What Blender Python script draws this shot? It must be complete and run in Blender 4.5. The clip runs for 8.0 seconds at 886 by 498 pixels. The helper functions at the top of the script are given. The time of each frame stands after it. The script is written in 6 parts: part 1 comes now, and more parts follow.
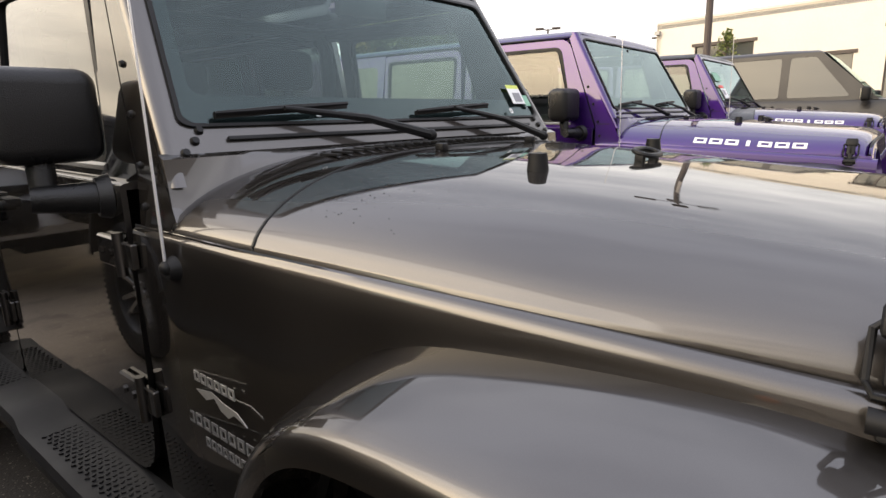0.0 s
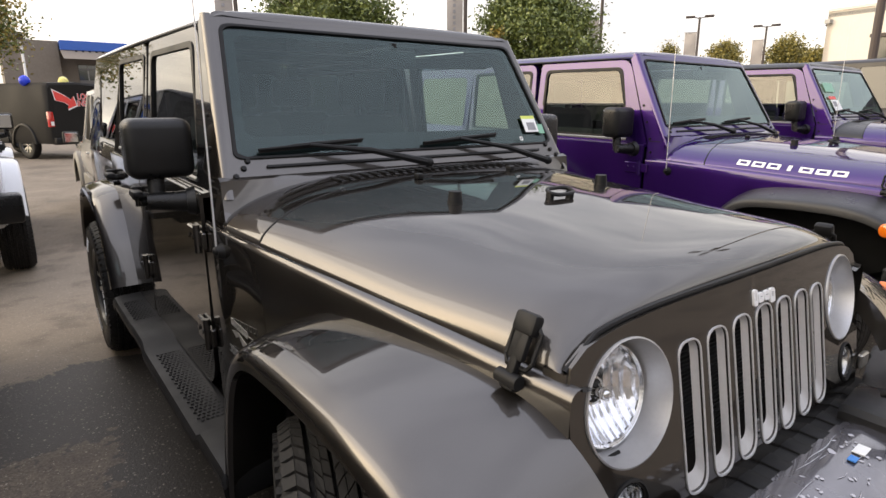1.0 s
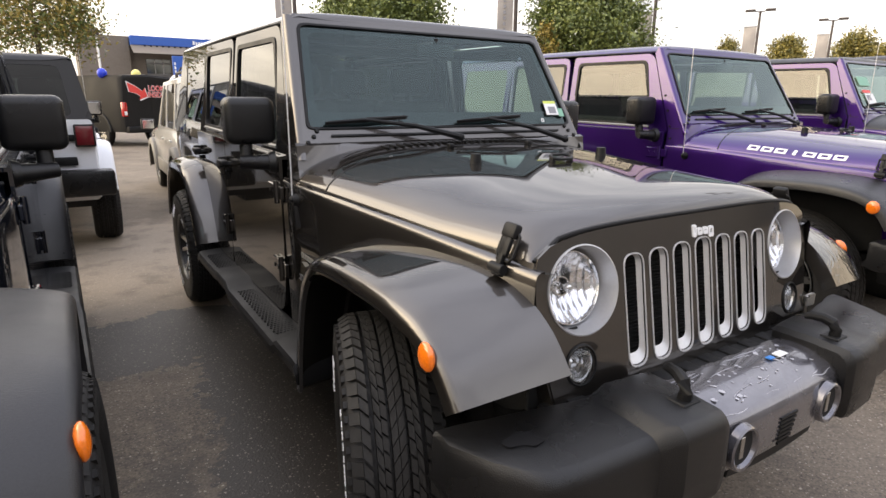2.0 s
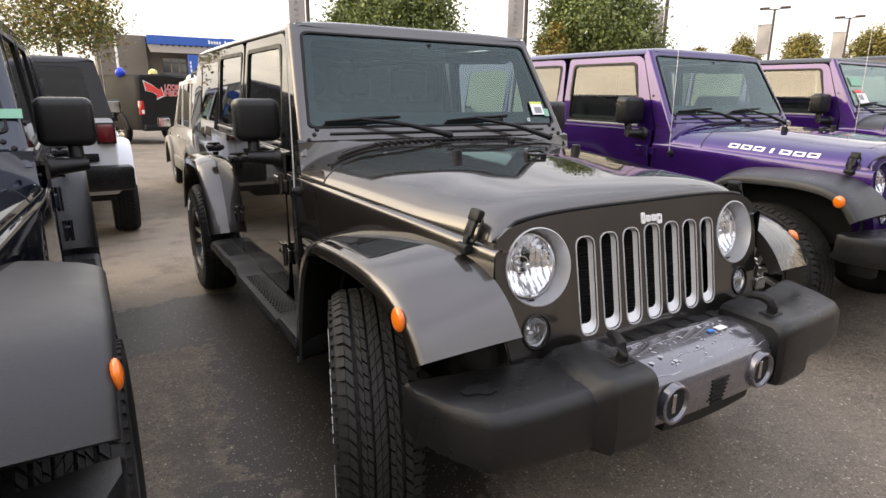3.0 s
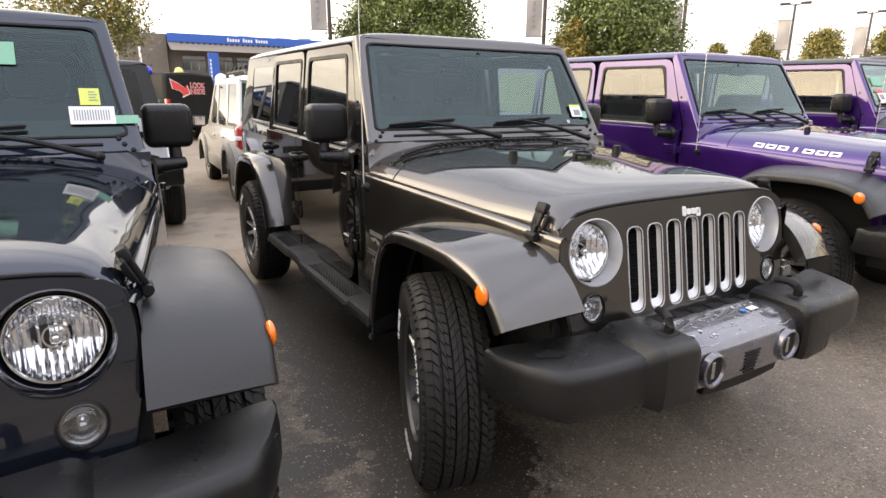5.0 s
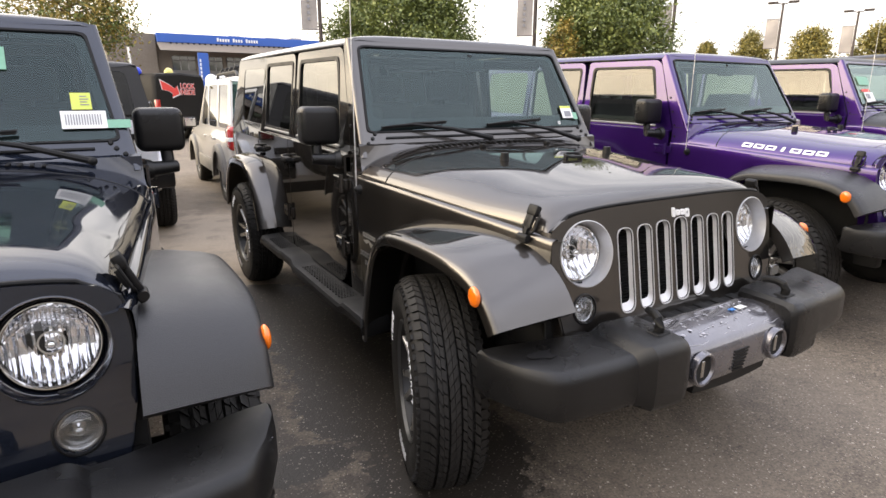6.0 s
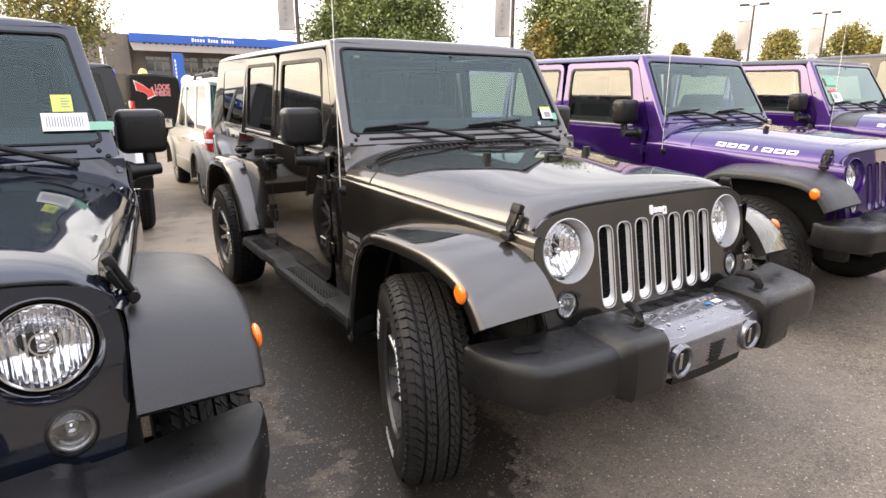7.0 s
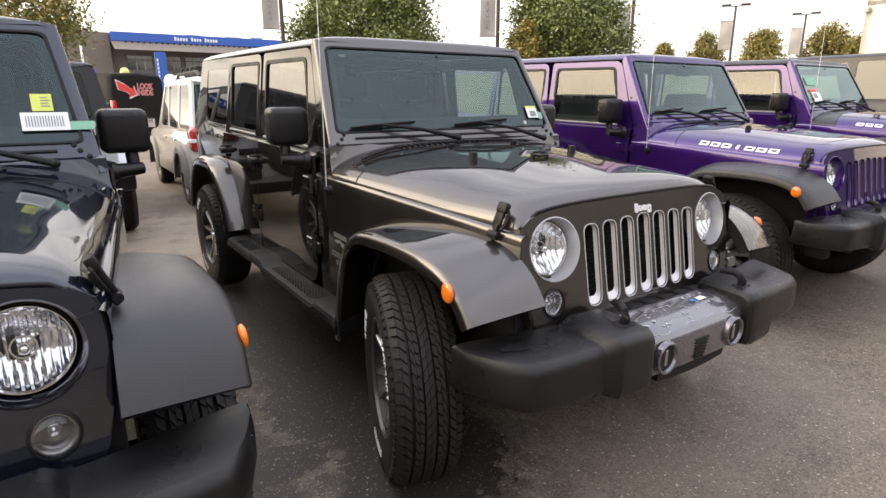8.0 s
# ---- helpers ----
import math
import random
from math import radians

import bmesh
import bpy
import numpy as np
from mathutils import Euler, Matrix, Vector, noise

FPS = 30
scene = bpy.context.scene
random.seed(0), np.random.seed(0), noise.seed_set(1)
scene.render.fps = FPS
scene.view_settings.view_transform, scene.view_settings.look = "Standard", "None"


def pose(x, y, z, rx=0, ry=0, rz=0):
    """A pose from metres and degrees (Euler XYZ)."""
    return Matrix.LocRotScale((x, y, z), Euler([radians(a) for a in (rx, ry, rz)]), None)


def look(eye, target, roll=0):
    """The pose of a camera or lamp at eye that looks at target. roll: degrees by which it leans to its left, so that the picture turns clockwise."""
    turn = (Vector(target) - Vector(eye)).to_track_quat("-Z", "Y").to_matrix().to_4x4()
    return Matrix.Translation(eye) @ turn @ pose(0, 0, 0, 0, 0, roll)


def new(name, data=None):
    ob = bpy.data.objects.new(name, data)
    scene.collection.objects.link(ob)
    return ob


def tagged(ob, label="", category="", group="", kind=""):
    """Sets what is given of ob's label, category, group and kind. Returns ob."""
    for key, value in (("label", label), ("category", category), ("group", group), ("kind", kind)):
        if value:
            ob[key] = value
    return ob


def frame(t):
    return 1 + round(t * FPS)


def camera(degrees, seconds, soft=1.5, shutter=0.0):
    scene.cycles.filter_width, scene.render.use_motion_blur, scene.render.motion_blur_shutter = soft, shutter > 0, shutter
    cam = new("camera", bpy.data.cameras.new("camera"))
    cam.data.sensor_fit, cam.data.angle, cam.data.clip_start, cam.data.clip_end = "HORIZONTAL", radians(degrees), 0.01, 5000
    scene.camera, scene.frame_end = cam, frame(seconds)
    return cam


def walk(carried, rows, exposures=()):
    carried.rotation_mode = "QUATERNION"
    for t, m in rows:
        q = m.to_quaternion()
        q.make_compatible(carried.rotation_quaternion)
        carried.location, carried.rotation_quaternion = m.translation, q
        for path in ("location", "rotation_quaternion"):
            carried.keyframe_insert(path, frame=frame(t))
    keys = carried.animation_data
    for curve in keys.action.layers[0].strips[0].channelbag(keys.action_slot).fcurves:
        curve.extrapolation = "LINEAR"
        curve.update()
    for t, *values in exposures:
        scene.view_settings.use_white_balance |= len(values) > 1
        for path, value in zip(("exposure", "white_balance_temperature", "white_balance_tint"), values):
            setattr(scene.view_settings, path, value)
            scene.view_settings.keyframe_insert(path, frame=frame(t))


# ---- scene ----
cam = camera(75.8, 8.0)
PATH = [
    (0, (-1.249, -0.133, 1.306), (0.255, 1.109, 0.863), -1.7),
    (0.5, (-1.242, -0.469, 1.430), (0.092, 0.946, 0.963), -0.8),
    (1, (-1.236, -0.763, 1.450), (-0.062, 0.784, 0.974), -0.2),
    (1.5, (-1.314, -1.006, 1.452), (-0.246, 0.615, 0.967), 0.3),
    (2, (-1.449, -1.184, 1.402), (-0.409, 0.452, 0.910), 0.3),
    (3.3, (-1.505, -1.463, 1.418), (-0.515, 0.201, 0.917), 0.3),
    (3.5, (-1.541, -1.469, 1.421), (-0.559, 0.199, 0.915), 0.3),
    (4, (-1.659, -1.509, 1.432), (-0.702, 0.172, 0.925), 0.4),
    (4.5, (-1.770, -1.550, 1.441), (-0.813, 0.131, 0.933), 0.3),
    (6, (-1.789, -1.581, 1.466), (-0.806, 0.084, 0.954), 0.0),
    (6.5, (-1.804, -1.594, 1.461), (-0.792, 0.054, 0.952), -0.0),
    (7, (-1.823, -1.602, 1.469), (-0.781, 0.026, 0.959), -0.1),
    (7.5, (-1.826, -1.605, 1.469), (-0.767, 0.012, 0.958), -0.1),
    (8, (-1.824, -1.603, 1.468), (-0.743, 0.000, 0.956), -0.1),
]
EXPOSURE = [(0, -0.16), (0.5, -0.46), (1, -0.24), (1.5, -0.1), (2, -0.02), (3.5, 0.03), (4.0, 0.31), (4.5, 0.28), (6, 0.25), (6.5, 1.0), (7, 0.55), (7.5, -0.02), (8, 0.08)]
walk(cam, [(t, look(eye, target, roll)) for t, eye, target, roll in PATH], EXPOSURE)

# world, sun and sky
world = bpy.data.worlds.new("overcast_sky")
scene.world = world
world.use_nodes = True
wn, wl = world.node_tree.nodes, world.node_tree.links
wn.clear()
w_out = wn.new("ShaderNodeOutputWorld")
w_bg = wn.new("ShaderNodeBackground")
w_sky = wn.new("ShaderNodeTexSky")
w_sky.sky_type = "NISHITA"
w_sky.sun_disc = False
w_sky.sun_elevation = radians(26)
w_sky.sun_rotation = radians(-58)
w_sky.dust_density = 4.0
w_co = wn.new("ShaderNodeTexCoord")
w_map = wn.new("ShaderNodeMapping")
w_map.inputs["Scale"].default_value = (1.0, 1.0, 4.6)
w_map.inputs["Location"].default_value = (0.9, 0.4, 0.35)
w_noise = wn.new("ShaderNodeTexNoise")
w_noise.inputs["Scale"].default_value = 1.7
w_noise.inputs["Detail"].default_value = 4.6
w_noise.inputs["Roughness"].default_value = 0.55
w_ramp = wn.new("ShaderNodeValToRGB")
w_ramp.color_ramp.elements[0].position, w_ramp.color_ramp.elements[0].color = 0.37, (12.0, 12.2, 12.9, 1)
w_ramp.color_ramp.elements[1].position, w_ramp.color_ramp.elements[1].color = 0.62, (26.5, 26.1, 25.2, 1)
# cloud cover: brighter and warmer low in the sky, greyer overhead
w_sep = wn.new("ShaderNodeSeparateXYZ")
w_low = wn.new("ShaderNodeMapRange")
w_low.inputs["From Min"].default_value, w_low.inputs["From Max"].default_value = 0.02, 0.75
w_low.inputs["To Min"].default_value, w_low.inputs["To Max"].default_value = 1.0, 0.0
w_glow = wn.new("ShaderNodeMix")
w_glow.data_type, w_glow.blend_type = "RGBA", "MULTIPLY"
w_tint = wn.new("ShaderNodeMix")
w_tint.data_type = "RGBA"
w_tint.inputs["A"].default_value, w_tint.inputs["B"].default_value = (1.06, 1.09, 1.26, 1), (1.12, 1.05, 0.95, 1)
w_mix = wn.new("ShaderNodeMix")
w_mix.data_type = "RGBA"
w_mix.inputs["Factor"].default_value = 0.82
wl.new(w_co.outputs["Generated"], w_map.inputs["Vector"])
wl.new(w_map.outputs["Vector"], w_noise.inputs["Vector"])
wl.new(w_noise.outputs["Fac"], w_ramp.inputs["Fac"])
wl.new(w_co.outputs["Generated"], w_sep.inputs["Vector"])
wl.new(w_sep.outputs["Z"], w_low.inputs["Value"])
wl.new(w_low.outputs["Result"], w_tint.inputs["Factor"])
w_glow.inputs["Factor"].default_value = 1.0
# broken cloud low down, an even veil overhead
w_even = wn.new("ShaderNodeMix")
w_even.data_type = "RGBA"
w_even.inputs["A"].default_value = (21.5, 21.3, 21.3, 1)
w_much = wn.new("ShaderNodeMapRange")
w_much.inputs["To Min"].default_value, w_much.inputs["To Max"].default_value = 0.30, 1.0
wl.new(w_low.outputs["Result"], w_much.inputs["Value"])
wl.new(w_much.outputs["Result"], w_even.inputs["Factor"])
wl.new(w_ramp.outputs["Color"], w_even.inputs["B"])
wl.new(w_even.outputs["Result"], w_glow.inputs["A"])
wl.new(w_tint.outputs["Result"], w_glow.inputs["B"])
wl.new(w_sky.outputs["Color"], w_mix.inputs["A"])
wl.new(w_glow.outputs["Result"], w_mix.inputs["B"])
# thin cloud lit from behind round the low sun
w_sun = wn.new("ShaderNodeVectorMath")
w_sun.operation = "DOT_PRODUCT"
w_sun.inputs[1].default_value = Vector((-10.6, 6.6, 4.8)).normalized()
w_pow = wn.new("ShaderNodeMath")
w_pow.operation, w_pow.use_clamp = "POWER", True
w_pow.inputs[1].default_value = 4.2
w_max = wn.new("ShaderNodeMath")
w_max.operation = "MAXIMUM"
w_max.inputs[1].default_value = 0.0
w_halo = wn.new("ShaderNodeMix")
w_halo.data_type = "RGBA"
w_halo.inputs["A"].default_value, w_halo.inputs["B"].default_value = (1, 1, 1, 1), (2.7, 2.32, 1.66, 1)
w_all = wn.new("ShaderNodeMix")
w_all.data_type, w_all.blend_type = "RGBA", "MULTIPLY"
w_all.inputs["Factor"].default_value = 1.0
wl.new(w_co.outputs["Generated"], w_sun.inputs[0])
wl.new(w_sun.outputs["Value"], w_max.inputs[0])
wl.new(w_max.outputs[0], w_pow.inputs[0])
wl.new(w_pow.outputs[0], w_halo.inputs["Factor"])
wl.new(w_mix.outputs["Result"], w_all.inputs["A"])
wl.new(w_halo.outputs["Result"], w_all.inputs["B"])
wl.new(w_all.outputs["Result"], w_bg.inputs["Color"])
w_bg.inputs["Strength"].default_value = 0.094
wl.new(w_bg.outputs["Background"], w_out.inputs["Surface"])

sun_data = bpy.data.lights.new("sun", "SUN")
sun_data.energy, sun_data.angle, sun_data.color = 1.5, radians(62), (1.0, 0.92, 0.80)
sun = new("sun", sun_data)
sun.matrix_world = look((-10.6, 6.6, 6.2), (0, 0, 0))
scene.view_settings.exposure = 0.0


# ---- materials ----
def material(name, base, rough=0.5, metal=0.0, coat=0.0, coat_rough=0.03, var=0.12, scale=6.0, fine=120.0, bump=0.0, bump_scale=200.0, rvar=0.08, spec=0.5):
    """Principled surface with colour and gloss varied at two scales."""
    m = bpy.data.materials.new(name)
    m.use_nodes = True
    n, l = m.node_tree.nodes, m.node_tree.links
    b = n["Principled BSDF"]
    co = n.new("ShaderNodeTexCoord")
    big, small = n.new("ShaderNodeTexNoise"), n.new("ShaderNodeTexNoise")
    big.inputs["Scale"].default_value, small.inputs["Scale"].default_value = scale, fine
    big.inputs["Detail"].default_value, small.inputs["Detail"].default_value = 4.0, 2.0
    add = n.new("ShaderNodeMath")
    add.operation = "ADD"
    rng = n.new("ShaderNodeMapRange")
    rng.inputs["From Min"].default_value, rng.inputs["From Max"].default_value = 0.6, 1.4
    rng.inputs["To Min"].default_value, rng.inputs["To Max"].default_value = 1.0 - var, 1.0 + var
    mul = n.new("ShaderNodeMix")
    mul.data_type, mul.blend_type = "RGBA", "MULTIPLY"
    mul.inputs["Factor"].default_value = 1.0
    mul.inputs["A"].default_value = (*base, 1)
    rr = n.new("ShaderNodeMapRange")
    rr.inputs["From Min"].default_value, rr.inputs["From Max"].default_value = 0.3, 0.7
    rr.inputs["To Min"].default_value, rr.inputs["To Max"].default_value = max(0.0, rough - rvar), min(1.0, rough + rvar)
    for t in (big, small):
        l.new(co.outputs["Object"], t.inputs["Vector"])
    l.new(big.outputs["Fac"], add.inputs[0])
    l.new(small.outputs["Fac"], add.inputs[1])
    l.new(add.outputs[0], rng.inputs["Value"])
    l.new(rng.outputs["Result"], mul.inputs["B"])
    l.new(mul.outputs["Result"], b.inputs["Base Color"])
    l.new(big.outputs["Fac"], rr.inputs["Value"])
    l.new(rr.outputs["Result"], b.inputs["Roughness"])
    b.inputs["Metallic"].default_value = metal
    b.inputs["Specular IOR Level"].default_value = spec
    b.inputs["Coat Weight"].default_value, b.inputs["Coat Roughness"].default_value = coat, coat_rough
    if bump:
        g, bp = n.new("ShaderNodeTexNoise"), n.new("ShaderNodeBump")
        g.inputs["Scale"].default_value = bump_scale
        g.inputs["Detail"].default_value = 3.0
        bp.inputs["Strength"].default_value, bp.inputs["Distance"].default_value = bump, 0.002
        l.new(co.outputs["Object"], g.inputs["Vector"])
        l.new(g.outputs["Fac"], bp.inputs["Height"])
        l.new(bp.outputs["Normal"], b.inputs["Normal"])
    return m


def paint(name, base, metal=0.55, rough=0.34, dust=0.08, edge=(0.4, 0.4, 0.4)):
    """Clear-coated metallic car paint with a thin dry film of dust."""
    m = material(name, base, rough, metal, 1.0, 0.025, 0.10, 3.0, 900.0, 0.0, 200.0, 0.05)
    n, l = m.node_tree.nodes, m.node_tree.links
    b = n["Principled BSDF"]
    co = n.new("ShaderNodeTexCoord")
    b.inputs["Specular IOR Level"].default_value = 0.08
    b.inputs["Coat IOR"].default_value = 1.66
    b.inputs["Specular Tint"].default_value = (*edge, 1)
    d = n.new("ShaderNodeTexNoise")
    d.inputs["Scale"].default_value, d.inputs["Detail"].default_value = 14.0, 8.0
    r = n.new("ShaderNodeMapRange")
    r.inputs["From Min"].default_value, r.inputs["From Max"].default_value = 0.45, 0.75
    r.inputs["To Min"].default_value, r.inputs["To Max"].default_value = 0.015, 0.015 + dust
    l.new(co.outputs["Object"], d.inputs["Vector"])
    l.new(d.outputs["Fac"], r.inputs["Value"])
    l.new(r.outputs["Result"], b.inputs["Coat Roughness"])
    return m


def glass(name, tint, gloss=1.0, base_gloss=0.045):
    m = bpy.data.materials.new(name)
    m.use_nodes = True
    n, l = m.node_tree.nodes, m.node_tree.links
    n.clear()
    out, mix, tr, gl, fr = (n.new("ShaderNodeOutputMaterial"), n.new("ShaderNodeMixShader"), n.new("ShaderNodeBsdfTransparent"),
                            n.new("ShaderNodeBsdfGlossy"), n.new("ShaderNodeLayerWeight"))
    tr.inputs["Color"].default_value = (*tint, 1)
    gl.inputs["Roughness"].default_value = 0.01
    gl.inputs["Color"].default_value = (*gloss, 1) if isinstance(gloss, tuple) else (gloss, gloss, gloss, 1)
    fr.inputs["Blend"].default_value = 0.5
    pw, ml, ad = (n.new("ShaderNodeMath") for _ in range(3))
    pw.operation, ml.operation, ad.operation = "POWER", "MULTIPLY", "ADD"
    pw.inputs[1].default_value, ml.inputs[1].default_value, ad.inputs[1].default_value = 4.0, 0.92 - base_gloss, base_gloss
    l.new(fr.outputs["Facing"], pw.inputs[0])
    l.new(pw.outputs[0], ml.inputs[0])
    l.new(ml.outputs[0], ad.inputs[0])
    l.new(ad.outputs[0], mix.inputs["Fac"])
    l.new(tr.outputs["BSDF"], mix.inputs[1])
    l.new(gl.outputs["BSDF"], mix.inputs[2])
    l.new(mix.outputs["Shader"], out.inputs["Surface"])
    return m


GREY = paint("granite_paint", (0.070, 0.064, 0.059), 0.94, 0.38, edge=(0.06, 0.055, 0.05))
GREYWRAP = paint("wrapped_granite_paint", (0.070, 0.064, 0.059), 0.94, 0.38, edge=(0.06, 0.055, 0.05))
wrap_n, wrap_l = GREYWRAP.node_tree.nodes, GREYWRAP.node_tree.links
wrap_co, wrap_noise, wrap_bump = wrap_n.new("ShaderNodeTexCoord"), wrap_n.new("ShaderNodeTexNoise"), wrap_n.new("ShaderNodeBump")
wrap_noise.inputs["Scale"].default_value, wrap_noise.inputs["Detail"].default_value, wrap_noise.inputs["Distortion"].default_value = 14.0, 3.0, 1.5
wrap_bump.inputs["Strength"].default_value, wrap_bump.inputs["Distance"].default_value = 0.35, 0.006
wrap_l.new(wrap_co.outputs["Object"], wrap_noise.inputs["Vector"])
wrap_l.new(wrap_noise.outputs["Fac"], wrap_bump.inputs["Height"])
wrap_l.new(wrap_bump.outputs["Normal"], wrap_n["Principled BSDF"].inputs["Coat Normal"])
NAVY = paint("blue_black_paint", (0.015, 0.019, 0.031), 0.8, 0.45, 0.14, edge=(0.1, 0.1, 0.12))
PURPLE = paint("purple_paint", (0.038, 0.010, 0.125), 0.7, 0.42, edge=(0.03, 0.01, 0.09))
WHITE = paint("white_paint", (0.72, 0.73, 0.75), 0.0, 0.4)
SILVER = paint("silver_paint", (0.62, 0.60, 0.56), 0.25)
CLADDING = material("grey_beige_cladding", (0.15, 0.14, 0.125), 0.5, var=0.1)
VANBLACK = material("black_van_paint", (0.019, 0.018, 0.017), 0.5, spec=0.10, var=0.15, scale=2, fine=40)
DARKGREY = material("dark_grey_paint", (0.03, 0.028, 0.028), 0.35, 0.3, coat=0.15, coat_rough=0.15, var=0.08)
PLASTIC = material("black_textured_plastic", (0.0075, 0.0075, 0.008), 0.31, spec=0.38, var=0.22, fine=260, bump=0.5, bump_scale=420)
FLARE = material("dark_moulded_plastic", (0.017, 0.0168, 0.0182), 0.35, spec=0.5, var=0.20, fine=260, bump=0.45, bump_scale=420)
TRIM = material("matt_black_trim", (0.007, 0.007, 0.0075), 0.5, spec=0.26, var=0.1)
DARK = material("dark_underbody", (0.004, 0.004, 0.004), 0.85, var=0.2)
RUBBER = material("tyre_rubber", (0.0175, 0.0165, 0.0155), 0.62, spec=0.26, var=0.25, scale=9, fine=160, bump=0.3, bump_scale=500)
ALLOY = material("silver_alloy", (0.42, 0.41, 0.39), 0.3, 0.95, var=0.08)
LIPGREY = material("grey_rim_lip", (0.13, 0.13, 0.128), 0.36, 0.8, var=0.1)
DARKALLOY = material("dark_wheel_paint", (0.02, 0.02, 0.021), 0.4, 0.3, var=0.1)
BOWL = material("silver_lamp_bowl", (0.50, 0.50, 0.51), 0.34, 0.6, var=0.05)
BRUSHED = material("silver_grille_paint", (0.62, 0.62, 0.63), 0.36, 0.5, var=0.05)
CHROME = material("chrome", (0.8, 0.8, 0.8), 0.08, 1.0, var=0.04, rvar=0.03)
REFLECTOR = material("lamp_reflector", (0.92, 0.92, 0.94), 0.26, 1.0, var=0.04, rvar=0.06, bump=0.3, bump_scale=60)
FLUTED = material("fluted_reflector", (0.90, 0.90, 0.92), 0.09, 1.0, var=0.03, rvar=0.03)
SMOKED = material("smoked_reflector", (0.55, 0.55, 0.55), 0.18, 1.0, var=0.1, rvar=0.04)
AMBER = material("amber_lens", (0.78, 0.17, 0.008), 0.16, coat=1.0, var=0.2, fine=220)
RED = material("red_lens", (0.42, 0.015, 0.015), 0.16, coat=1.0, var=0.2, fine=220)
DEEPRED = material("dark_red_lens", (0.12, 0.008, 0.012), 0.2, coat=1.0)
CLEAR = glass("clear_lens", (0.93, 0.94, 0.95))
SCREEN = glass("windscreen_glass", (0.52, 0.68, 0.67), (0.80, 0.97, 0.96), 0.056)
TINTED = glass("tinted_glass", (0.07, 0.08, 0.076), 1.0, 0.08)
DARKGLASS = glass("privacy_glass", (0.02, 0.021, 0.021), 1.0, 0.03)
LIGHTGLASS = glass("door_glass", (0.46, 0.55, 0.53), 1.0, 0.085)
FRIT = material("black_glass_border", (0.010, 0.010, 0.011), 0.5, spec=0.15, var=0.05)
FABRIC = material("dark_seat_cloth", (0.02, 0.02, 0.021), 0.85, var=0.2, bump=0.2)
PAPER = material("white_paper_label", (0.78, 0.79, 0.78), 0.6, var=0.03)
YELLOW = material("yellow_green_label", (0.62, 0.70, 0.13), 0.55, var=0.05)
GREENTAPE = material("green_tape", (0.20, 0.42, 0.30), 0.5, var=0.1)
INKGREY = material("grey_print", (0.25, 0.25, 0.27), 0.6, var=0.05)
DECALWHITE = material("white_decal", (0.8, 0.8, 0.8), 0.4, var=0.04)
DECALGREY = material("silver_decal", (0.22, 0.22, 0.22), 0.4, 0.5, var=0.06)
DECALSILVER = material("silver_badge", (0.6, 0.59, 0.57), 0.3, 0.8, var=0.06)
GREENBLUE = material("blue_label", (0.05, 0.22, 0.6), 0.5, var=0.05)
FILM = material("wrapped_bumper_cover", (0.135, 0.132, 0.150), 0.24, 0.7, coat=1.0, coat_rough=0.04, var=0.16, scale=9, fine=60, bump=0.35, bump_scale=16)
REDGRAPHIC = material("red_vinyl", (0.75, 0.07, 0.06), 0.45, var=0.06)
BARK = material("bark", (0.12, 0.09, 0.065), 0.9, var=0.3, bump=0.6, bump_scale=40)
POLEBROWN = material("brown_pole_paint", (0.06, 0.045, 0.04), 0.5, var=0.15)
POLEGREY = material("galvanised_pole", (0.35, 0.35, 0.35), 0.5, 0.4, var=0.1)
CANVAS = material("grey_banner_cloth", (0.40, 0.37, 0.35), 0.85, var=0.15, scale=2)
BEIGE = material("cream_render", (0.74, 0.69, 0.61), 0.85, var=0.06, scale=0.6, fine=14, bump=0.15, bump_scale=60)
CONCRETE = material("brown_grey_cladding", (0.17, 0.145, 0.12), 0.8, var=0.12, scale=0.5, fine=6)
GREYCLAD = material("grey_cladding", (0.17, 0.17, 0.175), 0.8, var=0.12, scale=0.5, fine=6)
SIGNBLUE = material("blue_fascia", (0.025, 0.10, 0.42), 0.45, var=0.08, scale=0.6)
SHOPGLASS = material("dark_shop_glass", (0.05, 0.055, 0.055), 0.12, 0.0, coat=0.6, var=0.3, scale=0.5)
BLUEBALL = material("blue_balloon", (0.02, 0.05, 0.6), 0.2, var=0.05)
BEADS = material("water_beads", (0.06, 0.06, 0.06), 0.15, coat=0.6, var=0.05)
WHITEBALL = material("white_balloon", (0.8, 0.8, 0.8), 0.3, var=0.04)
YELLOWBALL = material("yellow_balloon", (0.80, 0.72, 0.22), 0.2, var=0.05)
FLAKE = material("white_scuffed_film", (0.44, 0.44, 0.48), 0.45, var=0.1)



def leaf_material(name, base):
    m = bpy.data.materials.new(name)
    m.use_nodes = True
    n, l = m.node_tree.nodes, m.node_tree.links
    b = n["Principled BSDF"]
    geo, ramp = n.new("ShaderNodeNewGeometry"), n.new("ShaderNodeValToRGB")
    e = ramp.color_ramp.elements
    e[0].color, e[1].color = (base[0] * 0.5, base[1] * 0.55, base[2] * 0.5, 1), (base[0] * 1.7, base[1] * 1.5, base[2] * 1.3, 1)
    l.new(geo.outputs["Random Per Island"], ramp.inputs["Fac"])
    l.new(ramp.outputs["Color"], b.inputs["Base Color"])
    b.inputs["Roughness"].default_value = 0.5
    b.inputs["Subsurface Weight"].default_value = 0.0
    return m


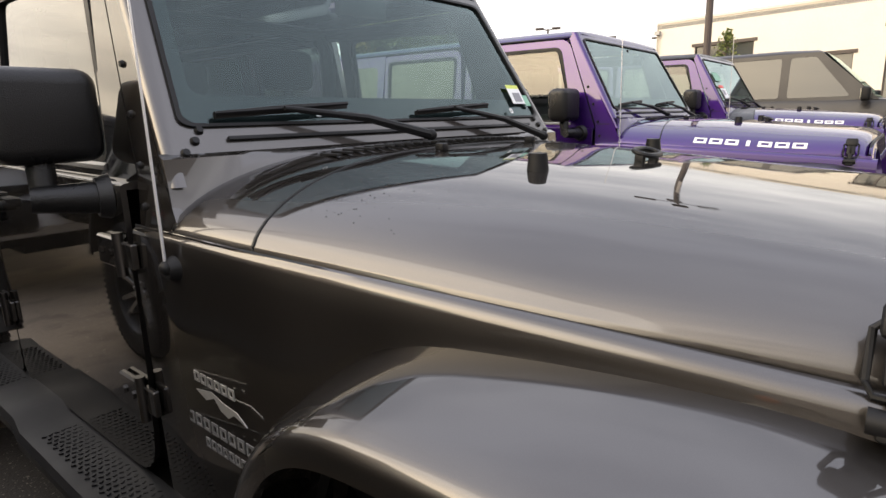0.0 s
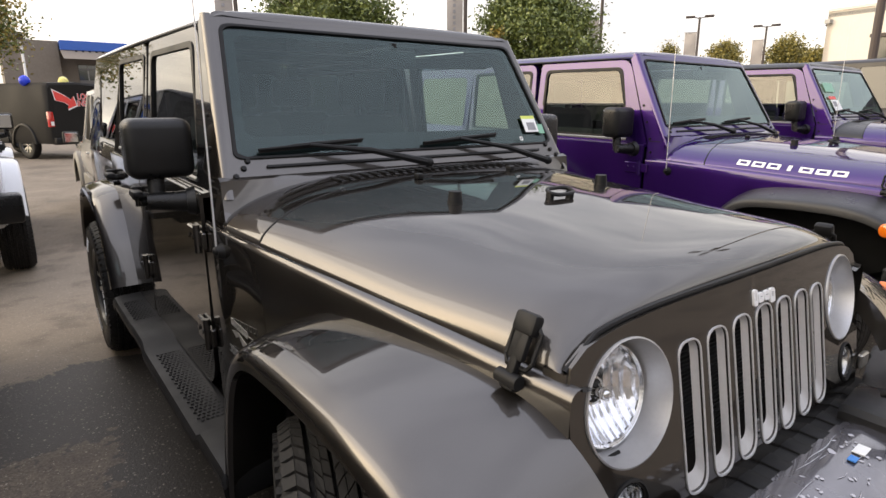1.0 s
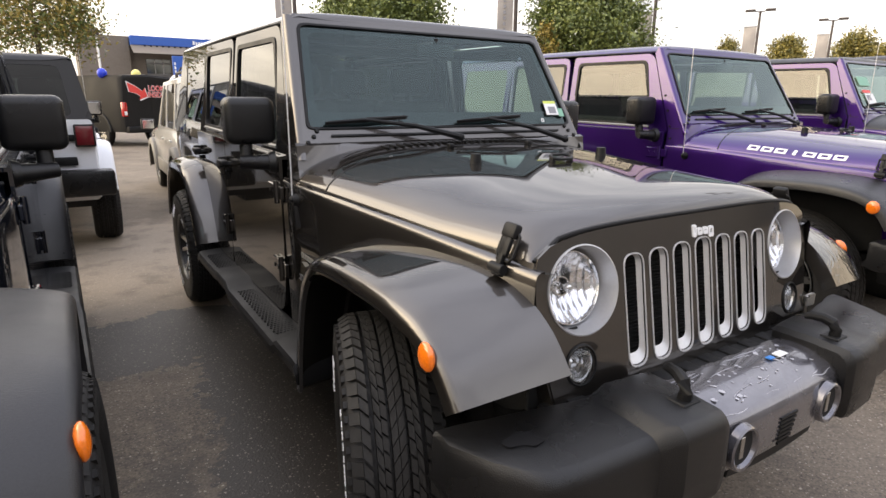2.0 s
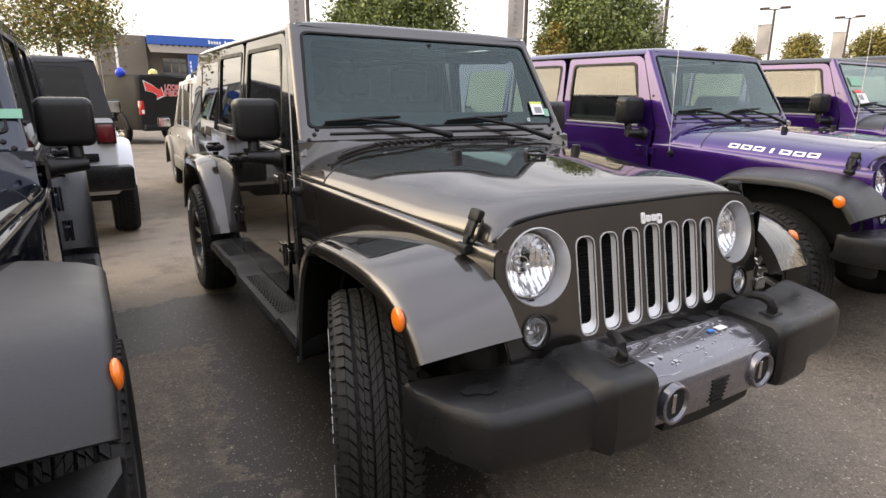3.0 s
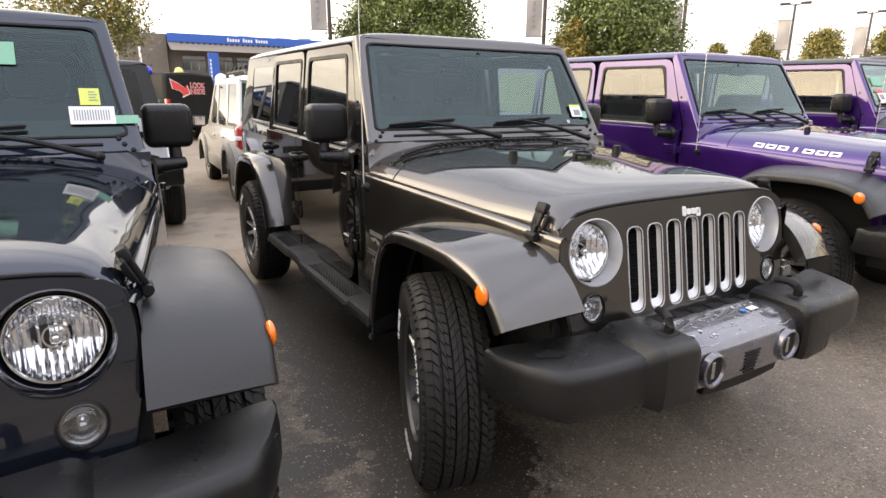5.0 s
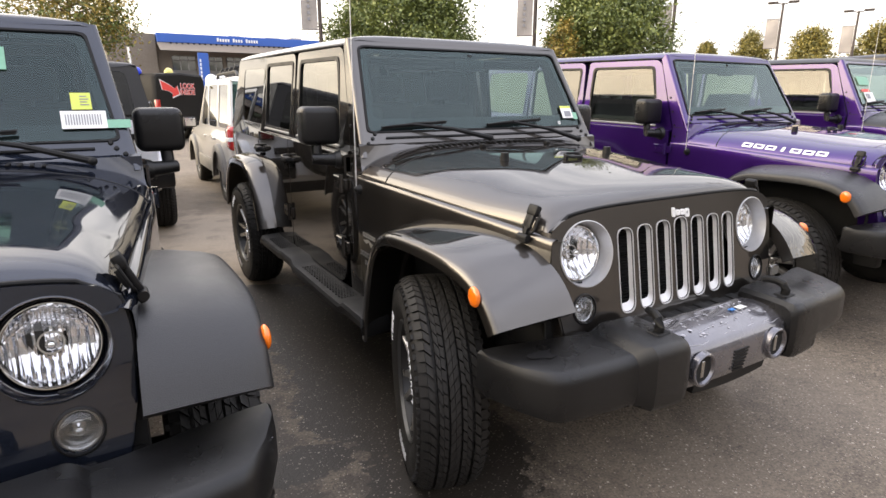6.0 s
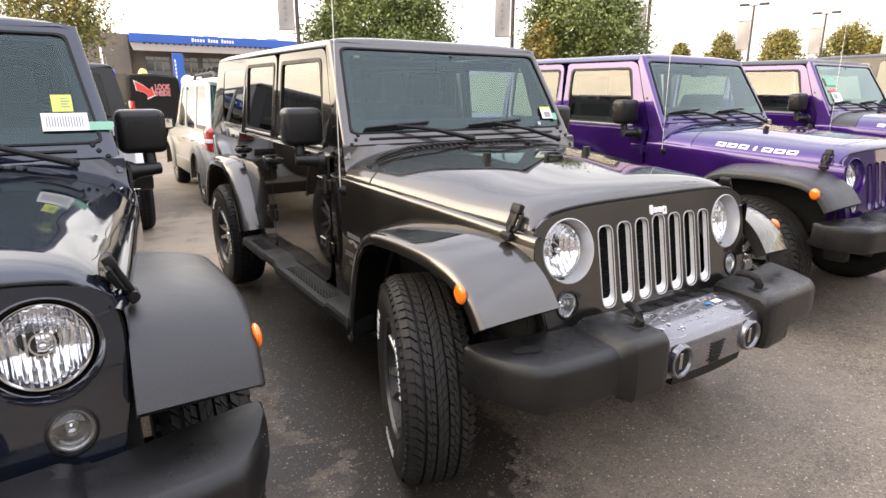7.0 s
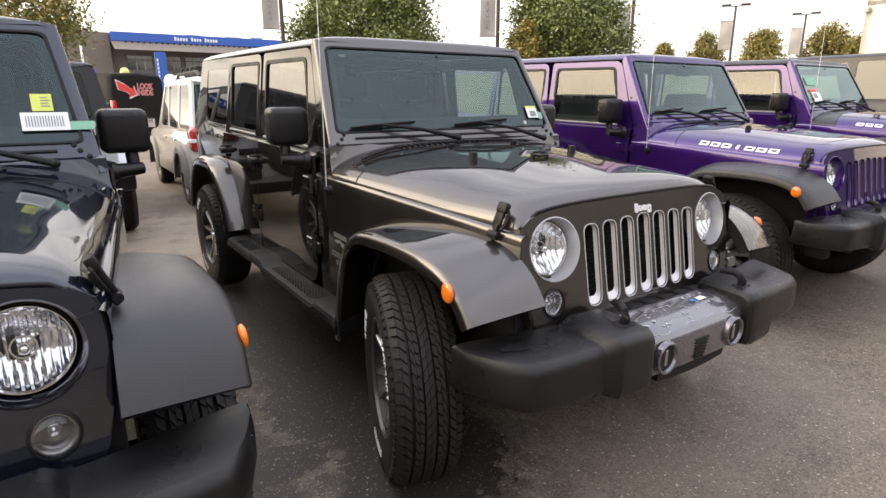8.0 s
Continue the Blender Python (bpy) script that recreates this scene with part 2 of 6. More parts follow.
LEAF = leaf_material("green_leaves", (0.125, 0.165, 0.048))
LEAFOLIVE = leaf_material("olive_leaves", (0.19, 0.175, 0.050))
LEAFYELLOW = leaf_material("yellowing_leaves", (0.24, 0.20, 0.05))


def asphalt_material():
    """Worn asphalt: pale stone specks, damp stains with ragged edges, painted shade by the main car, fine relief."""
    m = bpy.data.materials.new("worn_asphalt")
    m.use_nodes = True
    n, l = m.node_tree.nodes, m.node_tree.links
    b = n["Principled BSDF"]
    co = n.new("ShaderNodeTexCoord")

    def tex(kind, scale, detail=4.0):
        t = n.new(kind)
        t.inputs["Scale"].default_value = scale
        if kind == "ShaderNodeTexNoise":
            t.inputs["Detail"].default_value = detail
        l.new(co.outputs["Object"], t.inputs["Vector"])
        return t

    def ramp(src, lo, hi, a, c):
        r = n.new("ShaderNodeMapRange")
        for key, v in (("From Min", lo), ("From Max", hi), ("To Min", a), ("To Max", c)):
            r.inputs[key].default_value = v
        l.new(src, r.inputs["Value"])
        return r.outputs["Result"]

    def math2(op, a, c):
        q = n.new("ShaderNodeMath")
        q.operation = op
        l.new(a, q.inputs[0])
        if isinstance(c, float):
            q.inputs[1].default_value = c
        else:
            l.new(c, q.inputs[1])
        return q.outputs[0]

    def mixc(fac, a, c):
        q = n.new("ShaderNodeMix")
        q.data_type = "RGBA"
        l.new(fac, q.inputs["Factor"])
        for key, v in (("A", a), ("B", c)):
            if isinstance(v, tuple):
                q.inputs[key].default_value = (*v, 1)
            else:
                l.new(v, q.inputs[key])
        return q.outputs["Result"]

    grit = tex("ShaderNodeTexNoise", 95.0, 6.0)
    patch = tex("ShaderNodeTexNoise", 1.1, 9.0)
    stain = tex("ShaderNodeTexNoise", 2.3, 9.0)
    wobble = tex("ShaderNodeTexNoise", 90.0, 2.0)
    shift = n.new("ShaderNodeVectorMath")
    shift.operation = "MULTIPLY_ADD"
    shift.inputs[1].default_value = (0.012, 0.012, 0.012)
    l.new(wobble.outputs["Color"], shift.inputs[0])
    l.new(co.outputs["Object"], shift.inputs[2])

    def stones(scale, share_, size, strength):
        """Scattered chips of uneven outline: a share of the cells holds one."""
        v = n.new("ShaderNodeTexVoronoi")
        v.inputs["Scale"].default_value = scale
        l.new(shift.outputs["Vector"], v.inputs["Vector"])
        pick = n.new("ShaderNodeSeparateColor")
        l.new(v.outputs["Color"], pick.inputs["Color"])
        there = math2("MULTIPLY", ramp(pick.outputs["Red"], 1.0 - share_, 1.0 - share_ * 0.8, 0.0, 1.0), ramp(pick.outputs["Green"], 0.0, 1.0, 0.35 * strength, strength))
        return math2("MULTIPLY", ramp(v.outputs["Distance"], size, size * 1.35, 1.0, 0.0), there)

    coarse = tex("ShaderNodeTexNoise", 34.0, 8.0)
    coarse.inputs["Roughness"].default_value = 0.75
    grain = math2("ADD", math2("MULTIPLY", grit.outputs["Fac"], 0.5), math2("MULTIPLY", coarse.outputs["Fac"], 0.5))
    base = mixc(ramp(grain, 0.37, 0.63, 0.0, 1.0), (0.030, 0.0245, 0.019), (0.250, 0.204, 0.157))
    base = mixc(ramp(patch.outputs["Fac"], 0.35, 0.65, 0.0, 0.45), base, (0.235, 0.195, 0.152))
    speck = math2("MAXIMUM", stones(64.0, 0.08, 0.27, 1.0), stones(135.0, 0.10, 0.33, 0.9))
    base = mixc(stones(48.0, 0.07, 0.24, 0.7), base, (0.045, 0.040, 0.036))
    # spilt water drying between the cars, and shade painted in: soft-edged pools broken up by noise
    sep = n.new("ShaderNodeSeparateXYZ")
    l.new(co.outputs["Object"], sep.inputs[0])
    wet_and_shade = None
    # the two at x -0.72 also darken the colour for shade beside car and wheel
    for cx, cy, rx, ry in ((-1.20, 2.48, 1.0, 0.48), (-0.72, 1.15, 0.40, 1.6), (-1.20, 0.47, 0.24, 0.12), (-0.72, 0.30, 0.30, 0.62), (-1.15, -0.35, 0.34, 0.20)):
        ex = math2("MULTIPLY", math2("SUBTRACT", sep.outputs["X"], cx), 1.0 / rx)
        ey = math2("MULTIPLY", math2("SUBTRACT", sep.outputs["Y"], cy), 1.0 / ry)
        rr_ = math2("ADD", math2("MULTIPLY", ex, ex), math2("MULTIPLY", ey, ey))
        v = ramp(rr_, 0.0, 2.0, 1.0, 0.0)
        wet_and_shade = v if wet_and_shade is None else math2("MAXIMUM", wet_and_shade, v)
    frayed = tex("ShaderNodeTexNoise", 16.0, 8.0)
    broken = math2("ADD", wet_and_shade, ramp(stain.outputs["Fac"], 0.3, 0.7, -0.30, 0.30))
    # dry pale stretch behind the wet one, and older blotches all over
    ex = math2("MULTIPLY", math2("SUBTRACT", sep.outputs["X"], -1.3), 1.0 / 2.6)
    ey = math2("MULTIPLY", math2("SUBTRACT", sep.outputs["Y"], 4.6), 1.0 / 1.9)
    dry = ramp(math2("ADD", math2("MULTIPLY", ex, ex), math2("MULTIPLY", ey, ey)), 0.0, 2.0, 1.0, 0.0)
    dry = math2("ADD", dry, ramp(stain.outputs["Fac"], 0.3, 0.7, -0.22, 0.22))
    base = mixc(ramp(dry, 0.42, 0.62, 0.0, 0.46), base, (0.40, 0.33, 0.25))
    blotch = tex("ShaderNodeTexNoise", 3.4, 7.0)
    base = mixc(ramp(blotch.outputs["Fac"], 0.52, 0.68, 0.0, 0.42), base, (0.07, 0.058, 0.047))
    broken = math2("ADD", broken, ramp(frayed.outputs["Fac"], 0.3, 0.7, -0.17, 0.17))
    damp_shade = math2("MAXIMUM", ramp(broken, 0.47, 0.53, 0.0, 0.92), ramp(broken, 0.0, 0.45, 0.0, 0.10))
    # half-dried mottling round the front wheel
    ex = math2("MULTIPLY", math2("SUBTRACT", sep.outputs["X"], -0.95), 1.0 / 0.62)
    ey = math2("MULTIPLY", math2("SUBTRACT", sep.outputs["Y"], 0.25), 1.0 / 1.35)
    near = ramp(math2("ADD", math2("MULTIPLY", ex, ex), math2("MULTIPLY", ey, ey)), 0.3, 2.0, 1.0, 0.0)
    mottle = tex("ShaderNodeTexNoise", 6.5, 10.0)
    mottle.inputs["Roughness"].default_value = 0.68
    damp_shade = math2("MAXIMUM", damp_shade, math2("MULTIPLY", near, ramp(mottle.outputs["Fac"], 0.45, 0.56, 0.0, 0.70)))
    loose = ramp(patch.outputs["Fac"], 0.40, 0.34, 0.0, 0.30)
    damp_shade = math2("MAXIMUM", damp_shade, loose)
    base = mixc(damp_shade, base, (0.026, 0.022, 0.018))
    shown = math2("MULTIPLY", speck, ramp(patch.outputs["Fac"], 0.35, 0.6, 0.6, 1.0))
    shown = math2("MULTIPLY", shown, ramp(damp_shade, 0.0, 0.7, 1.0, 0.75))
    base = mixc(shown, base, (0.52, 0.46, 0.38))
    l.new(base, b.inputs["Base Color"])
    l.new(ramp(damp_shade, 0.0, 1.0, 0.86, 0.5), b.inputs["Roughness"])
    bp = n.new("ShaderNodeBump")
    bp.inputs["Strength"].default_value, bp.inputs["Distance"].default_value = 0.7, 0.004
    l.new(math2("ADD", grit.outputs["Fac"], speck), bp.inputs["Height"])
    l.new(bp.outputs["Normal"], b.inputs["Normal"])
    return m


ASPHALT = asphalt_material()


# ---- mesh helpers ----
def part(name, bm, mat, parent=None, label="", sharp=0.6):
    """Links a bmesh as one mesh object, under a thing where one is given."""
    bmesh.ops.recalc_face_normals(bm, faces=bm.faces)
    for f in bm.faces:
        f.smooth = True
    for e in bm.edges:
        e.smooth = len(e.link_faces) == 2 and e.calc_face_angle(0.0) < sharp
    me = bpy.data.meshes.new(name)
    bm.to_mesh(me)
    bm.free()
    me.materials.append(mat)
    ob = new(name, me)
    if parent is not None:
        ob.parent = parent
    if label:
        ob["label"] = label
    return ob


def share(name, src, parent, m, label=""):
    """Another object on the mesh of src."""
    ob = new(name, src.data)
    ob.parent = parent
    ob.matrix_basis = m
    if label:
        ob["label"] = label
    return ob


def box(bm, lo, hi, bevel=0.0, seg=2, m=None):
    lo, hi = Vector(lo), Vector(hi)
    c, s = (lo + hi) / 2, hi - lo
    mat = Matrix.Translation(c) @ Matrix.Diagonal((abs(s.x), abs(s.y), abs(s.z), 1))
    if m is not None:
        mat = m @ mat
    vs = bmesh.ops.create_cube(bm, size=1.0, matrix=mat)["verts"]
    if bevel:
        es = {e for v in vs for e in v.link_edges}
        bmesh.ops.bevel(bm, geom=list(es), offset=bevel, segments=seg, profile=0.5, affect="EDGES")
    return bm


def cyl(bm, a, b, r1, r2=None, seg=24, caps=True):
    a, b = Vector(a), Vector(b)
    d = b - a
    m = Matrix.Translation((a + b) / 2) @ d.to_track_quat("Z", "Y").to_matrix().to_4x4()
    bmesh.ops.create_cone(bm, cap_ends=caps, segments=seg, radius1=r1, radius2=r1 if r2 is None else r2, depth=d.length, matrix=m)
    return bm


def ball(bm, c, r, sx=1, sy=1, sz=1, u=16, v=10):
    bmesh.ops.create_uvsphere(bm, u_segments=u, v_segments=v, radius=r, matrix=Matrix.Translation(c) @ Matrix.Diagonal((sx, sy, sz, 1)))
    return bm


def loft(bm, rings, closed=False, caps=False):
    """Skin over rings of points; closed: each ring is a loop."""
    rows = [[bm.verts.new(p) for p in r] for r in rings]
    for a, b in zip(rows, rows[1:]):
        n = len(a)
        for i in range(n if closed else n - 1):
            j = (i + 1) % n
            if (a[i].co - a[j].co).length < 1e-6 or (b[i].co - b[j].co).length < 1e-6:
                vs = list(dict.fromkeys([a[i], a[j], b[j], b[i]]))
            else:
                vs = [a[i], a[j], b[j], b[i]]
            try:
                bm.faces.new(vs)
            except ValueError:
                pass
    if caps:
        for r in (rows[0], rows[-1]):
            try:
                bm.faces.new(r)
            except ValueError:
                pass
    return bm


def tube(bm, pts, r, seg=8):
    """A round bar along points."""
    pts = [Vector(p) for p in pts]
    rings = []
    for i, p in enumerate(pts):
        d = (pts[min(i + 1, len(pts) - 1)] - pts[max(i - 1, 0)]).normalized()
        up = Vector((0, 0, 1)) if abs(d.z) < 0.95 else Vector((1, 0, 0))
        s = d.cross(up).normalized()
        u = s.cross(d)
        rr = r[i] if isinstance(r, (list, tuple)) else r
        rings.append([p + rr * (math.cos(2 * math.pi * k / seg) * s + math.sin(2 * math.pi * k / seg) * u) for k in range(seg)])
    return loft(bm, rings, True, True)


def revolve(bm, profile, m=None, seg=48, closed=False):
    """Turns (axial, radius) points round the x axis."""
    m = m or Matrix()
    rings = []
    for k in range(seg + 1):
        a = 2 * math.pi * k / seg
        rings.append([m @ Vector((x, r * math.cos(a), r * math.sin(a))) for x, r in profile])
    t = bmesh.new()
    loft(t, rings, closed)
    bmesh.ops.remove_doubles(t, verts=t.verts, dist=1e-5)
    me = bpy.data.meshes.new("tmp")
    t.to_mesh(me)
    t.free()
    bm.from_mesh(me)
    bpy.data.meshes.remove(me)
    return bm


def rpoly(pts, rad, n=5):
    """A polygon with rounded corners; rad: one radius, or one a corner."""
    out, k = [], len(pts)
    for i, p in enumerate(pts):
        p = Vector(p).to_2d() if len(p) == 3 else Vector(p)
        a, b = Vector(pts[i - 1]), Vector(pts[(i + 1) % k])
        r = rad[i] if isinstance(rad, (list, tuple)) else rad
        if r <= 0:
            out.append((p.x, p.y))
            continue
        da, db = (a - p), (b - p)
        r = min(r, da.length * 0.49, db.length * 0.49)
        q0, q1 = p + da.normalized() * r, p + db.normalized() * r
        for s in range(n + 1):
            t = s / n
            q = q0 * (1 - t) ** 2 + p * 2 * t * (1 - t) + q1 * t * t
            out.append((q.x, q.y))
    return out


def circle(cx, cy, r, n=32, ry=None):
    return [(cx + r * math.cos(2 * math.pi * k / n), cy + (ry or r) * math.sin(2 * math.pi * k / n)) for k in range(n)]


def plate(bm, outline, holes, fmap, thick):
    """A panel with openings. fmap(u, v, d) gives the place of a point d metres behind the face."""
    t = bmesh.new()
    edges, loops = [], []
    for lp in (outline, *holes):
        vs = [t.verts.new((u, v, 0)) for u, v in lp]
        loops.append([(u, v) for u, v in lp])
        edges += [t.edges.new((vs[i], vs[(i + 1) % len(vs)])) for i in range(len(vs))]
    bmesh.ops.triangle_fill(t, use_beauty=True, use_dissolve=False, edges=edges)
    for d in (0.0, thick):
        vmap = {v: bm.verts.new(fmap(v.co.x, v.co.y, d)) for v in t.verts}
        for f in t.faces:
            bm.faces.new([vmap[v] for v in f.verts])
    t.free()
    for lp in loops:
        a = [bm.verts.new(fmap(u, v, 0.0)) for u, v in lp]
        b = [bm.verts.new(fmap(u, v, thick)) for u, v in lp]
        for i in range(len(lp)):
            j = (i + 1) % len(lp)
            bm.faces.new((a[i], a[j], b[j], b[i]))
    bmesh.ops.remove_doubles(bm, verts=bm.verts, dist=1e-5)
    return bm


def lerp(a, b, t):
    return a + (b - a) * t


def spline(keys, t):
    """Smooth value through (t, value) keys."""
    if t <= keys[0][0]:
        return keys[0][1]
    for (t0, v0), (t1, v1) in zip(keys, keys[1:]):
        if t <= t1:
            s = (t - t0) / (t1 - t0)
            return lerp(v0, v1, s)
    return keys[-1][1]


# ---- ground ----
def ground_z(x):
    """The yard lies level and climbs a little towards the showroom."""
    return spline([(1.0, 0.0), (10.0, 0.18)], x)


bm = bmesh.new()
rings = []
for x in (-3000.0, -400.0, -60.0, -12.0, -4.0, 0.0, 1.0, 2.0, 4.0, 7.0, 9.0, 10.0, 12.0, 60.0, 400.0, 3000.0):
    rings.append([(x, y, ground_z(x)) for y in (-3000.0, -400.0, -60.0, -12.0, -4.0, 0.0, 4.0, 12.0, 60.0, 400.0, 3000.0)])
loft(bm, rings)
ground = tagged(part("ground", bm, ASPHALT), "worn grey-brown asphalt car park with wet stains and painted shade", "ground", kind="structure")


# ---- wheels ----
TYRE_R, TYRE_W = 0.407, 0.255


def wheel_meshes():
    """One tyre, tread and rim, whose meshes all wheels share. The outer face looks to -x."""
    bm = bmesh.new()
    h = TYRE_W / 2
    prof = [(-0.085, 0.232), (-0.105, 0.240), (-0.118, 0.262), (-0.126, 0.30), (-0.127, 0.33), (-0.121, 0.356), (-0.111, 0.375),
            (-0.092, 0.387), (0.092, 0.387), (0.111, 0.375), (0.121, 0.356), (0.127, 0.33), (0.126, 0.30), (0.118, 0.262), (0.105, 0.240), (0.085, 0.232)]
    revolve(bm, prof, seg=72)
    tyre = part("tyre", bm, RUBBER)
    verts, faces = [], []

    def block(x0, x1, a0, a1, sk, r0=0.386, r1=TYRE_R):
        i = len(verts)
        for r, sh in ((r0, 0.0), (r1, 0.0010)):
            for x, a in ((x0 + sh, a0 + sh), (x1 - sh, a0 + sk + sh), (x1 - sh, a1 + sk - sh), (x0 + sh, a1 - sh)):
                x *= 0.90 if r0 > 0.38 else 1.0
                rr = r - (0.03 * abs(x) + 0.60 * max(0.0, abs(x) - 0.082) if r0 > 0.38 else 0.0) if r == r1 else r
                verts.append((x, rr * math.cos(a), rr * math.sin(a)))
        for f in ((4, 5, 6, 7), (0, 1, 5, 4), (1, 2, 6, 5), (2, 3, 7, 6), (3, 0, 4, 7)):
            faces.append([i + k for k in f])

    n = 66
    st = 2 * math.pi / n
    for k in range(n):
        a = k * st
        j = 0.05 * st * math.sin(k * 2.4)
        for s in (-1, 1):
            o = 0.0 if s < 0 else 0.45 * st
            # shoulder lug with a bent groove, two jagged ribs and a middle rib
            block(*sorted((s * 0.125, s * 0.096)), a + o, a + o + 0.78 * st + j, 0.10 * st)
            block(*sorted((s * 0.0965, s * 0.072)), a + o + 0.10 * st, a + o + 0.90 * st + j, 0.55 * st)
            block(*sorted((s * 0.061, s * 0.043)), a + o + 0.3 * st, a + o + 1.16 * st, 0.60 * st)
            block(*sorted((s * 0.0435, s * 0.026)), a + o + 0.62 * st, a + o + 1.48 * st, 0.30 * st)
        block(-0.019, 0.0, a + 0.45 * st, a + 1.37 * st, -0.55 * st)
        block(0.0, 0.019, a - 0.10 * st, a + 0.82 * st, -0.55 * st)
    for k in range(n):
        a = k * st
        block(-0.124, -0.112, a, a + 0.5 * st, 0.0, 0.352, 0.372)
        block(0.112, 0.124, a, a + 0.5 * st, 0.0, 0.352, 0.372)
    me = bpy.data.meshes.new("tread")
    me.from_pydata(verts, [], faces)
    me.materials.append(RUBBER)
    tread = new("tread", me)
    # raised white characters on the sidewall, as plain bars
    bm = bmesh.new()
    for start, count in ((0.35, 8), (2.55, 7), (4.55, 6)):
        for k in range(count):
            a = start + k * 0.088
            m = Matrix.Rotation(a, 4, "X") @ Matrix.Translation((-0.1265, 0, 0.300))
            hh = 0.014 + 0.002 * (k % 2)
            box(bm, (-0.0025, -0.009, -hh), (0.0025, -0.006, hh), m=m)
            if k % 3 != 1:
                box(bm, (-0.0025, 0.006, -hh), (0.0025, 0.009, hh), m=m)
            box(bm, (-0.0025, -0.006, hh - 0.004), (0.0025, 0.006, hh), m=m)
    letters = part("sidewall_lettering", bm, DECALWHITE)
    # alloy rim: dark barrel, bright lip, five split spokes
    bm = bmesh.new()
    revolve(bm, [(-0.098, 0.222), (-0.06, 0.208), (0.09, 0.205), (0.105, 0.232)], seg=48)
    cyl(bm, (-0.068, 0, 0), (-0.0, 0, 0), 0.070, 0.085, 32)
    rim = part("wheel", bm, DARKALLOY)
    bm = bmesh.new()
    revolve(bm, [(-0.100, 0.233), (-0.111, 0.236), (-0.113, 0.229), (-0.100, 0.221)], seg=64)
    lip = part("rim_lip", bm, LIPGREY)
    bm = bmesh.new()
    for s in (-1, 1):
        w = 0.016
        rings = []
        for r, off in [(0.050, 0.020), (0.12, 0.031), (0.212, 0.052)]:
            xo = lerp(-0.068, -0.094, (r - 0.055) / 0.15)
            y0, y1 = s * off - w, s * off + w
            rings.append([Vector(p) for p in ((xo, y0 + 0.004, r), (xo, y1 - 0.004, r), (xo + 0.008, y1, r), (xo + 0.05, y1, r), (xo + 0.05, y0, r), (xo + 0.008, y0, r))])
        loft(bm, rings, True, True)
    box(bm, (-0.072, -0.036, 0.045), (-0.02, 0.036, 0.085), 0.006, 1)
    spoke = part("spoke", bm, ALLOY)
    bm = bmesh.new()
    cyl(bm, (-0.084, 0, 0), (-0.062, 0, 0), 0.031, 0.036, 24)
    cap = part("hub_cap", bm, CHROME)
    bm = bmesh.new()
    for k in range(5):
        a = 2 * math.pi * (k + 0.5) / 5
        cyl(bm, (-0.080, 0.058 * math.cos(a), 0.058 * math.sin(a)), (-0.06, 0.058 * math.cos(a), 0.058 * math.sin(a)), 0.010, 0.010, 6)
    nuts = part("wheel_nuts", bm, CHROME)
    bm = bmesh.new()
    cyl(bm, (-0.02, 0, 0), (0.02, 0, 0), 0.165, 0.165, 40)
    disc = part("brake_disc", bm, DARK)
    protos = dict(tyre=tyre, tread=tread, lettering=letters, rim=rim, lip=lip, spoke=spoke, cap=cap, nuts=nuts, disc=disc)
    return protos


WHEEL = wheel_meshes()


def add_wheel(parent, x, y, z, turn=0.0, spin=0.0, lettering=True, scale=1.0, rim_label="silver five-spoke alloy wheel"):
    """A wheel whose outer face looks away from the vehicle's middle."""
    m = pose(x, y, z, spin, 0, turn + (180 if x > 0 else 0)) @ Matrix.Scale(scale, 4)
    w = share("wheel", WHEEL["rim"], parent, m, rim_label)
    share("tyre", WHEEL["tyre"], w, Matrix(), "black all-terrain tyre")
    share("tread", WHEEL["tread"], w, Matrix())
    share("hub_cap", WHEEL["cap"], w, Matrix())
    share("wheel_nuts", WHEEL["nuts"], w, Matrix())["kind"] = "stuff"
    share("rim_lip", WHEEL["lip"], w, Matrix())
    for k in range(5):
        share("spoke", WHEEL["spoke"], w, Matrix.Rotation(2 * math.pi * k / 5, 4, "X"))
    share("brake_disc", WHEEL["disc"], w, Matrix())
    if lettering:
        share("sidewall_lettering", WHEEL["lettering"], w, Matrix(), "white outlined characters")["kind"] = "stuff"
    return w


def sheet(bm, outline, fmap):
    """One pane of glass, its edge held in a seal."""
    return bm.faces.new([bm.verts.new(fmap(u, v, 0.0)) for u, v in outline])


def ring_plate(bm, outer, inner, fmap, d0, d1):
    """A flat band between two loops of equal count, from depth d0 to d1."""
    loops = [[fmap(u, v, d0) for u, v in outer], [fmap(u, v, d0) for u, v in inner], [fmap(u, v, d1) for u, v in inner], [fmap(u, v, d1) for u, v in outer]]
    return loft(bm, loops + [loops[0]], True)


# ---- boxy off-road vehicle ----
# The nose looks to -y; the axles stand at these places behind the origin.
AXLES = (0.19, 3.137)
HOOD_KEYS_W = [(-0.27, 0.578), (-0.1, 0.606), (0.70, 0.735), (0.92, 0.765)]     # half width at the shut line
HOOD_KEYS_E = [(-0.27, 1.014), (0.0, 1.030), (0.70, 1.064), (0.92, 1.075)]      # height of the shut line
HOOD_KEYS_C = [(-0.27, 1.122), (-0.1, 1.138), (0.3, 1.168), (0.70, 1.192), (0.92, 1.205)]  # height of the crown


def hood_z(x, y):
    w, e, c = spline(HOOD_KEYS_W, y), spline(HOOD_KEYS_E, y), spline(HOOD_KEYS_C, y)
    u = min(1.0, abs(x) / w)
    f = min(1.0, max(0.0, (y + 0.20) / 0.35))
    q, p = lerp(0.45, 0.60, f), lerp(4.2, 3.5, f)
    return e + (c - e) * (1 - u ** p) ** q - 0.010 * u * u


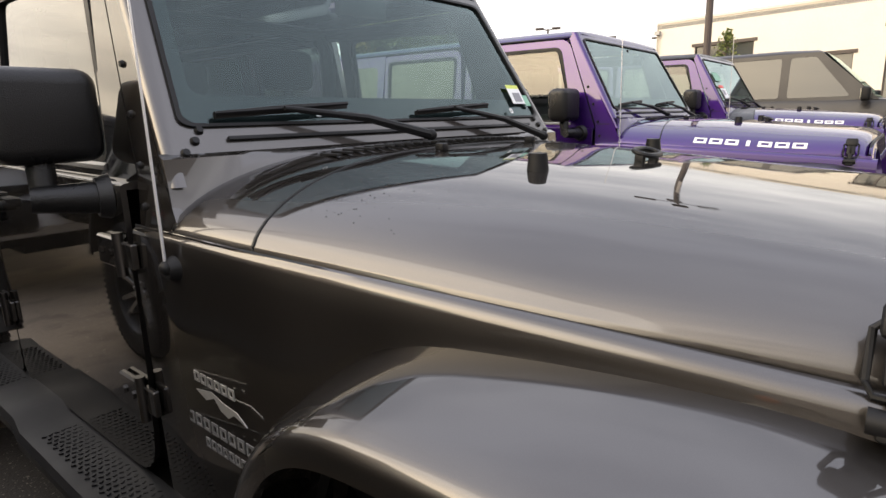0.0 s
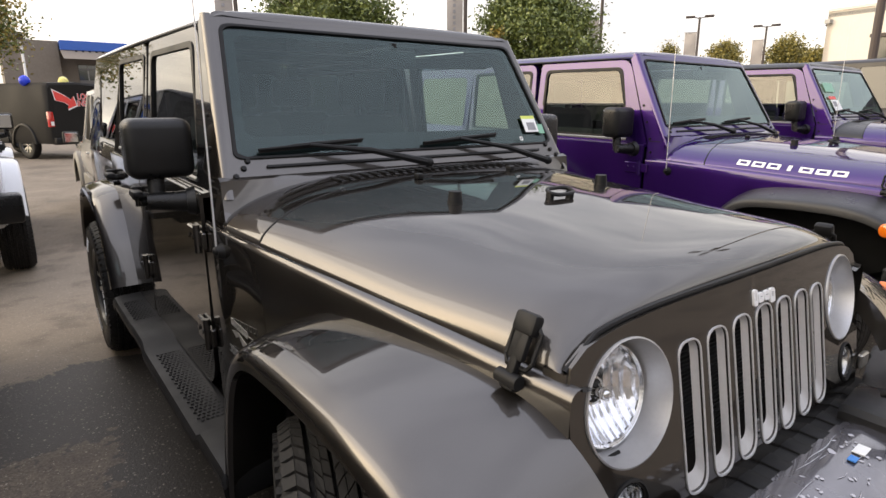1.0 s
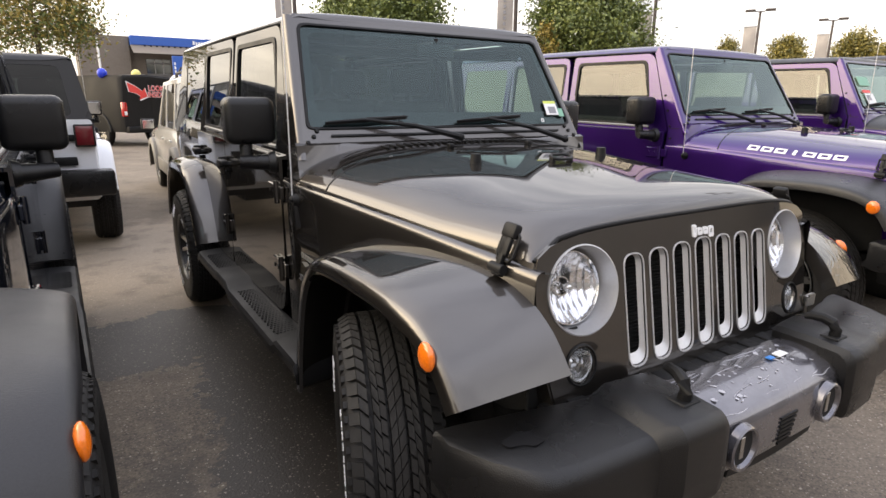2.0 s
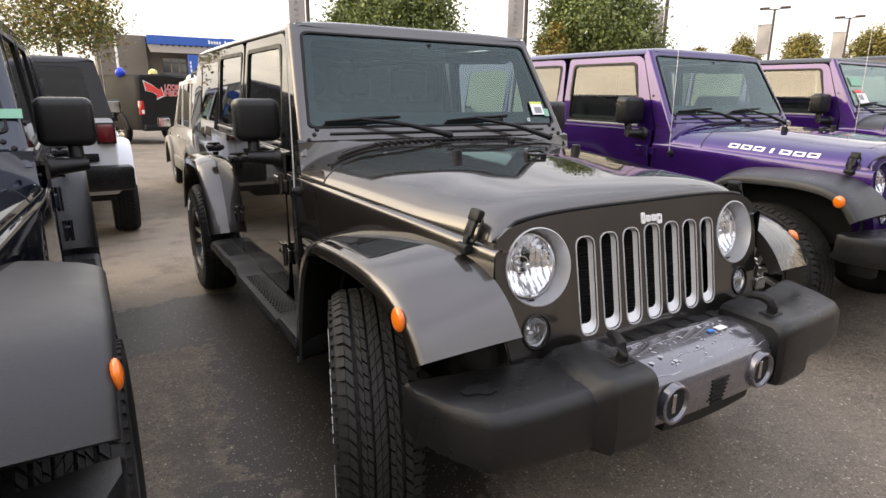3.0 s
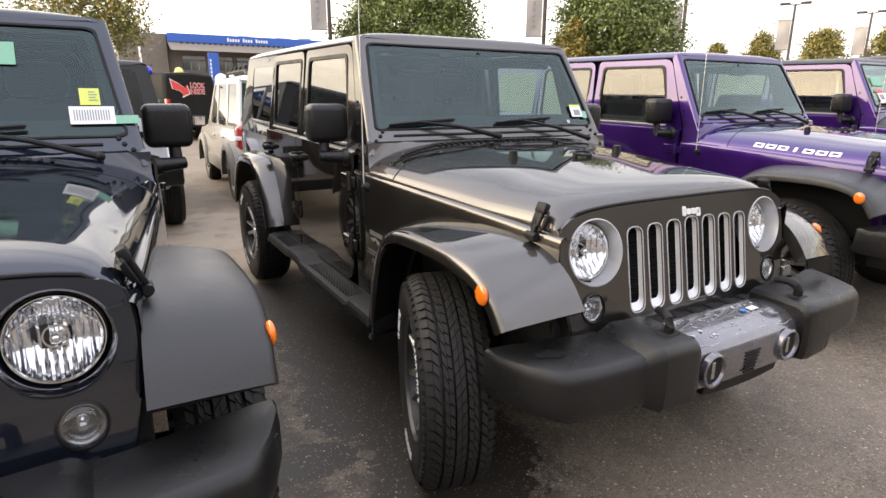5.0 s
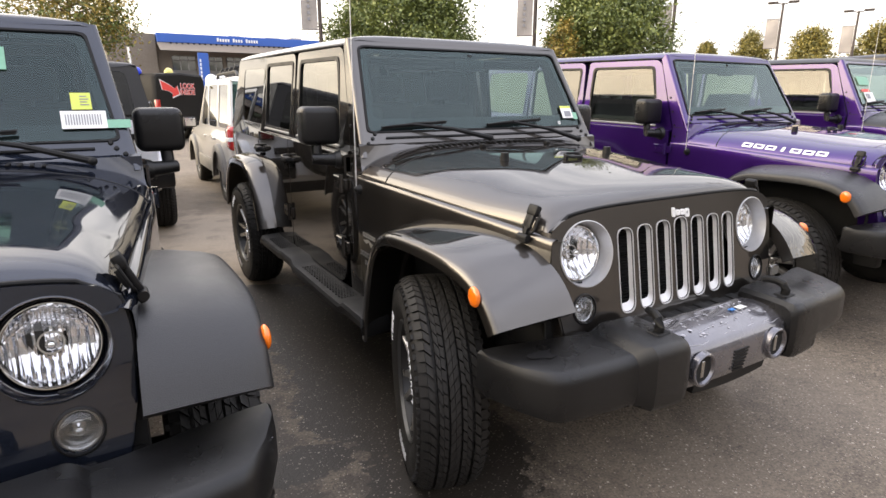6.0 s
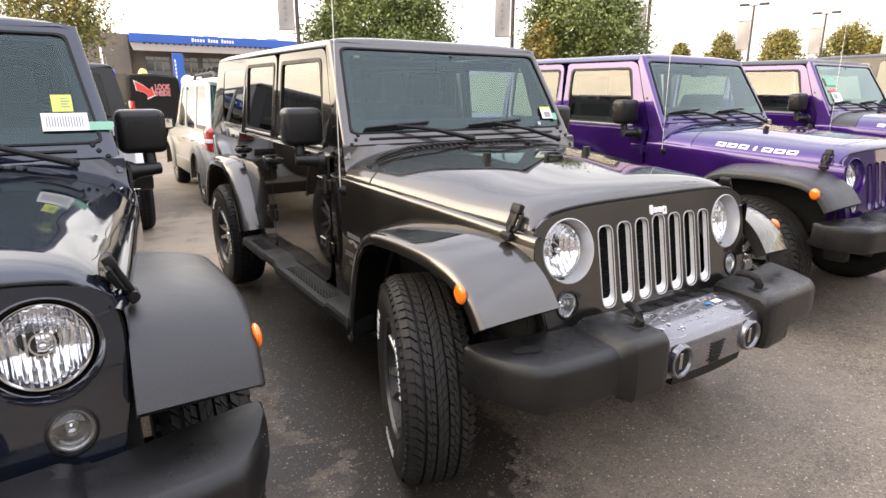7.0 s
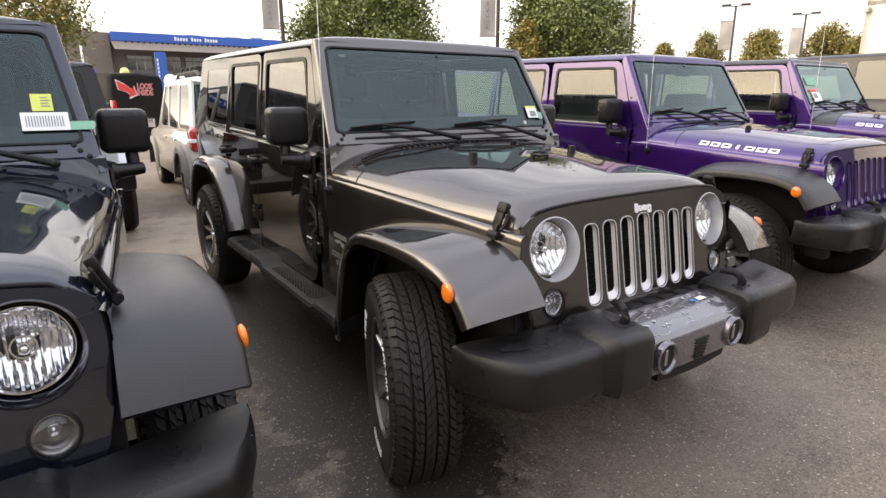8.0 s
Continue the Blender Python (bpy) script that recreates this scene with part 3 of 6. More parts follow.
def side_x(z):
    """Half width of the body's side at a height."""
    return spline([(0.45, 0.745), (0.60, 0.775), (1.0, 0.778), (1.12, 0.772), (1.142, 0.738), (1.70, 0.666)], z)


def pillar_x(z):
    """Half width at the screen pillar, which runs straight from the roof to below the belt."""
    return spline([(1.0, 0.764), (1.16, 0.747), (1.70, 0.673)], z)


def side_map(s):
    return lambda u, v, d: Vector((s * (side_x(v) - d), u, v))


WS_BASE, WS_TOP = Vector((0, 0.955, 1.195)), Vector((0, 1.250, 1.705))


def screen_map(off=0.0):
    """u across, v up the windscreen's plane from 0 to 1."""
    along = WS_TOP - WS_BASE
    nrm = Vector((0, -along.z, along.y)).normalized()
    return lambda u, v, d: Vector((u, 0, 0)) + WS_BASE + along * v + nrm * (off - d)


def grille_map(off=0.0):
    """The grille's plane leans back a little."""
    return lambda u, v, d: Vector((u, lerp(-0.330, -0.249, (v - 0.62) / 0.46) + 0.065 * u * u + d - off, v))


def arch(bm, path, xin, xout, s, lip=0.05, thick=0.012, crown=0.012):
    """A wheel-arch flare swept along (y, z) points: top sheet, rounded edge and turned-down lip."""
    n = len(path)
    rings = []
    for i, (y, z) in enumerate(path):
        a, b = path[max(i - 1, 0)], path[min(i + 1, n - 1)]
        d = Vector((b[0] - a[0], b[1] - a[1])).normalized()
        nr = Vector((d.y, -d.x))
        if nr.dot(Vector((y - (path[0][0] + path[-1][0]) / 2, z - 0.4))) < 0:
            nr = -nr
        xi = xin(y) if callable(xin) else xin
        xo = xout(y) if callable(xout) else xout
        sec = [(xi, crown), (lerp(xi, xo, 0.35), crown * 0.72 + 0.001), (lerp(xi, xo, 0.75), crown * 0.22 + 0.001), (xo - 0.020, -0.003), (xo - 0.006, -0.012), (xo, -0.026),
               (xo, -lip), (xo - thick, -lip - 0.003), (xo - thick, -0.034), (lerp(xi, xo, 0.6), -0.022), (xi, -0.014)]
        rings.append([Vector((s * x, y + nr.x * o, z + nr.y * o)) for x, o in sec])
    loft(bm, rings, True, True)
    return bm


def smooth_path(keys, n=6):
    """Catmull-Rom points through 2D keys."""
    out = []
    k = [keys[0], *keys, keys[-1]]
    for i in range(1, len(k) - 2):
        p0, p1, p2, p3 = (Vector(q) for q in k[i - 1:i + 3])
        for s in range(n):
            t = s / n
            q = 0.5 * ((2 * p1) + (p2 - p0) * t + (2 * p0 - 5 * p1 + 4 * p2 - p3) * t * t + (3 * p1 - p0 - 3 * p2 + p3) * t ** 3)
            out.append((q.x, q.y))
    out.append(tuple(keys[-1]))
    return out


FRONT_ARCH = smooth_path([(0.655, 0.43), (0.628, 0.58), (0.565, 0.76), (0.485, 0.868), (0.38, 0.925), (0.22, 0.944), (0.0, 0.950), (-0.14, 0.936), (-0.225, 0.906), (-0.292, 0.856), (-0.344, 0.784)], 4)
REAR_ARCH = smooth_path([(2.49, 0.56), (2.53, 0.66), (2.61, 0.82), (2.72, 0.945), (2.88, 1.008), (3.12, 1.022), (3.36, 1.005), (3.53, 0.92), (3.65, 0.76), (3.72, 0.58)], 4)


def bar_lettering(bm, fmap, u0, u1, v0, v1, n, gap=0.22, style=0):
    """Characters as plain shapes: a row of n block marks with a notch each."""
    w = (u1 - u0) / n
    for k in range(n):
        a, b = u0 + w * (k + gap / 2), u0 + w * (k + 1 - gap / 2)
        if style and k == style:
            a, b = lerp(a, b, 0.32), lerp(a, b, 0.68)
            plate(bm, [(a, v0), (b, v0), (b, v1), (a, v1)], [], fmap, 0.002)
            continue
        t = (b - a) * 0.24
        hv = (v1 - v0) * 0.22
        plate(bm, rpoly([(a, v0), (b, v0), (b, v1), (a, v1)], (b - a) * 0.2, 3), [rpoly([(a + t, v0 + hv), (b - t, v0 + hv), (b - t, v1 - hv), (a + t, v1 - hv)], 0.002, 2)], fmap, 0.002)
    return bm


def offroader(label, m, body, flare, top, group="", decal=False, stickers="", steer=0.0, chrome_centre=False, badges=False, silver_slots=True,
              wide_tyres=1.0, rear_detail=False, screen=None, board=True):
    car = tagged(new("off_road_car"), label, "car", group or "parked off-road cars")
    car.matrix_world = m
    level = []

    # hood, with rolled front edge
    bm = bmesh.new()
    rings = []
    N = 40
    ys = [-0.214, -0.210, -0.200, -0.184, -0.162, -0.132, -0.092] + [lerp(-0.055, 0.70, k / 20) for k in range(21)]
    for y in ys:
        w = spline(HOOD_KEYS_W, y)
        roll_ = 0.0
        if y < -0.092:
            q = (-0.092 - y) / 0.122
            roll_ = 0.036 * (1 - math.sqrt(max(0.0, 1 - q ** 2.4)))
        ring = []
        for k in range(N + 1):
            u = -1 + 2 * k / N
            x = w * math.copysign(abs(math.sin(u * math.pi / 2)), u)
            back = 0.085 * (1 - (x / w) ** 2) if y > 0.5 else 0.0
            yy = y + back * max(0.0, (y - 0.5) / 0.2)
            bow = -0.018 * (1 - (x / w) ** 2) * max(0.0, (0.1 - y) / 0.36)
            e = spline(HOOD_KEYS_E, y)
            z = hood_z(x, y)
            ring.append((x, yy + bow, max(e - 0.004, z - roll_ * min(1.0, (z - e) / 0.05 + 0.25))))
        ring = [(ring[0][0], ring[0][1], ring[0][2] - 0.02)] + ring + [(ring[-1][0], ring[-1][1], ring[-1][2] - 0.02)]
        rings.append(ring)
    loft(bm, rings)
    hood = part("hood", bm, body, car, sharp=0.9)
    hood["label"] = "glossy ridged metal hood"

    # cowl between hood and windscreen
    bm = bmesh.new()
    rings = []
    for y in [0.706, 0.75, 0.80, 0.85, 0.90, 0.925, 0.935]:
        w = spline(HOOD_KEYS_W, y)
        ring = []
        for k in range(N + 1):
            u = -1 + 2 * k / N
            x = w * math.copysign(abs(math.sin(u * math.pi / 2)), u)
            back = 0.085 * (1 - (x / w) ** 2) * max(0.0, 1 - (y - 0.706) / 0.23)
            ring.append((x, y + back, hood_z(x, y) - (0.004 if y < 0.93 else 0.012)))
        ring = [(ring[0][0], ring[0][1], ring[0][2] - 0.02)] + ring + [(ring[-1][0], ring[-1][1], ring[-1][2] - 0.02)]
        rings.append(ring)
    loft(bm, rings)
    cowl = part("cowl_panel", bm, flare if decal and top is flare else body, car, sharp=0.9)
    bm = bmesh.new()
    rings = []
    for k in range(41):
        x = lerp(-0.752, 0.752, k / 40)
        rings.append([(x, 0.915, hood_z(x, 0.92) - 0.03), (x, 0.932, min(1.19, hood_z(x, 0.92) + 0.004)), (x, 0.944, max(1.196, hood_z(x, 0.92) - 0.006)), (x, 0.965, 1.205)])
    loft(bm, rings)
    part("cowl_riser", bm, body, cowl)
    bm = bmesh.new()
    for k in range(26):
        x = -0.42 + k * 0.034
        box(bm, (x, 0.842, hood_z(x, 0.86) - 0.004), (x + 0.012, 0.905, hood_z(x, 0.86) + 0.0015), 0.001, 1)
    part("cowl_vent", bm, TRIM, cowl)
    bm = bmesh.new()
    pts = []
    for k in range(N + 1):
        w = spline(HOOD_KEYS_W, 0.703)
        x = w * math.copysign(abs(math.sin((-1 + 2 * k / N) * math.pi / 2)), -1 + 2 * k / N)
        pts.append((x, 0.703 + 0.085 * (1 - (x / w) ** 2), hood_z(x, 0.703) - 0.002))
    tube(bm, pts, 0.0042, 6)
    part("cowl_seal", bm, TRIM, cowl)
    # dark gap under the hood's edges
    for s in (-1, 1):
        bm = bmesh.new()
        rings = []
        for k in range(13):
            y = lerp(-0.225, 0.92, k / 12)
            w, e = spline(HOOD_KEYS_W, y), spline(HOOD_KEYS_E, y)
            rings.append([(s * (w + 0.003), y, e - 0.035), (s * (w + 0.003), y, e - 0.017), (s * (w - 0.03), y, e - 0.025)])
        loft(bm, rings, True, True)
        part("hood_seal", bm, TRIM, car)

    # front side panels with shoulder
    for s in (-1, 1):
        bm = bmesh.new()
        rings = []
        ny = 28
        for k in range(ny + 1):
            y = lerp(-0.258, 1.060, k / ny)
            w, e = spline(HOOD_KEYS_W, y), spline(HOOD_KEYS_E, y)
            xs = spline([(-0.27, 0.608), (0.0, 0.652), (0.70, 0.754), (0.95, 0.778), (1.07, 0.778)], y)
            low = spline([(-0.27, 0.86), (-0.15, 0.92), (0.36, 0.92), (0.46, 0.86), (0.56, 0.70), (0.64, 0.46), (1.1, 0.46)], y)
            rings.append([(s * (w - 0.03), y, e - 0.022), (s * (w + 0.0035), y, e - 0.016), (s * (w + 0.0055), y, e - 0.009), (s * lerp(w, xs, 0.55), y, e - 0.0105), (s * (xs - 0.007), y, e - 0.014), (s * (xs - 0.002), y, e - 0.019),
                          (s * (xs + 0.001), y, e - 0.028), (s * (xs + 0.002), y, e - 0.06), (s * (xs + 0.003), y, e - 0.10), (s * (xs + 0.001), y, lerp(e, low, 0.5)), (s * (xs - 0.004), y, low), (s * (xs - 0.06), y, low)])
        loft(bm, rings)
        part("fender_side", bm, body, car)
        bm = bmesh.new()
        rings = []
        for k in range(17):
            y = lerp(-0.185, 0.640, k / 16)
            xs = spline([(-0.27, 0.608), (0.0, 0.652), (0.70, 0.754)], y)
            lo = spline([(-0.26, 0.66), (-0.1, 0.58), (0.5, 0.50), (0.64, 0.46)], y)
            rings.append([(s * (xs - 0.008), y, 0.945), (s * (xs - 0.014), y, 0.80), (s * (min(xs, 0.60) - 0.06), y, lo), (s * (min(xs, 0.60) - 0.08), y, lo), (s * (xs - 0.05), y, 0.945)])
        loft(bm, rings, True, True)
        part("wheel_liner", bm, DARK, car)
        bm = bmesh.new()
        arch(bm, FRONT_ARCH, lambda y: spline([(-0.4, 0.604), (0.0, 0.648), (0.70, 0.745)], y) - 0.012, lambda y: spline([(-0.38, 0.878), (-0.1, 0.900), (0.4, 0.903)], y), s, crown=0.036)
        fl = part("fender_flare", bm, GREYWRAP if chrome_centre and s > 0 else flare, car, "flare in crinkled clear film" if chrome_centre and s > 0 else "", sharp=0.7)
        bm = bmesh.new()
        ball(bm, (s * 0.889, -0.240, 0.862), 0.030, 0.45, 1.0, 1.1)
        part("side_marker", bm, AMBER, fl, "amber oval marker lamp")
        bm = bmesh.new()
        arch(bm, REAR_ARCH, 0.755, 0.905, s, 0.055, crown=0.028)
        level.append(part("fender_flare", bm, flare, car, sharp=0.7))
        # hood latch
        bm = bmesh.new()
        mm = Matrix.Translation((s * 0.622, -0.152, 1.005)) @ Matrix.Rotation(-s * 0.42, 4, "Y")
        box(bm, (-0.010, -0.017, -0.034), (0.010, 0.017, -0.010), 0.006, 2, mm @ pose(0.006 * s, 0, 0))
        cyl(bm, mm @ Vector((0.012 * s, -0.024, -0.016)), mm @ Vector((0.012 * s, 0.024, -0.016)), 0.0125, seg=14)
        latch = part("hood_latch", bm, TRIM, car, "black rubber hood latch")
        bm = bmesh.new()
        box(bm, (-0.006, -0.009, -0.02), (0.009, 0.009, 0.066), 0.004, 2, mm @ pose(0.012 * s, 0, 0))
        part("latch_strap", bm, TRIM, latch)
        bm = bmesh.new()
        box(bm, (-0.012, -0.024, 0.060), (0.013, 0.024, 0.098), 0.008, 2, mm @ pose(0.010 * s, 0, 0))
        part("latch_grip", bm, TRIM, latch)
        bm = bmesh.new()
        tube(bm, [mm @ Vector((0.004 * s, y, z)) for y, z in ((-0.018, 0.080), (-0.029, 0.070), (-0.030, 0.020), (-0.022, 0.006), (0.022, 0.006), (0.030, 0.020), (0.029, 0.070), (0.018, 0.080))], 0.0042, 8)
        part("latch_loop", bm, TRIM, latch)
        bm = bmesh.new()
        box(bm, (-0.014, -0.017, 0.016), (0.000, 0.017, 0.066), 0.005, 2, mm @ pose(0.004 * s, 0, 0))
        part("latch_plate", bm, TRIM, latch)

    # hood rests, loop and washer nozzles
    for s in (-1, 1):
        bm = bmesh.new()
        z = hood_z(0.305, 0.41) - 0.003
        cyl(bm, (s * 0.305, 0.41, z), (s * 0.305, 0.41, z + 0.034), 0.021, 0.017, 20)
        part("hood_bumper", bm, TRIM, hood, "black rubber stop")
        bm = bmesh.new()
        x = s * 0.20
        z = hood_z(0.20, 0.72)
        box(bm, (x - 0.012, 0.715, z - 0.004), (x + 0.012, 0.74, z + 0.014), 0.004)
        part("washer_nozzle", bm, TRIM, hood)
    bm = bmesh.new()
    z = hood_z(0, 0.32)
    pts = [(0.030 * math.cos(a) + (0.016 if math.cos(a) > 0 else -0.016), 0.315 + 0.021 * math.sin(a), z + 0.016 + 0.006 * math.sin(a)) for a in [2 * math.pi * k / 24 for k in range(25)]]
    tube(bm, pts, 0.0058, 8)
    for s in (-1, 1):
        box(bm, (s * 0.042 - 0.008, 0.305, z - 0.006), (s * 0.042 + 0.008, 0.325, z + 0.014), 0.003)
    part("hood_loop", bm, TRIM, hood, "black tie-down loop")

    # grille with seven openings and lamp recesses
    bm = bmesh.new()
    top_pts = []
    for k in range(33):
        x = lerp(-0.586, 0.586, k / 32)
        top_pts.append((x, 1.030 + 0.050 * (1 - abs(x / 0.586) ** 5) ** 0.6 + 0.006 * (1 - (x / 0.586) ** 2)))
    low = rpoly([(0.592, 1.010), (0.603, 0.93), (0.592, 0.80), (0.560, 0.665), (0.42, 0.622), (-0.42, 0.622), (-0.560, 0.665), (-0.592, 0.80), (-0.603, 0.93), (-0.592, 1.010)], [0, 0.03, 0.03, 0.03, 0.03, 0.03, 0.03, 0.03, 0.03, 0], 3)
    outline = low + top_pts
    slots = []
    for k in range(7):
        x = (k - 3) * 0.0948
        up = 1.016 - 0.010 * abs(k - 3) / 3
        slots.append(rpoly([(x - 0.032, 0.727), (x + 0.032, 0.727), (x + 0.034, up), (x - 0.034, up)], 0.030, 5))
    lamp_holes = [circle(s * 0.456, 0.940, 0.110, 40) for s in (-1, 1)]
    turn_holes = [circle(s * 0.480, 0.764, 0.042, 28) for s in (-1, 1)]
    plate(bm, outline, slots + lamp_holes + turn_holes, grille_map(), 0.014)
    grille = part("grille", bm, body, car, sharp=0.5)
    grille["label"] = "body-coloured grille with seven upright slots"
    # sides of the grille folding back
    for s in (-1, 1):
        bm = bmesh.new()
        rings = []
        for z in (0.665, 0.73, 0.80, 0.87, 0.93, 0.99, 1.02):
            x = spline([(0.665, 0.560), (0.80, 0.592), (0.93, 0.603), (1.02, 0.590)], z)
            p = grille_map()(x, z, 0)
            rings.append([(s * (x - 0.012), p.y + 0.002, z), (s * (x + 0.004), p.y + 0.006, z), (s * (x + 0.009), p.y + 0.025, z), (s * (x + 0.010), -0.19, z), (s * (x - 0.03), -0.18, z)])
        loft(bm, rings)
        part("grille_side", bm, body, grille)
    bm = bmesh.new()
    box(bm, (-0.36, -0.182, 0.66), (0.36, -0.165, 1.03))
    part("radiator", bm, DARK, grille)
    bm = bmesh.new()
    for k in range(30):
        box(bm, (-0.34, -0.190, 0.69 + k * 0.0108), (0.34, -0.182, 0.694 + k * 0.0108))
    part("radiator_core", bm, DARK, grille)["kind"] = "stuff"
    ringmat = BRUSHED if silver_slots else body
    for k in range(7):
        x = (k - 3) * 0.0948
        up = 1.016 - 0.010 * abs(k - 3) / 3
        bm = bmesh.new()
        rings = []
        out_l = rpoly([(x - 0.0352, 0.722), (x + 0.0352, 0.722), (x + 0.0372, up + 0.004), (x - 0.0372, up + 0.004)], 0.033, 5)
        mid_l = rpoly([(x - 0.0325, 0.7255), (x + 0.0325, 0.7255), (x + 0.0345, up + 0.001), (x - 0.0345, up + 0.001)], 0.031, 5)
        in_l = rpoly([(x - 0.0295, 0.750), (x + 0.0240, 0.750), (x + 0.0260, up - 0.005), (x - 0.0315, up - 0.005)], 0.022, 5)
        gm = grille_map()
        rings = [[gm(u, v, 0.001) for u, v in out_l], [gm(u, v, -0.003) for u, v in out_l], [gm(u, v, -0.003) for u, v in mid_l], [gm(u, v, 0.003) for u, v in mid_l], [gm(u, v, 0.016) for u, v in in_l]]
        loft(bm, rings, True)
        part("grille_slot", bm, ringmat, grille, "silver slot surround" if silver_slots else "")
    if badges:
        bm = bmesh.new()
        for x0, x1, z0, z1 in ((-0.046, -0.030, 1.022, 1.056), (-0.026, -0.004, 1.026, 1.046), (0.000, 0.022, 1.026, 1.046), (0.026, 0.048, 1.016, 1.046)):
            plate(bm, rpoly([(x0, z0), (x1, z0), (x1, z1), (x0, z1)], 0.006, 3), [rpoly([(x0 + 0.006, z0 + 0.010), (x1 - 0.006, z0 + 0.010), (x1 - 0.006, z1 - 0.007), (x0 + 0.006, z1 - 0.007)], 0.002, 2)], grille_map(0.005), 0.006)
        part("badge", bm, DECALWHITE, grille, "small chrome badge")

    # lamps
    for s in (-1, 1):
        gm = grille_map()
        c = gm(s * 0.456, 0.940, 0.0)
        bm = bmesh.new()
        # x axis of the turned profile looks backwards, square to the leaning grille
        square = Matrix.Rotation(radians(-10.0), 4, "X") @ Matrix.Rotation(radians(3.2 * s), 4, "Z") @ Matrix.Rotation(radians(90), 4, "Z")
        rot = Matrix.Translation(c) @ square
        revolve(bm, [(0.003, 0.1125), (-0.003, 0.112), (-0.004, 0.109), (0.004, 0.107), (0.030, 0.1015), (0.062, 0.096), (0.062, 0.084)], rot, 48)
        lamp = part("headlamp", bm, BOWL if silver_slots else body, car, "round clear headlamp in silver recess" if silver_slots else "round clear headlamp")
        bm = bmesh.new()
        rot = rot @ Matrix.Translation((0.008, 0, 0))
        revolve(bm, [(0.056, 0.0955), (0.040, 0.0945), (0.036, 0.0925), (0.036, 0.0905), (0.042, 0.087)], rot, 48)
        part("bezel", bm, CHROME, lamp, "thin chrome lamp rim")
        bm = bmesh.new()
        cols, rows_ = 64, 20
        grid = []
        for i in range(cols + 1):
            x = lerp(-0.0865, 0.0865, i / cols)
            hz = math.sqrt(max(0.0, 0.0868 ** 2 - x * x))
            line = []
            for k in range(rows_ + 1):
                z = lerp(-hz, hz, k / rows_)
                r2 = (x * x + z * z) / 0.0868 ** 2
                rib = 0.0050 * (1 if (i // 3) % 2 else -1) * (1 - 0.6 * r2) * (0.25 if r2 < 0.07 or (z > 0.03 and abs(x) < 0.03) else 1.0)
                if z > 0.022 and k % 4 == 0:
                    rib += 0.002
                line.append(bm.verts.new(rot @ Vector((0.092 - 0.048 * r2 + rib, x, z))))
            grid.append(line)
        for i in range(cols):
            for k in range(rows_):
                bm.faces.new((grid[i][k], grid[i + 1][k], grid[i + 1][k + 1], grid[i][k + 1]))
        bmesh.ops.remove_doubles(bm, verts=bm.verts, dist=0.00005)
        part("reflector", bm, FLUTED, lamp, sharp=0.35)
        bm = bmesh.new()
        ball(bm, rot @ Vector((0.050, 0, 0)), 0.012)
        revolve(bm, [(0.084, 0.027), (0.074, 0.026), (0.074, 0.022), (0.084, 0.020)], rot, 28)
        cyl(bm, rot @ Vector((0.05, 0, 0)), rot @ Vector((0.10, 0, 0)), 0.009, seg=12)
        part("bulb_cap", bm, CHROME, lamp)
        bm = bmesh.new()
        revolve(bm, [(0.036, 0.087), (0.026, 0.075), (0.018, 0.05), (0.014, 0.02), (0.0135, 0.0005)], rot, 40)
        lens = part("lens", bm, CLEAR, lamp)
        lens.visible_shadow = False
        c = gm(s * 0.480, 0.764, 0.0)
        rot = Matrix.Translation(c) @ square
        bm = bmesh.new()
        revolve(bm, [(0.004, 0.0425), (0.012, 0.0395), (0.010, 0.036), (0.018, 0.034), (0.014, 0.0305), (0.024, 0.028), (0.019, 0.024), (0.030, 0.020), (0.025, 0.016), (0.036, 0.011), (0.03, 0.002)], rot, 32)
        tl = part("turn_lamp", bm, SMOKED, car, "small round clear turn lamp")
        bm = bmesh.new()
        revolve(bm, [(0.005, 0.051), (-0.003, 0.050), (-0.005, 0.046), (0.006, 0.0425)], rot, 32)
        part("bezel", bm, TRIM, tl)
        bm = bmesh.new()
        revolve(bm, [(0.004, 0.041), (-0.003, 0.036), (-0.008, 0.023), (-0.010, 0.0005)], rot, 28)
        lens = part("lens", bm, CLEAR, tl)
        lens.visible_shadow = False

    # windscreen frame, border, glass, wipers
    sm = screen_map()
    bm = bmesh.new()
    outer = rpoly([(-0.716, 0.0), (0.716, 0.0), (0.647, 1.0), (-0.647, 1.0)], [0.0, 0.0, 0.03, 0.03], 5)
    hole = rpoly([(-0.690, 0.115), (0.690, 0.115), (0.628, 0.915), (-0.628, 0.915)], 0.045, 5)
    plate(bm, outer, [hole], sm, 0.05)
    wsf = part("windscreen_frame", bm, body, car, sharp=0.4)
    bm = bmesh.new()
    sg = screen_map(0.006)
    ho = rpoly([(-0.694, 0.110), (0.694, 0.110), (0.632, 0.920), (-0.632, 0.920)], 0.045, 5)
    hi = rpoly([(-0.683, 0.122), (0.683, 0.122), (0.622, 0.905), (-0.622, 0.905)], 0.045, 5)
    ring_plate(bm, ho, hi, sg, 0.0, 0.02)
    part("rubber_seal", bm, TRIM, wsf)
    bm = bmesh.new()
    hi2 = rpoly([(-0.640, 0.24), (0.640, 0.24), (0.590, 0.862), (-0.590, 0.862)], 0.05, 5)
    ring_plate(bm, [(u * 0.998, v) for u, v in hi], hi2, screen_map(-0.004), 0.0, 0.003)
    part("glass_border", bm, FRIT, wsf)
    bm = bmesh.new()
    sheet(bm, hi, screen_map(-0.002))
    g = part("windscreen", bm, screen or SCREEN, wsf, "greenish windscreen glass")
    g.visible_shadow = False
    bm = bmesh.new()
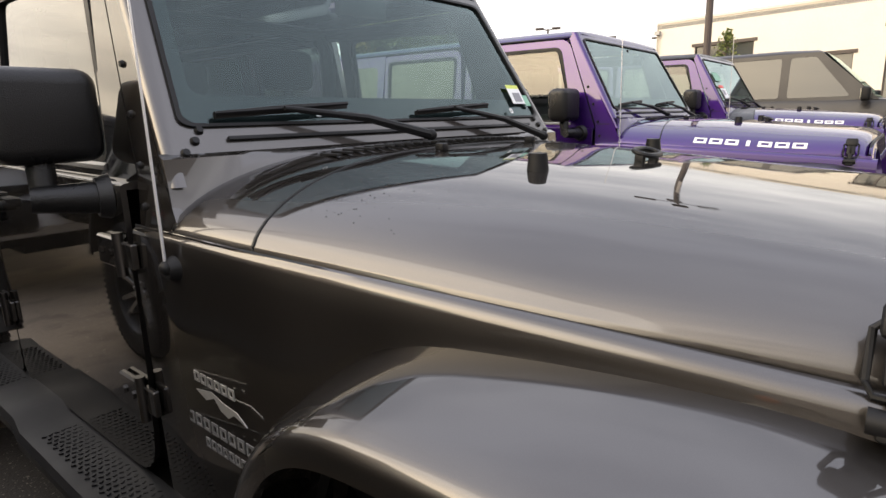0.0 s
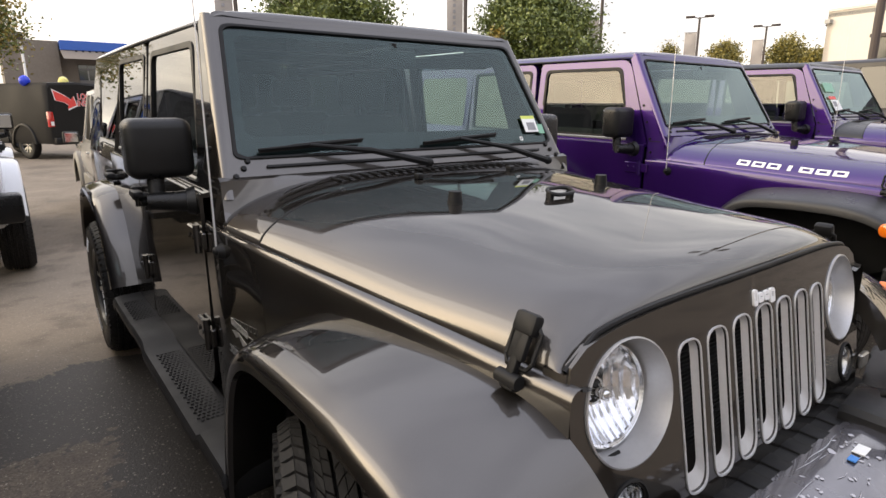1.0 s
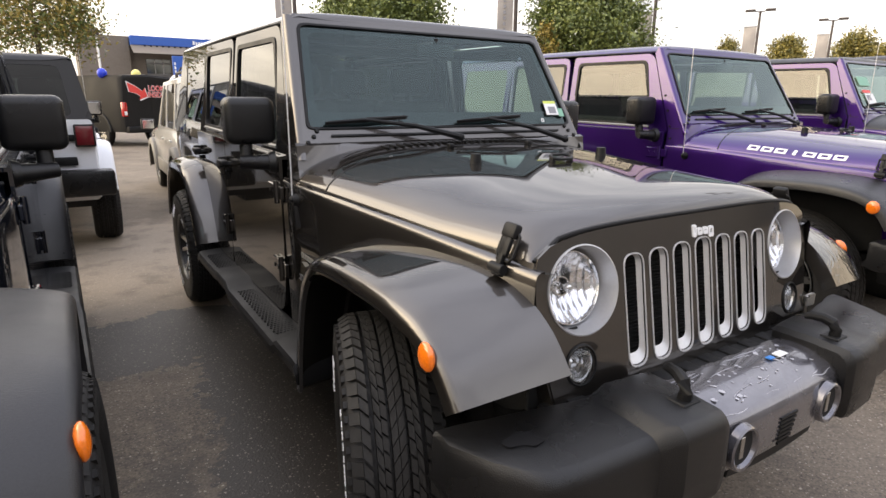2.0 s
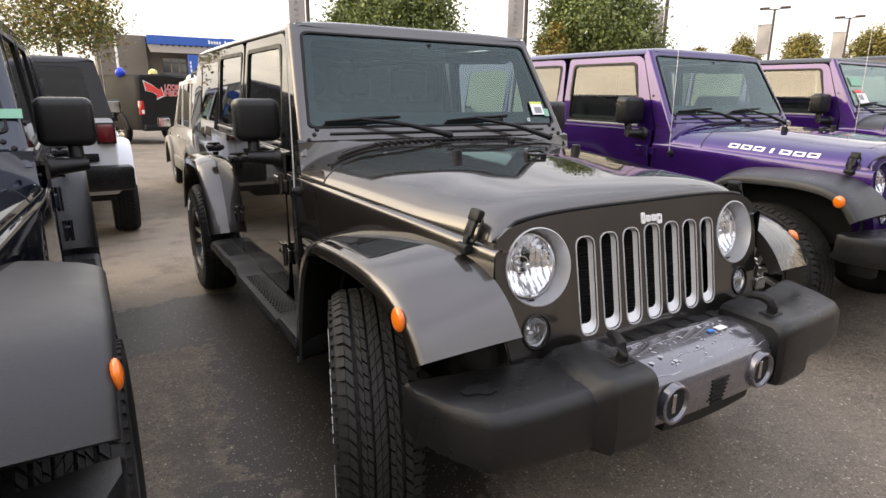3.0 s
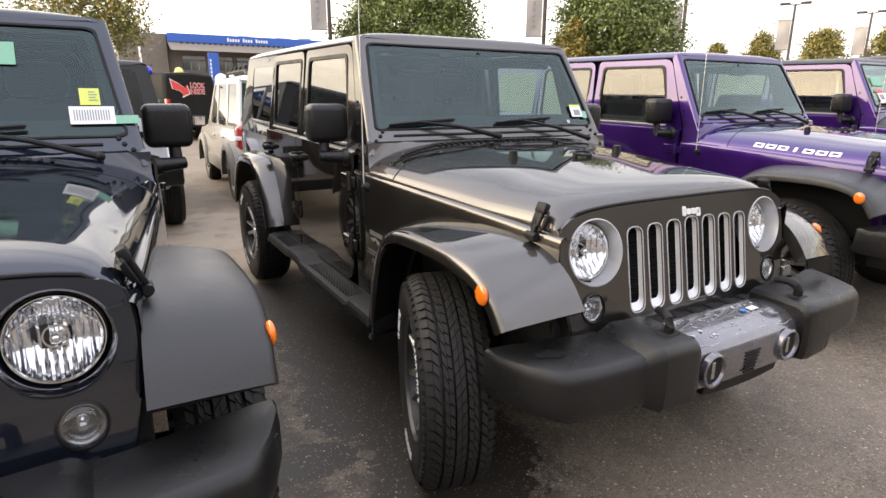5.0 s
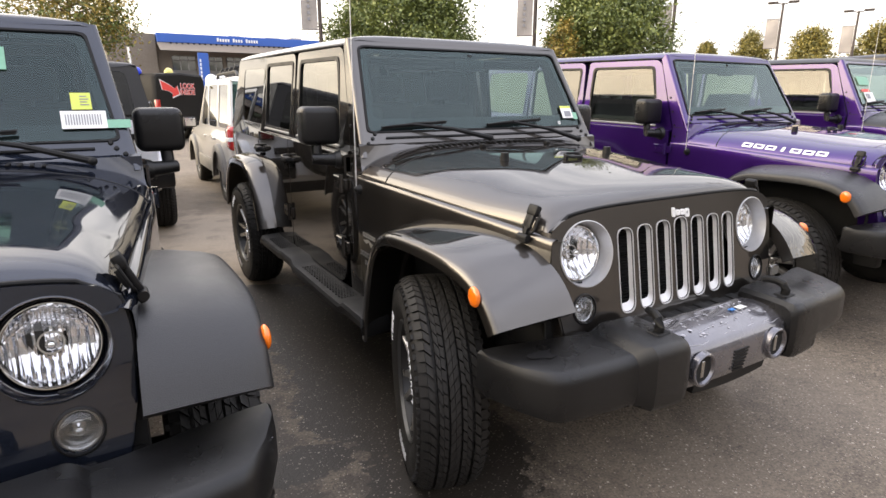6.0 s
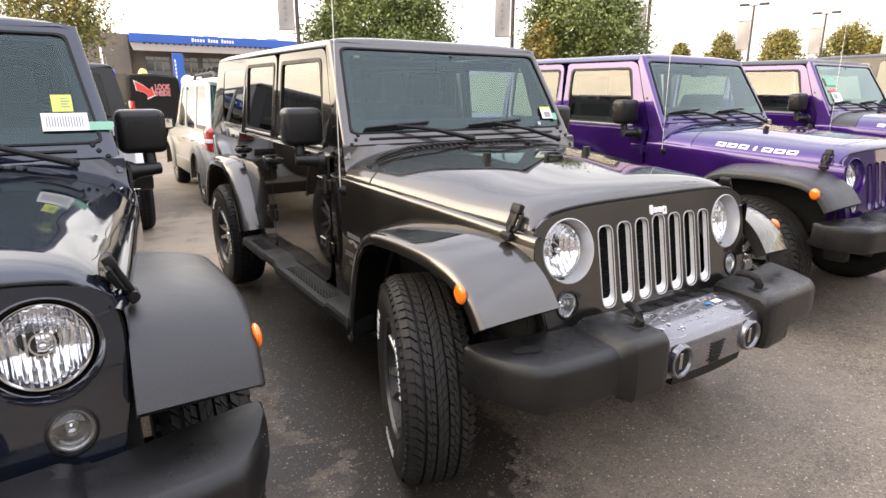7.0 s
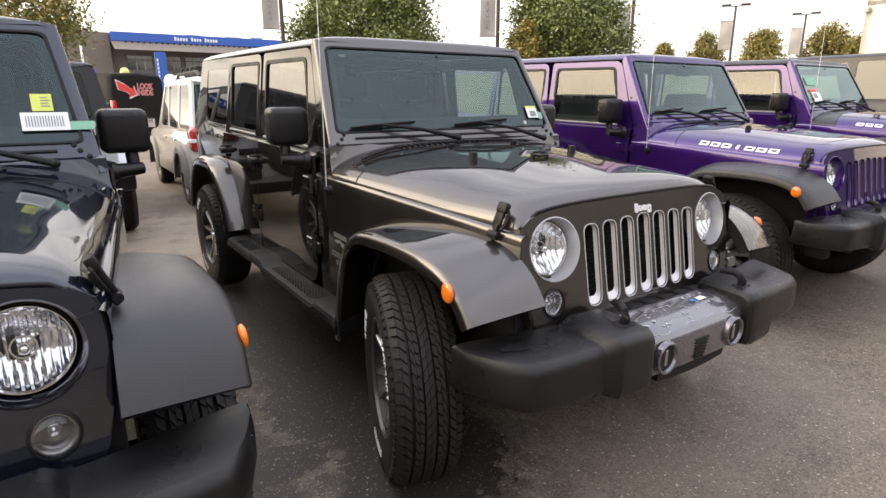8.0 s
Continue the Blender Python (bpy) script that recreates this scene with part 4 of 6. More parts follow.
    # black vent strip and bolts below the screen
    plate(bm, [(-0.60, 0.055), (0.60, 0.055), (0.60, 0.068), (-0.60, 0.068)], [], screen_map(0.008), 0.01)
    part("seal_strip", bm, TRIM, wsf)
    for s in (-1, 1):
        for u, v in ((0.672, 0.06), (0.700, 0.018), (0.655, 0.10)):
            bm = bmesh.new()
            p = screen_map(0.0)(s * u, v, 0)
            q = screen_map(0.008)(s * u, v, 0)
            cyl(bm, p, q, 0.010, 0.007, 12)
            part("bolt", bm, TRIM, wsf)
    for x0, x1 in ((-0.62, -0.20), (0.0, 0.42)):
        bm = bmesh.new()
        a, b = screen_map(0.022)(x0, 0.145, 0), screen_map(0.022)(lerp(x0, x1, 0.88), 0.185, 0)
        tube(bm, [a, (a + b) / 2, b], [0.004, 0.008, 0.005], 6)
        box(bm, (-0.18, -0.004, -0.012), (0.18, 0.004, 0.0), m=Matrix.Translation((a + b) / 2 - Vector((0, -0.006, 0))) @ Matrix.Rotation(-math.atan2(b.z - a.z, b.x - a.x), 4, "Y"))
        c = Vector((x1 + 0.165, 0.90, hood_z(x1 + 0.1, 0.90) + 0.012))
        mid = lerp(a, b, 0.45)
        tube(bm, [mid + Vector((0, -0.012, 0)), lerp(mid, c, 0.5) + Vector((0, -0.012, 0.012)), c], [0.006, 0.010, 0.014], 8)
        ball(bm, c, 0.017)
        part("wiper", bm, TRIM, wsf, "black wiper arm and blade")
    bm = bmesh.new()
    p = screen_map(-0.03)(0.03, 0.80, 0)
    box(bm, p - Vector((0.10, 0.012, 0.035)), p + Vector((0.10, 0.012, 0.03)), 0.012)
    cyl(bm, p, screen_map(-0.004)(0.03, 0.88, 0), 0.012, seg=10)
    part("rear_view_mirror", bm, TRIM, wsf)

    for s in (-1, 1):
        bm = bmesh.new()
        plate(bm, [(0.905, 1.06), (1.068, 1.06), (1.074, 1.165), (1.284, 1.662), (1.268, 1.690), (1.250, 1.66), (0.990, 1.20)], [], lambda u, v, d: Vector((s * (pillar_x(v) - d), u, v)), 0.05)
        rings = []
        for k in range(15):
            v = lerp(-0.10, 0.985, k / 14)
            p0 = sm(s * lerp(0.716, 0.647, v), v, 0)
            corner = Vector((s * (pillar_x(p0.z) + 0.004), p0.y - 0.002, p0.z))
            p2 = Vector((s * pillar_x(p0.z), p0.y + 0.030, p0.z))
            rings.append([p0.lerp(corner, f).lerp(corner.lerp(p2, f), f) for f in (0.0, 0.15, 0.3, 0.45, 0.6, 0.75, 0.9, 1.0)])
        loft(bm, rings)
        ap = part("screen_pillar", bm, body, wsf, sharp=0.9)
        bm = bmesh.new()
        plate(bm, [(0.99, 1.165), (1.062, 1.165), (1.064, 1.170), (0.985, 1.170)], [], lambda u, v, d: Vector((s * (pillar_x(v) + 0.0005 - d), u, v)), 0.003)
        part("pillar_joint", bm, TRIM, ap)
        for u, v in ((1.045, 1.10), (1.062, 1.18), (1.10, 1.28), (1.14, 1.38)):
            bm = bmesh.new()
            cyl(bm, (s * (pillar_x(v) - 0.002), u, v), (s * (pillar_x(v) + 0.006), u, v), 0.009, 0.006, 10)
            part("bolt", bm, TRIM, ap)
    bm = bmesh.new()
    gm = grille_map()
    side_pts = [(0.566, 0.70), (0.588, 0.80), (0.602, 0.90), (0.604, 0.955), (0.600, 0.99), (0.591, 1.022)]
    loop_pts = [(-x, z) for x, z in side_pts] + [(x * 1.004, z + 0.004) for x, z in top_pts[2:-2]] + list(reversed(side_pts))
    tube(bm, [gm(x, z, 0.010) for x, z in loop_pts], 0.0056, 8)
    part("grille_seal", bm, TRIM, grille)

    # hard top
    bm = bmesh.new()
    rings = []
    for y, dz, f in ((1.238, -0.016, 0.985), (1.245, 0.002, 0.992), (1.262, 0.016, 1.0), (1.32, 0.026, 1.0), (1.6, 0.032, 1.0), (2.4, 0.034, 1.0), (3.3, 0.028, 1.0), (3.65, 0.02, 1.0), (3.74, 0.008, 0.995), (3.78, -0.02, 0.98), (3.79, -0.05, 0.97)):
        ring = []
        for k in range(21):
            a = -1 + 2 * k / 20
            x = 0.672 * f * math.copysign(1 - (1 - abs(a)) ** 1.6, a)
            zz = 1.700 + dz * (1 - abs(x / 0.672) ** 6) - 0.028 * max(0.0, (abs(x) - 0.60) / 0.072) ** 2.0
            ring.append((x, y, zz))
        ring = [(ring[0][0] * 0.995, y, min(ring[0][2], 1.668))] + ring + [(ring[-1][0] * 0.995, y, min(ring[-1][2], 1.668))]
        rings.append(ring)
    loft(bm, rings)
    roof = part("roof", bm, top, car, sharp=0.8)
    roof["label"] = "removable hard top roof panels"
    for s in (-1, 1):
        bm = bmesh.new()
        tube(bm, [(s * 0.664, 1.27, 1.672), (s * 0.670, 2.4, 1.674), (s * 0.664, 3.74, 1.668)], 0.007, 6)
        part("drip_rail", bm, TRIM, roof)

    # sides: quarter panels, doors, windows
    for s in (-1, 1):
        mp = side_map(s)
        bm = bmesh.new()
        quarter_w = rpoly([(2.905, 1.185), (3.585, 1.185), (3.555, 1.590), (2.905, 1.590)], 0.045, 4)
        plate(bm, rpoly([(2.825, 1.085), (3.81, 1.085), (3.775, 1.672), (2.825, 1.672)], [0, 0, 0.04, 0], 4), [quarter_w], mp, 0.03)
        qp = part("quarter_panel", bm, top, car)
        bm = bmesh.new()
        sheet(bm, rpoly([(2.90, 1.18), (3.59, 1.18), (3.56, 1.595), (2.90, 1.595)], 0.045, 4), lambda u, v, d: mp(u, v, d + 0.003 + 0.006 * (1.53 - v) / 0.4))
        part("side_window", bm, TINTED, qp, "dark tinted glass")
        # rear tub side over the wheel
        bm = bmesh.new()
        rings = []
        for y in [2.80, 2.9, 3.0, 3.2, 3.4, 3.6, 3.8, 3.86, 3.88]:
            f = 1.0 if y < 3.84 else 0.965 if y > 3.87 else 0.99
            low = spline([(2.8, 0.90), (3.50, 0.90), (3.62, 0.70), (3.70, 0.50), (3.9, 0.52)], y)
            rings.append([(s * f * (side_x(1.145) - 0.03), y, 1.086), (s * f * (side_x(1.08) - 0.004), y, 1.083), (s * f * side_x(1.0), y, 1.0), (s * f * side_x(low), y, low), (s * (side_x(low) - 0.08), y, low)])
        loft(bm, rings)
        part("tub_side", bm, body, car)
        bm = bmesh.new()
        plate(bm, [(1.05, 0.44), (2.44, 0.44), (2.50, 0.50), (1.05, 0.50)], [], lambda u, v, d: Vector((s * (0.772 - d), u, v)), 0.05)
        part("sill", bm, body, car)
        for y0, y1, lowr, pad, win in ((1.078, 2.045, 0.0, 0, (1.205, 1.985)), (2.057, 2.815, 0.30, 1, (2.115, 2.775))):
            bm = bmesh.new()
            if pad:
                lo = [(y0, 0.515), (2.46, 0.515), (2.53, 0.66), (2.62, 0.82), (2.72, 0.92), (y1, 0.96), (y1, 1.142), (y0, 1.142)]
                radii = [0.05, 0.04, 0.08, 0.08, 0.05, 0.02, 0, 0]
            else:
                lo = [(y0 + 0.03, 0.515), (y1, 0.515), (y1, 1.142), (y0, 1.142), (y0, 0.80)]
                radii = [0.11, 0.05, 0, 0, 0.1]
            plate(bm, rpoly(lo, radii, 5), [], lambda u, v, d: Vector((s * (0.783 - d), u, v)), 0.012)
            door = part("door", bm, body, car)
            door["label"] = "door with outside hinges and framed window"
            bm = bmesh.new()
            w0, w1 = win
            slant = 0.17 if not pad else 0.0
            o = [(y0, 1.142), (y1, 1.142), (y1, 1.660), (y0 + slant + 0.04, 1.660)]
            hl = [(w0 + 0.02, 1.178), (w1, 1.178), (w1, 1.610), (w0 + slant * 0.70 + 0.02, 1.610)]
            plate(bm, rpoly(o, [0, 0, 0.03, 0.06], 4), [rpoly(hl, 0.04, 4)], lambda u, v, d: mp(u, v, d - 0.008), 0.03)
            part("window_frame", bm, body, door)
            bm = bmesh.new()
            ya, yb = y0 + 0.004, y1 - 0.004
            loft(bm, [[(s * 0.781, y, 1.132), (s * 0.780, y, 1.140), (s * 0.774, y, 1.1445), (s * 0.736, y, 1.150), (s * 0.736, y, 1.132)] for y in (ya, lerp(ya, yb, 0.5), yb)], True, True)
            part("door_shoulder", bm, body, door)
            bm = bmesh.new()
            loft(bm, [[(s * (side_x(1.168) + dx), y, z) for dx, z in ((0.006, 1.160), (0.013, 1.163), (0.013, 1.172), (0.007, 1.178), (0.004, 1.168))] for y in (w0 + 0.03, lerp(w0, w1, 0.5), w1 - 0.005)], True, True)
            part("belt_strip", bm, DECALGREY, door, "pale weather strip under the glass")
            bm = bmesh.new()
            hs = [(w0 + 0.012, 1.170), (w1 + 0.008, 1.170), (w1 + 0.008, 1.618), (w0 + slant * 0.70 + 0.012, 1.618)]
            hs2 = [(w0 + 0.032, 1.190), (w1 - 0.012, 1.190), (w1 - 0.012, 1.598), (w0 + slant * 0.70 + 0.032, 1.598)]
            ring_plate(bm, rpoly(hs, 0.042, 4), rpoly(hs2, 0.036, 4), lambda u, v, d: mp(u, v, d - 0.012 + 0.009 * max(0.0, 1.53 - v) / 0.4), 0.0, 0.02)
            part("window_seal", bm, TRIM, door)
            bm = bmesh.new()
            sheet(bm, rpoly(hs2, 0.036, 4), lambda u, v, d: mp(u, v, d - 0.001 + 0.009 * (1.53 - v) / 0.4))
            gl = part("window", bm, TINTED if pad else LIGHTGLASS, door, "tinted side glass")
            gl.visible_shadow = False
            bm = bmesh.new()
            hy = (2.72 if pad else 1.985)
            box(bm, (s * 0.79, hy - 0.055, 1.012), (s * 0.835, hy + 0.055, 1.044), 0.012)
            box(bm, (s * 0.78, hy + 0.03, 0.995), (s * 0.825, hy + 0.062, 1.056), 0.01)
            cyl(bm, (s * 0.78, hy - 0.04, 1.022), (s * 0.815, hy - 0.04, 1.022), 0.016, seg=16)
            cyl(bm, (s * 0.78, hy + 0.0, 0.985), (s * 0.80, hy + 0.0, 0.985), 0.012, seg=14)
            part("door_handle", bm, TRIM, door)
            for hz in (1.004, 0.700):
                bm = bmesh.new()
                hy = y0 + 0.012
                box(bm, (s * 0.782, hy - 0.055, hz - 0.026), (s * 0.796, hy - 0.004, hz + 0.026), 0.003, 1)
                box(bm, (s * 0.784, hy + 0.004, hz - 0.032), (s * 0.800, hy + 0.105, hz + 0.032), 0.004, 1)
                cyl(bm, (s * 0.797, hy, hz - 0.045), (s * 0.797, hy, hz + 0.045), 0.011, seg=12)
                for by in (0.035, 0.08):
                    cyl(bm, (s * 0.799, hy + by, hz), (s * 0.805, hy + by, hz), 0.008, seg=6)
                part("hinge", bm, body, door)
        bm = bmesh.new()
        box(bm, (s * 0.68, 1.12, 0.75), (s * 0.715, 2.78, 1.225), 0.012)
        part("door_trim", bm, TRIM, car)
        # mirror
        bm = bmesh.new()
        box(bm, (s * 0.757 if s > 0 else -0.950, 1.162, 1.186), (0.950 if s > 0 else -0.757, 1.282, 1.370), 0.032, 4)
        mir = part("door_mirror", bm, PLASTIC, car, "square black plastic mirror")
        bm = bmesh.new()
        tube(bm, [(s * 0.79, 1.155, 1.115), (s * 0.84, 1.165, 1.117), (s * 0.905, 1.185, 1.12)], [0.034, 0.030, 0.026], 14)
        cyl(bm, (s * 0.775, 1.15, 1.115), (s * 0.80, 1.155, 1.115), 0.048, 0.040, 20)
        tube(bm, [(s * 0.875, 1.20, 1.11), (s * 0.872, 1.215, 1.20)], 0.026, 12)
        part("mirror_arm", bm, PLASTIC, mir)
        bm = bmesh.new()
        box(bm, (s * 0.795 if s > 0 else -0.928, 1.281, 1.205), (0.928 if s > 0 else -0.795, 1.285, 1.35), 0.002, 1)
        part("mirror_glass", bm, CHROME, mir)
        # running board
        if board:
            bm = bmesh.new()
            rings = []
            for y, dz, xo in ((0.615, -0.03, 0.0), (0.63, -0.004, 0.0), (0.65, 0.0, 0.0), (0.86, 0.0, 0.0), (0.89, -0.016, 0.006), (1.66, -0.016, 0.006), (1.72, 0.004, 0.0), (1.95, 0.004, 0.0), (1.98, -0.006, 0.0), (2.38, -0.006, 0.0), (2.44, 0.0, 0.0), (2.47, -0.03, 0.0)):
                z = 0.532 + dz
                rings.append([(s * 0.775, y, z + 0.004), (s * (0.876 + xo), y, z), (s * (0.902 + xo), y, z - 0.006), (s * (0.912 + xo), y, z - 0.020), (s * (0.908 + xo), y, z - 0.052), (s * 0.88, y, z - 0.066), (s * 0.775, y, z - 0.05)])
            loft(bm, rings, True, True)
            rb = part("running_board", bm, TRIM, car, "black plastic side step with textured pads")
            level.append(rb)
            for ya, yb, zt in ((0.95, 1.60, 0.516), (2.02, 2.34, 0.526)):
                bm = bmesh.new()
                cnt = int((yb - ya) / 0.021)
                for i in range(cnt):
                    for j in range(6):
                        yy, xx = ya + i * 0.021, 0.797 + j * 0.0148 + 0.007 * (i % 2)
                        t = 35 if (i + j) % 2 else -35
                        box(bm, (-0.0048, -0.0022, -0.001), (0.0048, 0.0022, 0.003), m=pose(s * xx, yy, zt + 0.001, 0, 0, t))
                pad_ = part("tread_pad", bm, TRIM, rb)
                pad_["kind"] = "stuff"
                level.append(pad_)
        bm = bmesh.new()
        if s < 0:
            cyl(bm, (-0.772, 0.905, 1.000), (-0.792, 0.905, 1.000), 0.026, 0.018, 20)
            ball(bm, (-0.790, 0.905, 1.004), 0.014)
            ant = part("aerial_base", bm, TRIM, car)
            bm = bmesh.new()
            tube(bm, [(-0.792, 0.905, 1.005), (-0.789, 0.910, 1.35), (-0.784, 0.918, 2.02)], [0.0030, 0.0023, 0.0016], 6)
            part("aerial", bm, BRUSHED, ant, "thin whip aerial")

    # floor pan, inner bay, seats
    bm = bmesh.new()
    box(bm, (-0.70, 1.02, 0.45), (0.70, 3.84, 0.72))
    box(bm, (-0.44, -0.17, 0.42), (0.44, 1.04, 0.98))
    box(bm, (-0.54, 0.50, 0.45), (0.54, 1.04, 1.05))
    box(bm, (-0.70, 0.70, 0.42), (0.70, 1.1, 0.9))
    box(bm, (-0.45, 0.0, 0.36), (0.45, 3.7, 0.47))
    for y in AXLES:
        cyl(bm, (-0.66, y, TYRE_R), (0.66, y, TYRE_R), 0.045, seg=14)
        ball(bm, (0.1 if y > 1 else -0.25, y, TYRE_R), 0.13)
    for s in (-1, 1):
        tube(bm, [(s * 0.45, -0.42, 0.53), (s * 0.45, 0.3, 0.52), (s * 0.45, 3.8, 0.52)], 0.05, 8)
        cyl(bm, (s * 0.52, 0.06, 0.42), (s * 0.50, 0.10, 0.85), 0.05, seg=12)
        box(bm, (s * 0.50, -0.33, 0.44), (s * 0.572, -0.20, 0.68), 0.01)
    part("underbody", bm, DARK, car)
    # frame horns under the nose, with the splash shields beside them
    for s in (-1, 1):
        bm = bmesh.new()
        box(bm, (min(s * 0.40, s * 0.47), -0.36, 0.53), (max(s * 0.40, s * 0.47), 0.55, 0.66), 0.008)
        box(bm, (min(s * 0.455, s * 0.555), -0.235, 0.50), (max(s * 0.455, s * 0.555), -0.215, 0.80), 0.006)
        box(bm, (min(s * 0.45, s * 0.61), -0.246, 0.50), (max(s * 0.45, s * 0.61), -0.238, 0.84), 0.004, 1)
        part("frame_horn", bm, DARK, car, "dark frame horn with splash shield")
    bm = bmesh.new()
    box(bm, (-0.70, 1.03, 0.95), (0.70, 1.30, 1.185), 0.03, 2)
    part("dashboard", bm, TRIM, car)
    bm = bmesh.new()
    tube(bm, [(0.36 + 0.18 * math.cos(a), 1.42 + 0.05 * math.sin(a), 1.10 + 0.17 * math.sin(a)) for a in [2 * math.pi * k / 24 for k in range(25)]], 0.014, 8)
    box(bm, (0.20, 1.40, 1.08), (0.52, 1.42, 1.12), 0.01)
    part("steering_wheel", bm, TRIM, car)
    for sx, sy in ((-0.36, 1.95), (0.36, 1.95), (-0.32, 2.80), (0.32, 2.80)):
        bm = bmesh.new()
        box(bm, (sx - 0.25, sy - 0.45, 0.70), (sx + 0.25, sy + 0.06, 0.90), 0.05, 3)
        box(bm, (sx - 0.24, sy - 0.06, 0.84), (sx + 0.24, sy + 0.09, 1.36), 0.06, 3, m=Matrix.Translation((0, sy, 0.84)) @ Matrix.Rotation(radians(-12), 4, "X") @ Matrix.Translation((0, -sy, -0.84)))
        st = part("seat", bm, FABRIC, car)
        bm = bmesh.new()
        box(bm, (sx - 0.13, sy + 0.07, 1.38), (sx + 0.13, sy + 0.17, 1.55), 0.04, 3)
        cyl(bm, (sx, sy + 0.10, 1.28), (sx, sy + 0.12, 1.42), 0.02, seg=8)
        part("headrest", bm, FABRIC, st)
    bm = bmesh.new()
    for s in (-1, 1):
        tube(bm, [(s * 0.60, 2.07, 0.9), (s * 0.60, 2.07, 1.55), (s * 0.55, 2.07, 1.63)], 0.035, 10)
        tube(bm, [(s * 0.59, 1.32, 1.60), (s * 0.60, 2.07, 1.63), (s * 0.60, 3.4, 1.62)], 0.03, 8)
    tube(bm, [(-0.56, 2.07, 1.63), (0.56, 2.07, 1.63)], 0.03, 8)
    part("roll_bar", bm, TRIM, car)

    # tailgate side
    bm = bmesh.new()
    bwin = rpoly([(-0.61, 1.175), (0.61, 1.175), (0.555, 1.615), (-0.555, 1.615)], 0.06, 4)
    plate(bm, rpoly([(-0.765, 1.145), (0.765, 1.145), (0.655, 1.672), (-0.655, 1.672)], [0, 0, 0.05, 0.05], 4), [bwin], lambda u, v, d: Vector((u, lerp(3.86, 3.78, (v - 1.145) / 0.53) - d, v)), 0.03)
    rear = part("rear_panel", bm, top, car)
    bm = bmesh.new()
    sheet(bm, bwin, lambda u, v, d: Vector((u, lerp(3.852, 3.772, (v - 1.145) / 0.53) - d, v)))
    part("rear_window", bm, DARKGLASS, rear, "dark tinted glass")
    bm = bmesh.new()
    plate(bm, rpoly([(-0.745, 0.50), (0.745, 0.50), (0.755, 1.144), (-0.755, 1.144)], 0.04, 4), [], lambda u, v, d: Vector((u, 3.885 - d, v)), 0.05)
    gate = part("tailgate", bm, body, car)
    if rear_detail:
        for s in (-1, 1):
            bm = bmesh.new()
            box(bm, (s * 0.60, 3.87, 0.90), (s * 0.765, 3.945, 1.10), 0.012)
            tl = part("tail_lamp", bm, TRIM, car, "square tail lamp in black housing")
            bm = bmesh.new()
            box(bm, (s * 0.615, 3.94, 0.915), (s * 0.75, 3.952, 1.085), 0.006)
            part("lens", bm, DEEPRED, tl)
            bm = bmesh.new()
            for hz in (0.98, 0.78):
                box(bm, (s * 0.25, 3.885, hz - 0.03), (s * 0.60, 3.915, hz + 0.03), 0.006)
            part("gate_hinge", bm, TRIM, gate)
        for s in (-1, 1):
            bm = bmesh.new()
            box(bm, (s * 0.40, 3.86, 0.54), (s * 0.88, 4.06, 0.72), 0.03)
            part("rear_bumper_end", bm, PLASTIC, car)
        bm = bmesh.new()
        box(bm, (-0.42, 3.88, 0.56), (0.42, 4.04, 0.71), 0.02)
        part("rear_bumper", bm, body, car)
        add_wheel(car, -0.0001, 4.06, 0.98, 90, 0, False)
        bm = bmesh.new()
        box(bm, (-0.20, 3.87, 0.80), (0.20, 4.0, 1.16), 0.03)
        part("spare_carrier", bm, TRIM, car)

    # front bumper
    bump = None
    for s in (-1, 1):
        bm = bmesh.new()
        rings = []
        for x, yb, yf, zt, zb, r in ((0.882, -0.285, -0.315, 0.672, 0.565, 0.010), (0.874, -0.285, -0.365, 0.679, 0.545, 0.014), (0.832, -0.29, -0.462, 0.681, 0.536, 0.018),
                                     (0.785, -0.30, -0.534, 0.682, 0.530, 0.022), (0.758, -0.31, -0.553, 0.683, 0.528, 0.022), (0.69, -0.32, -0.563, 0.683, 0.526, 0.024), (0.55, -0.35, -0.570, 0.683, 0.520, 0.022), (0.490, -0.36, -0.574, 0.684, 0.516, 0.022),
                                     (0.468, -0.37, -0.594, 0.703, 0.510, 0.024), (0.450, -0.37, -0.610, 0.712, 0.504, 0.026), (0.330, -0.38, -0.616, 0.712, 0.500, 0.026), (0.302, -0.38, -0.610, 0.707, 0.502, 0.022), (0.288, -0.38, -0.594, 0.694, 0.506, 0.018)):
            ch = min(0.030, (yb - yf) * 0.5)
            sec = [(yb, zb + 0.03), (yb, zt - 0.004), (yb - 0.008, zt), (lerp(yb, yf + ch, 0.6), zt - 0.001), (yf + ch + 0.006, zt - 0.005), (yf + ch - 0.004, zt - 0.007), (yf + ch * 0.5, zt - 0.014),
                   (yf + 0.008, zt - 0.023), (yf + 0.004, zt - 0.031), (yf + 0.002, zt - 0.040)]
            sec += [(yf, lerp(zt - 0.04, zb, 0.55)), (yf + 0.004, zb + 0.024), (yf + 0.014, zb + 0.007), (yf + 0.05, zb)]
            rings.append([(s * x, yy, zz) for yy, zz in sec])
        loft(bm, rings, True, True)
        bp = part("front_bumper" if bump is None else "bumper_end", bm, PLASTIC, car if bump is None else bump, "black plastic bumper end", sharp=0.5)
        bump = bump or bp
    bm = bmesh.new()
    rings = []
    for k in range(25):
        x = lerp(-0.290, 0.290, k / 24)
        q = 1 - (x / 0.290) ** 4
        yf = -0.574 - 0.014 * q
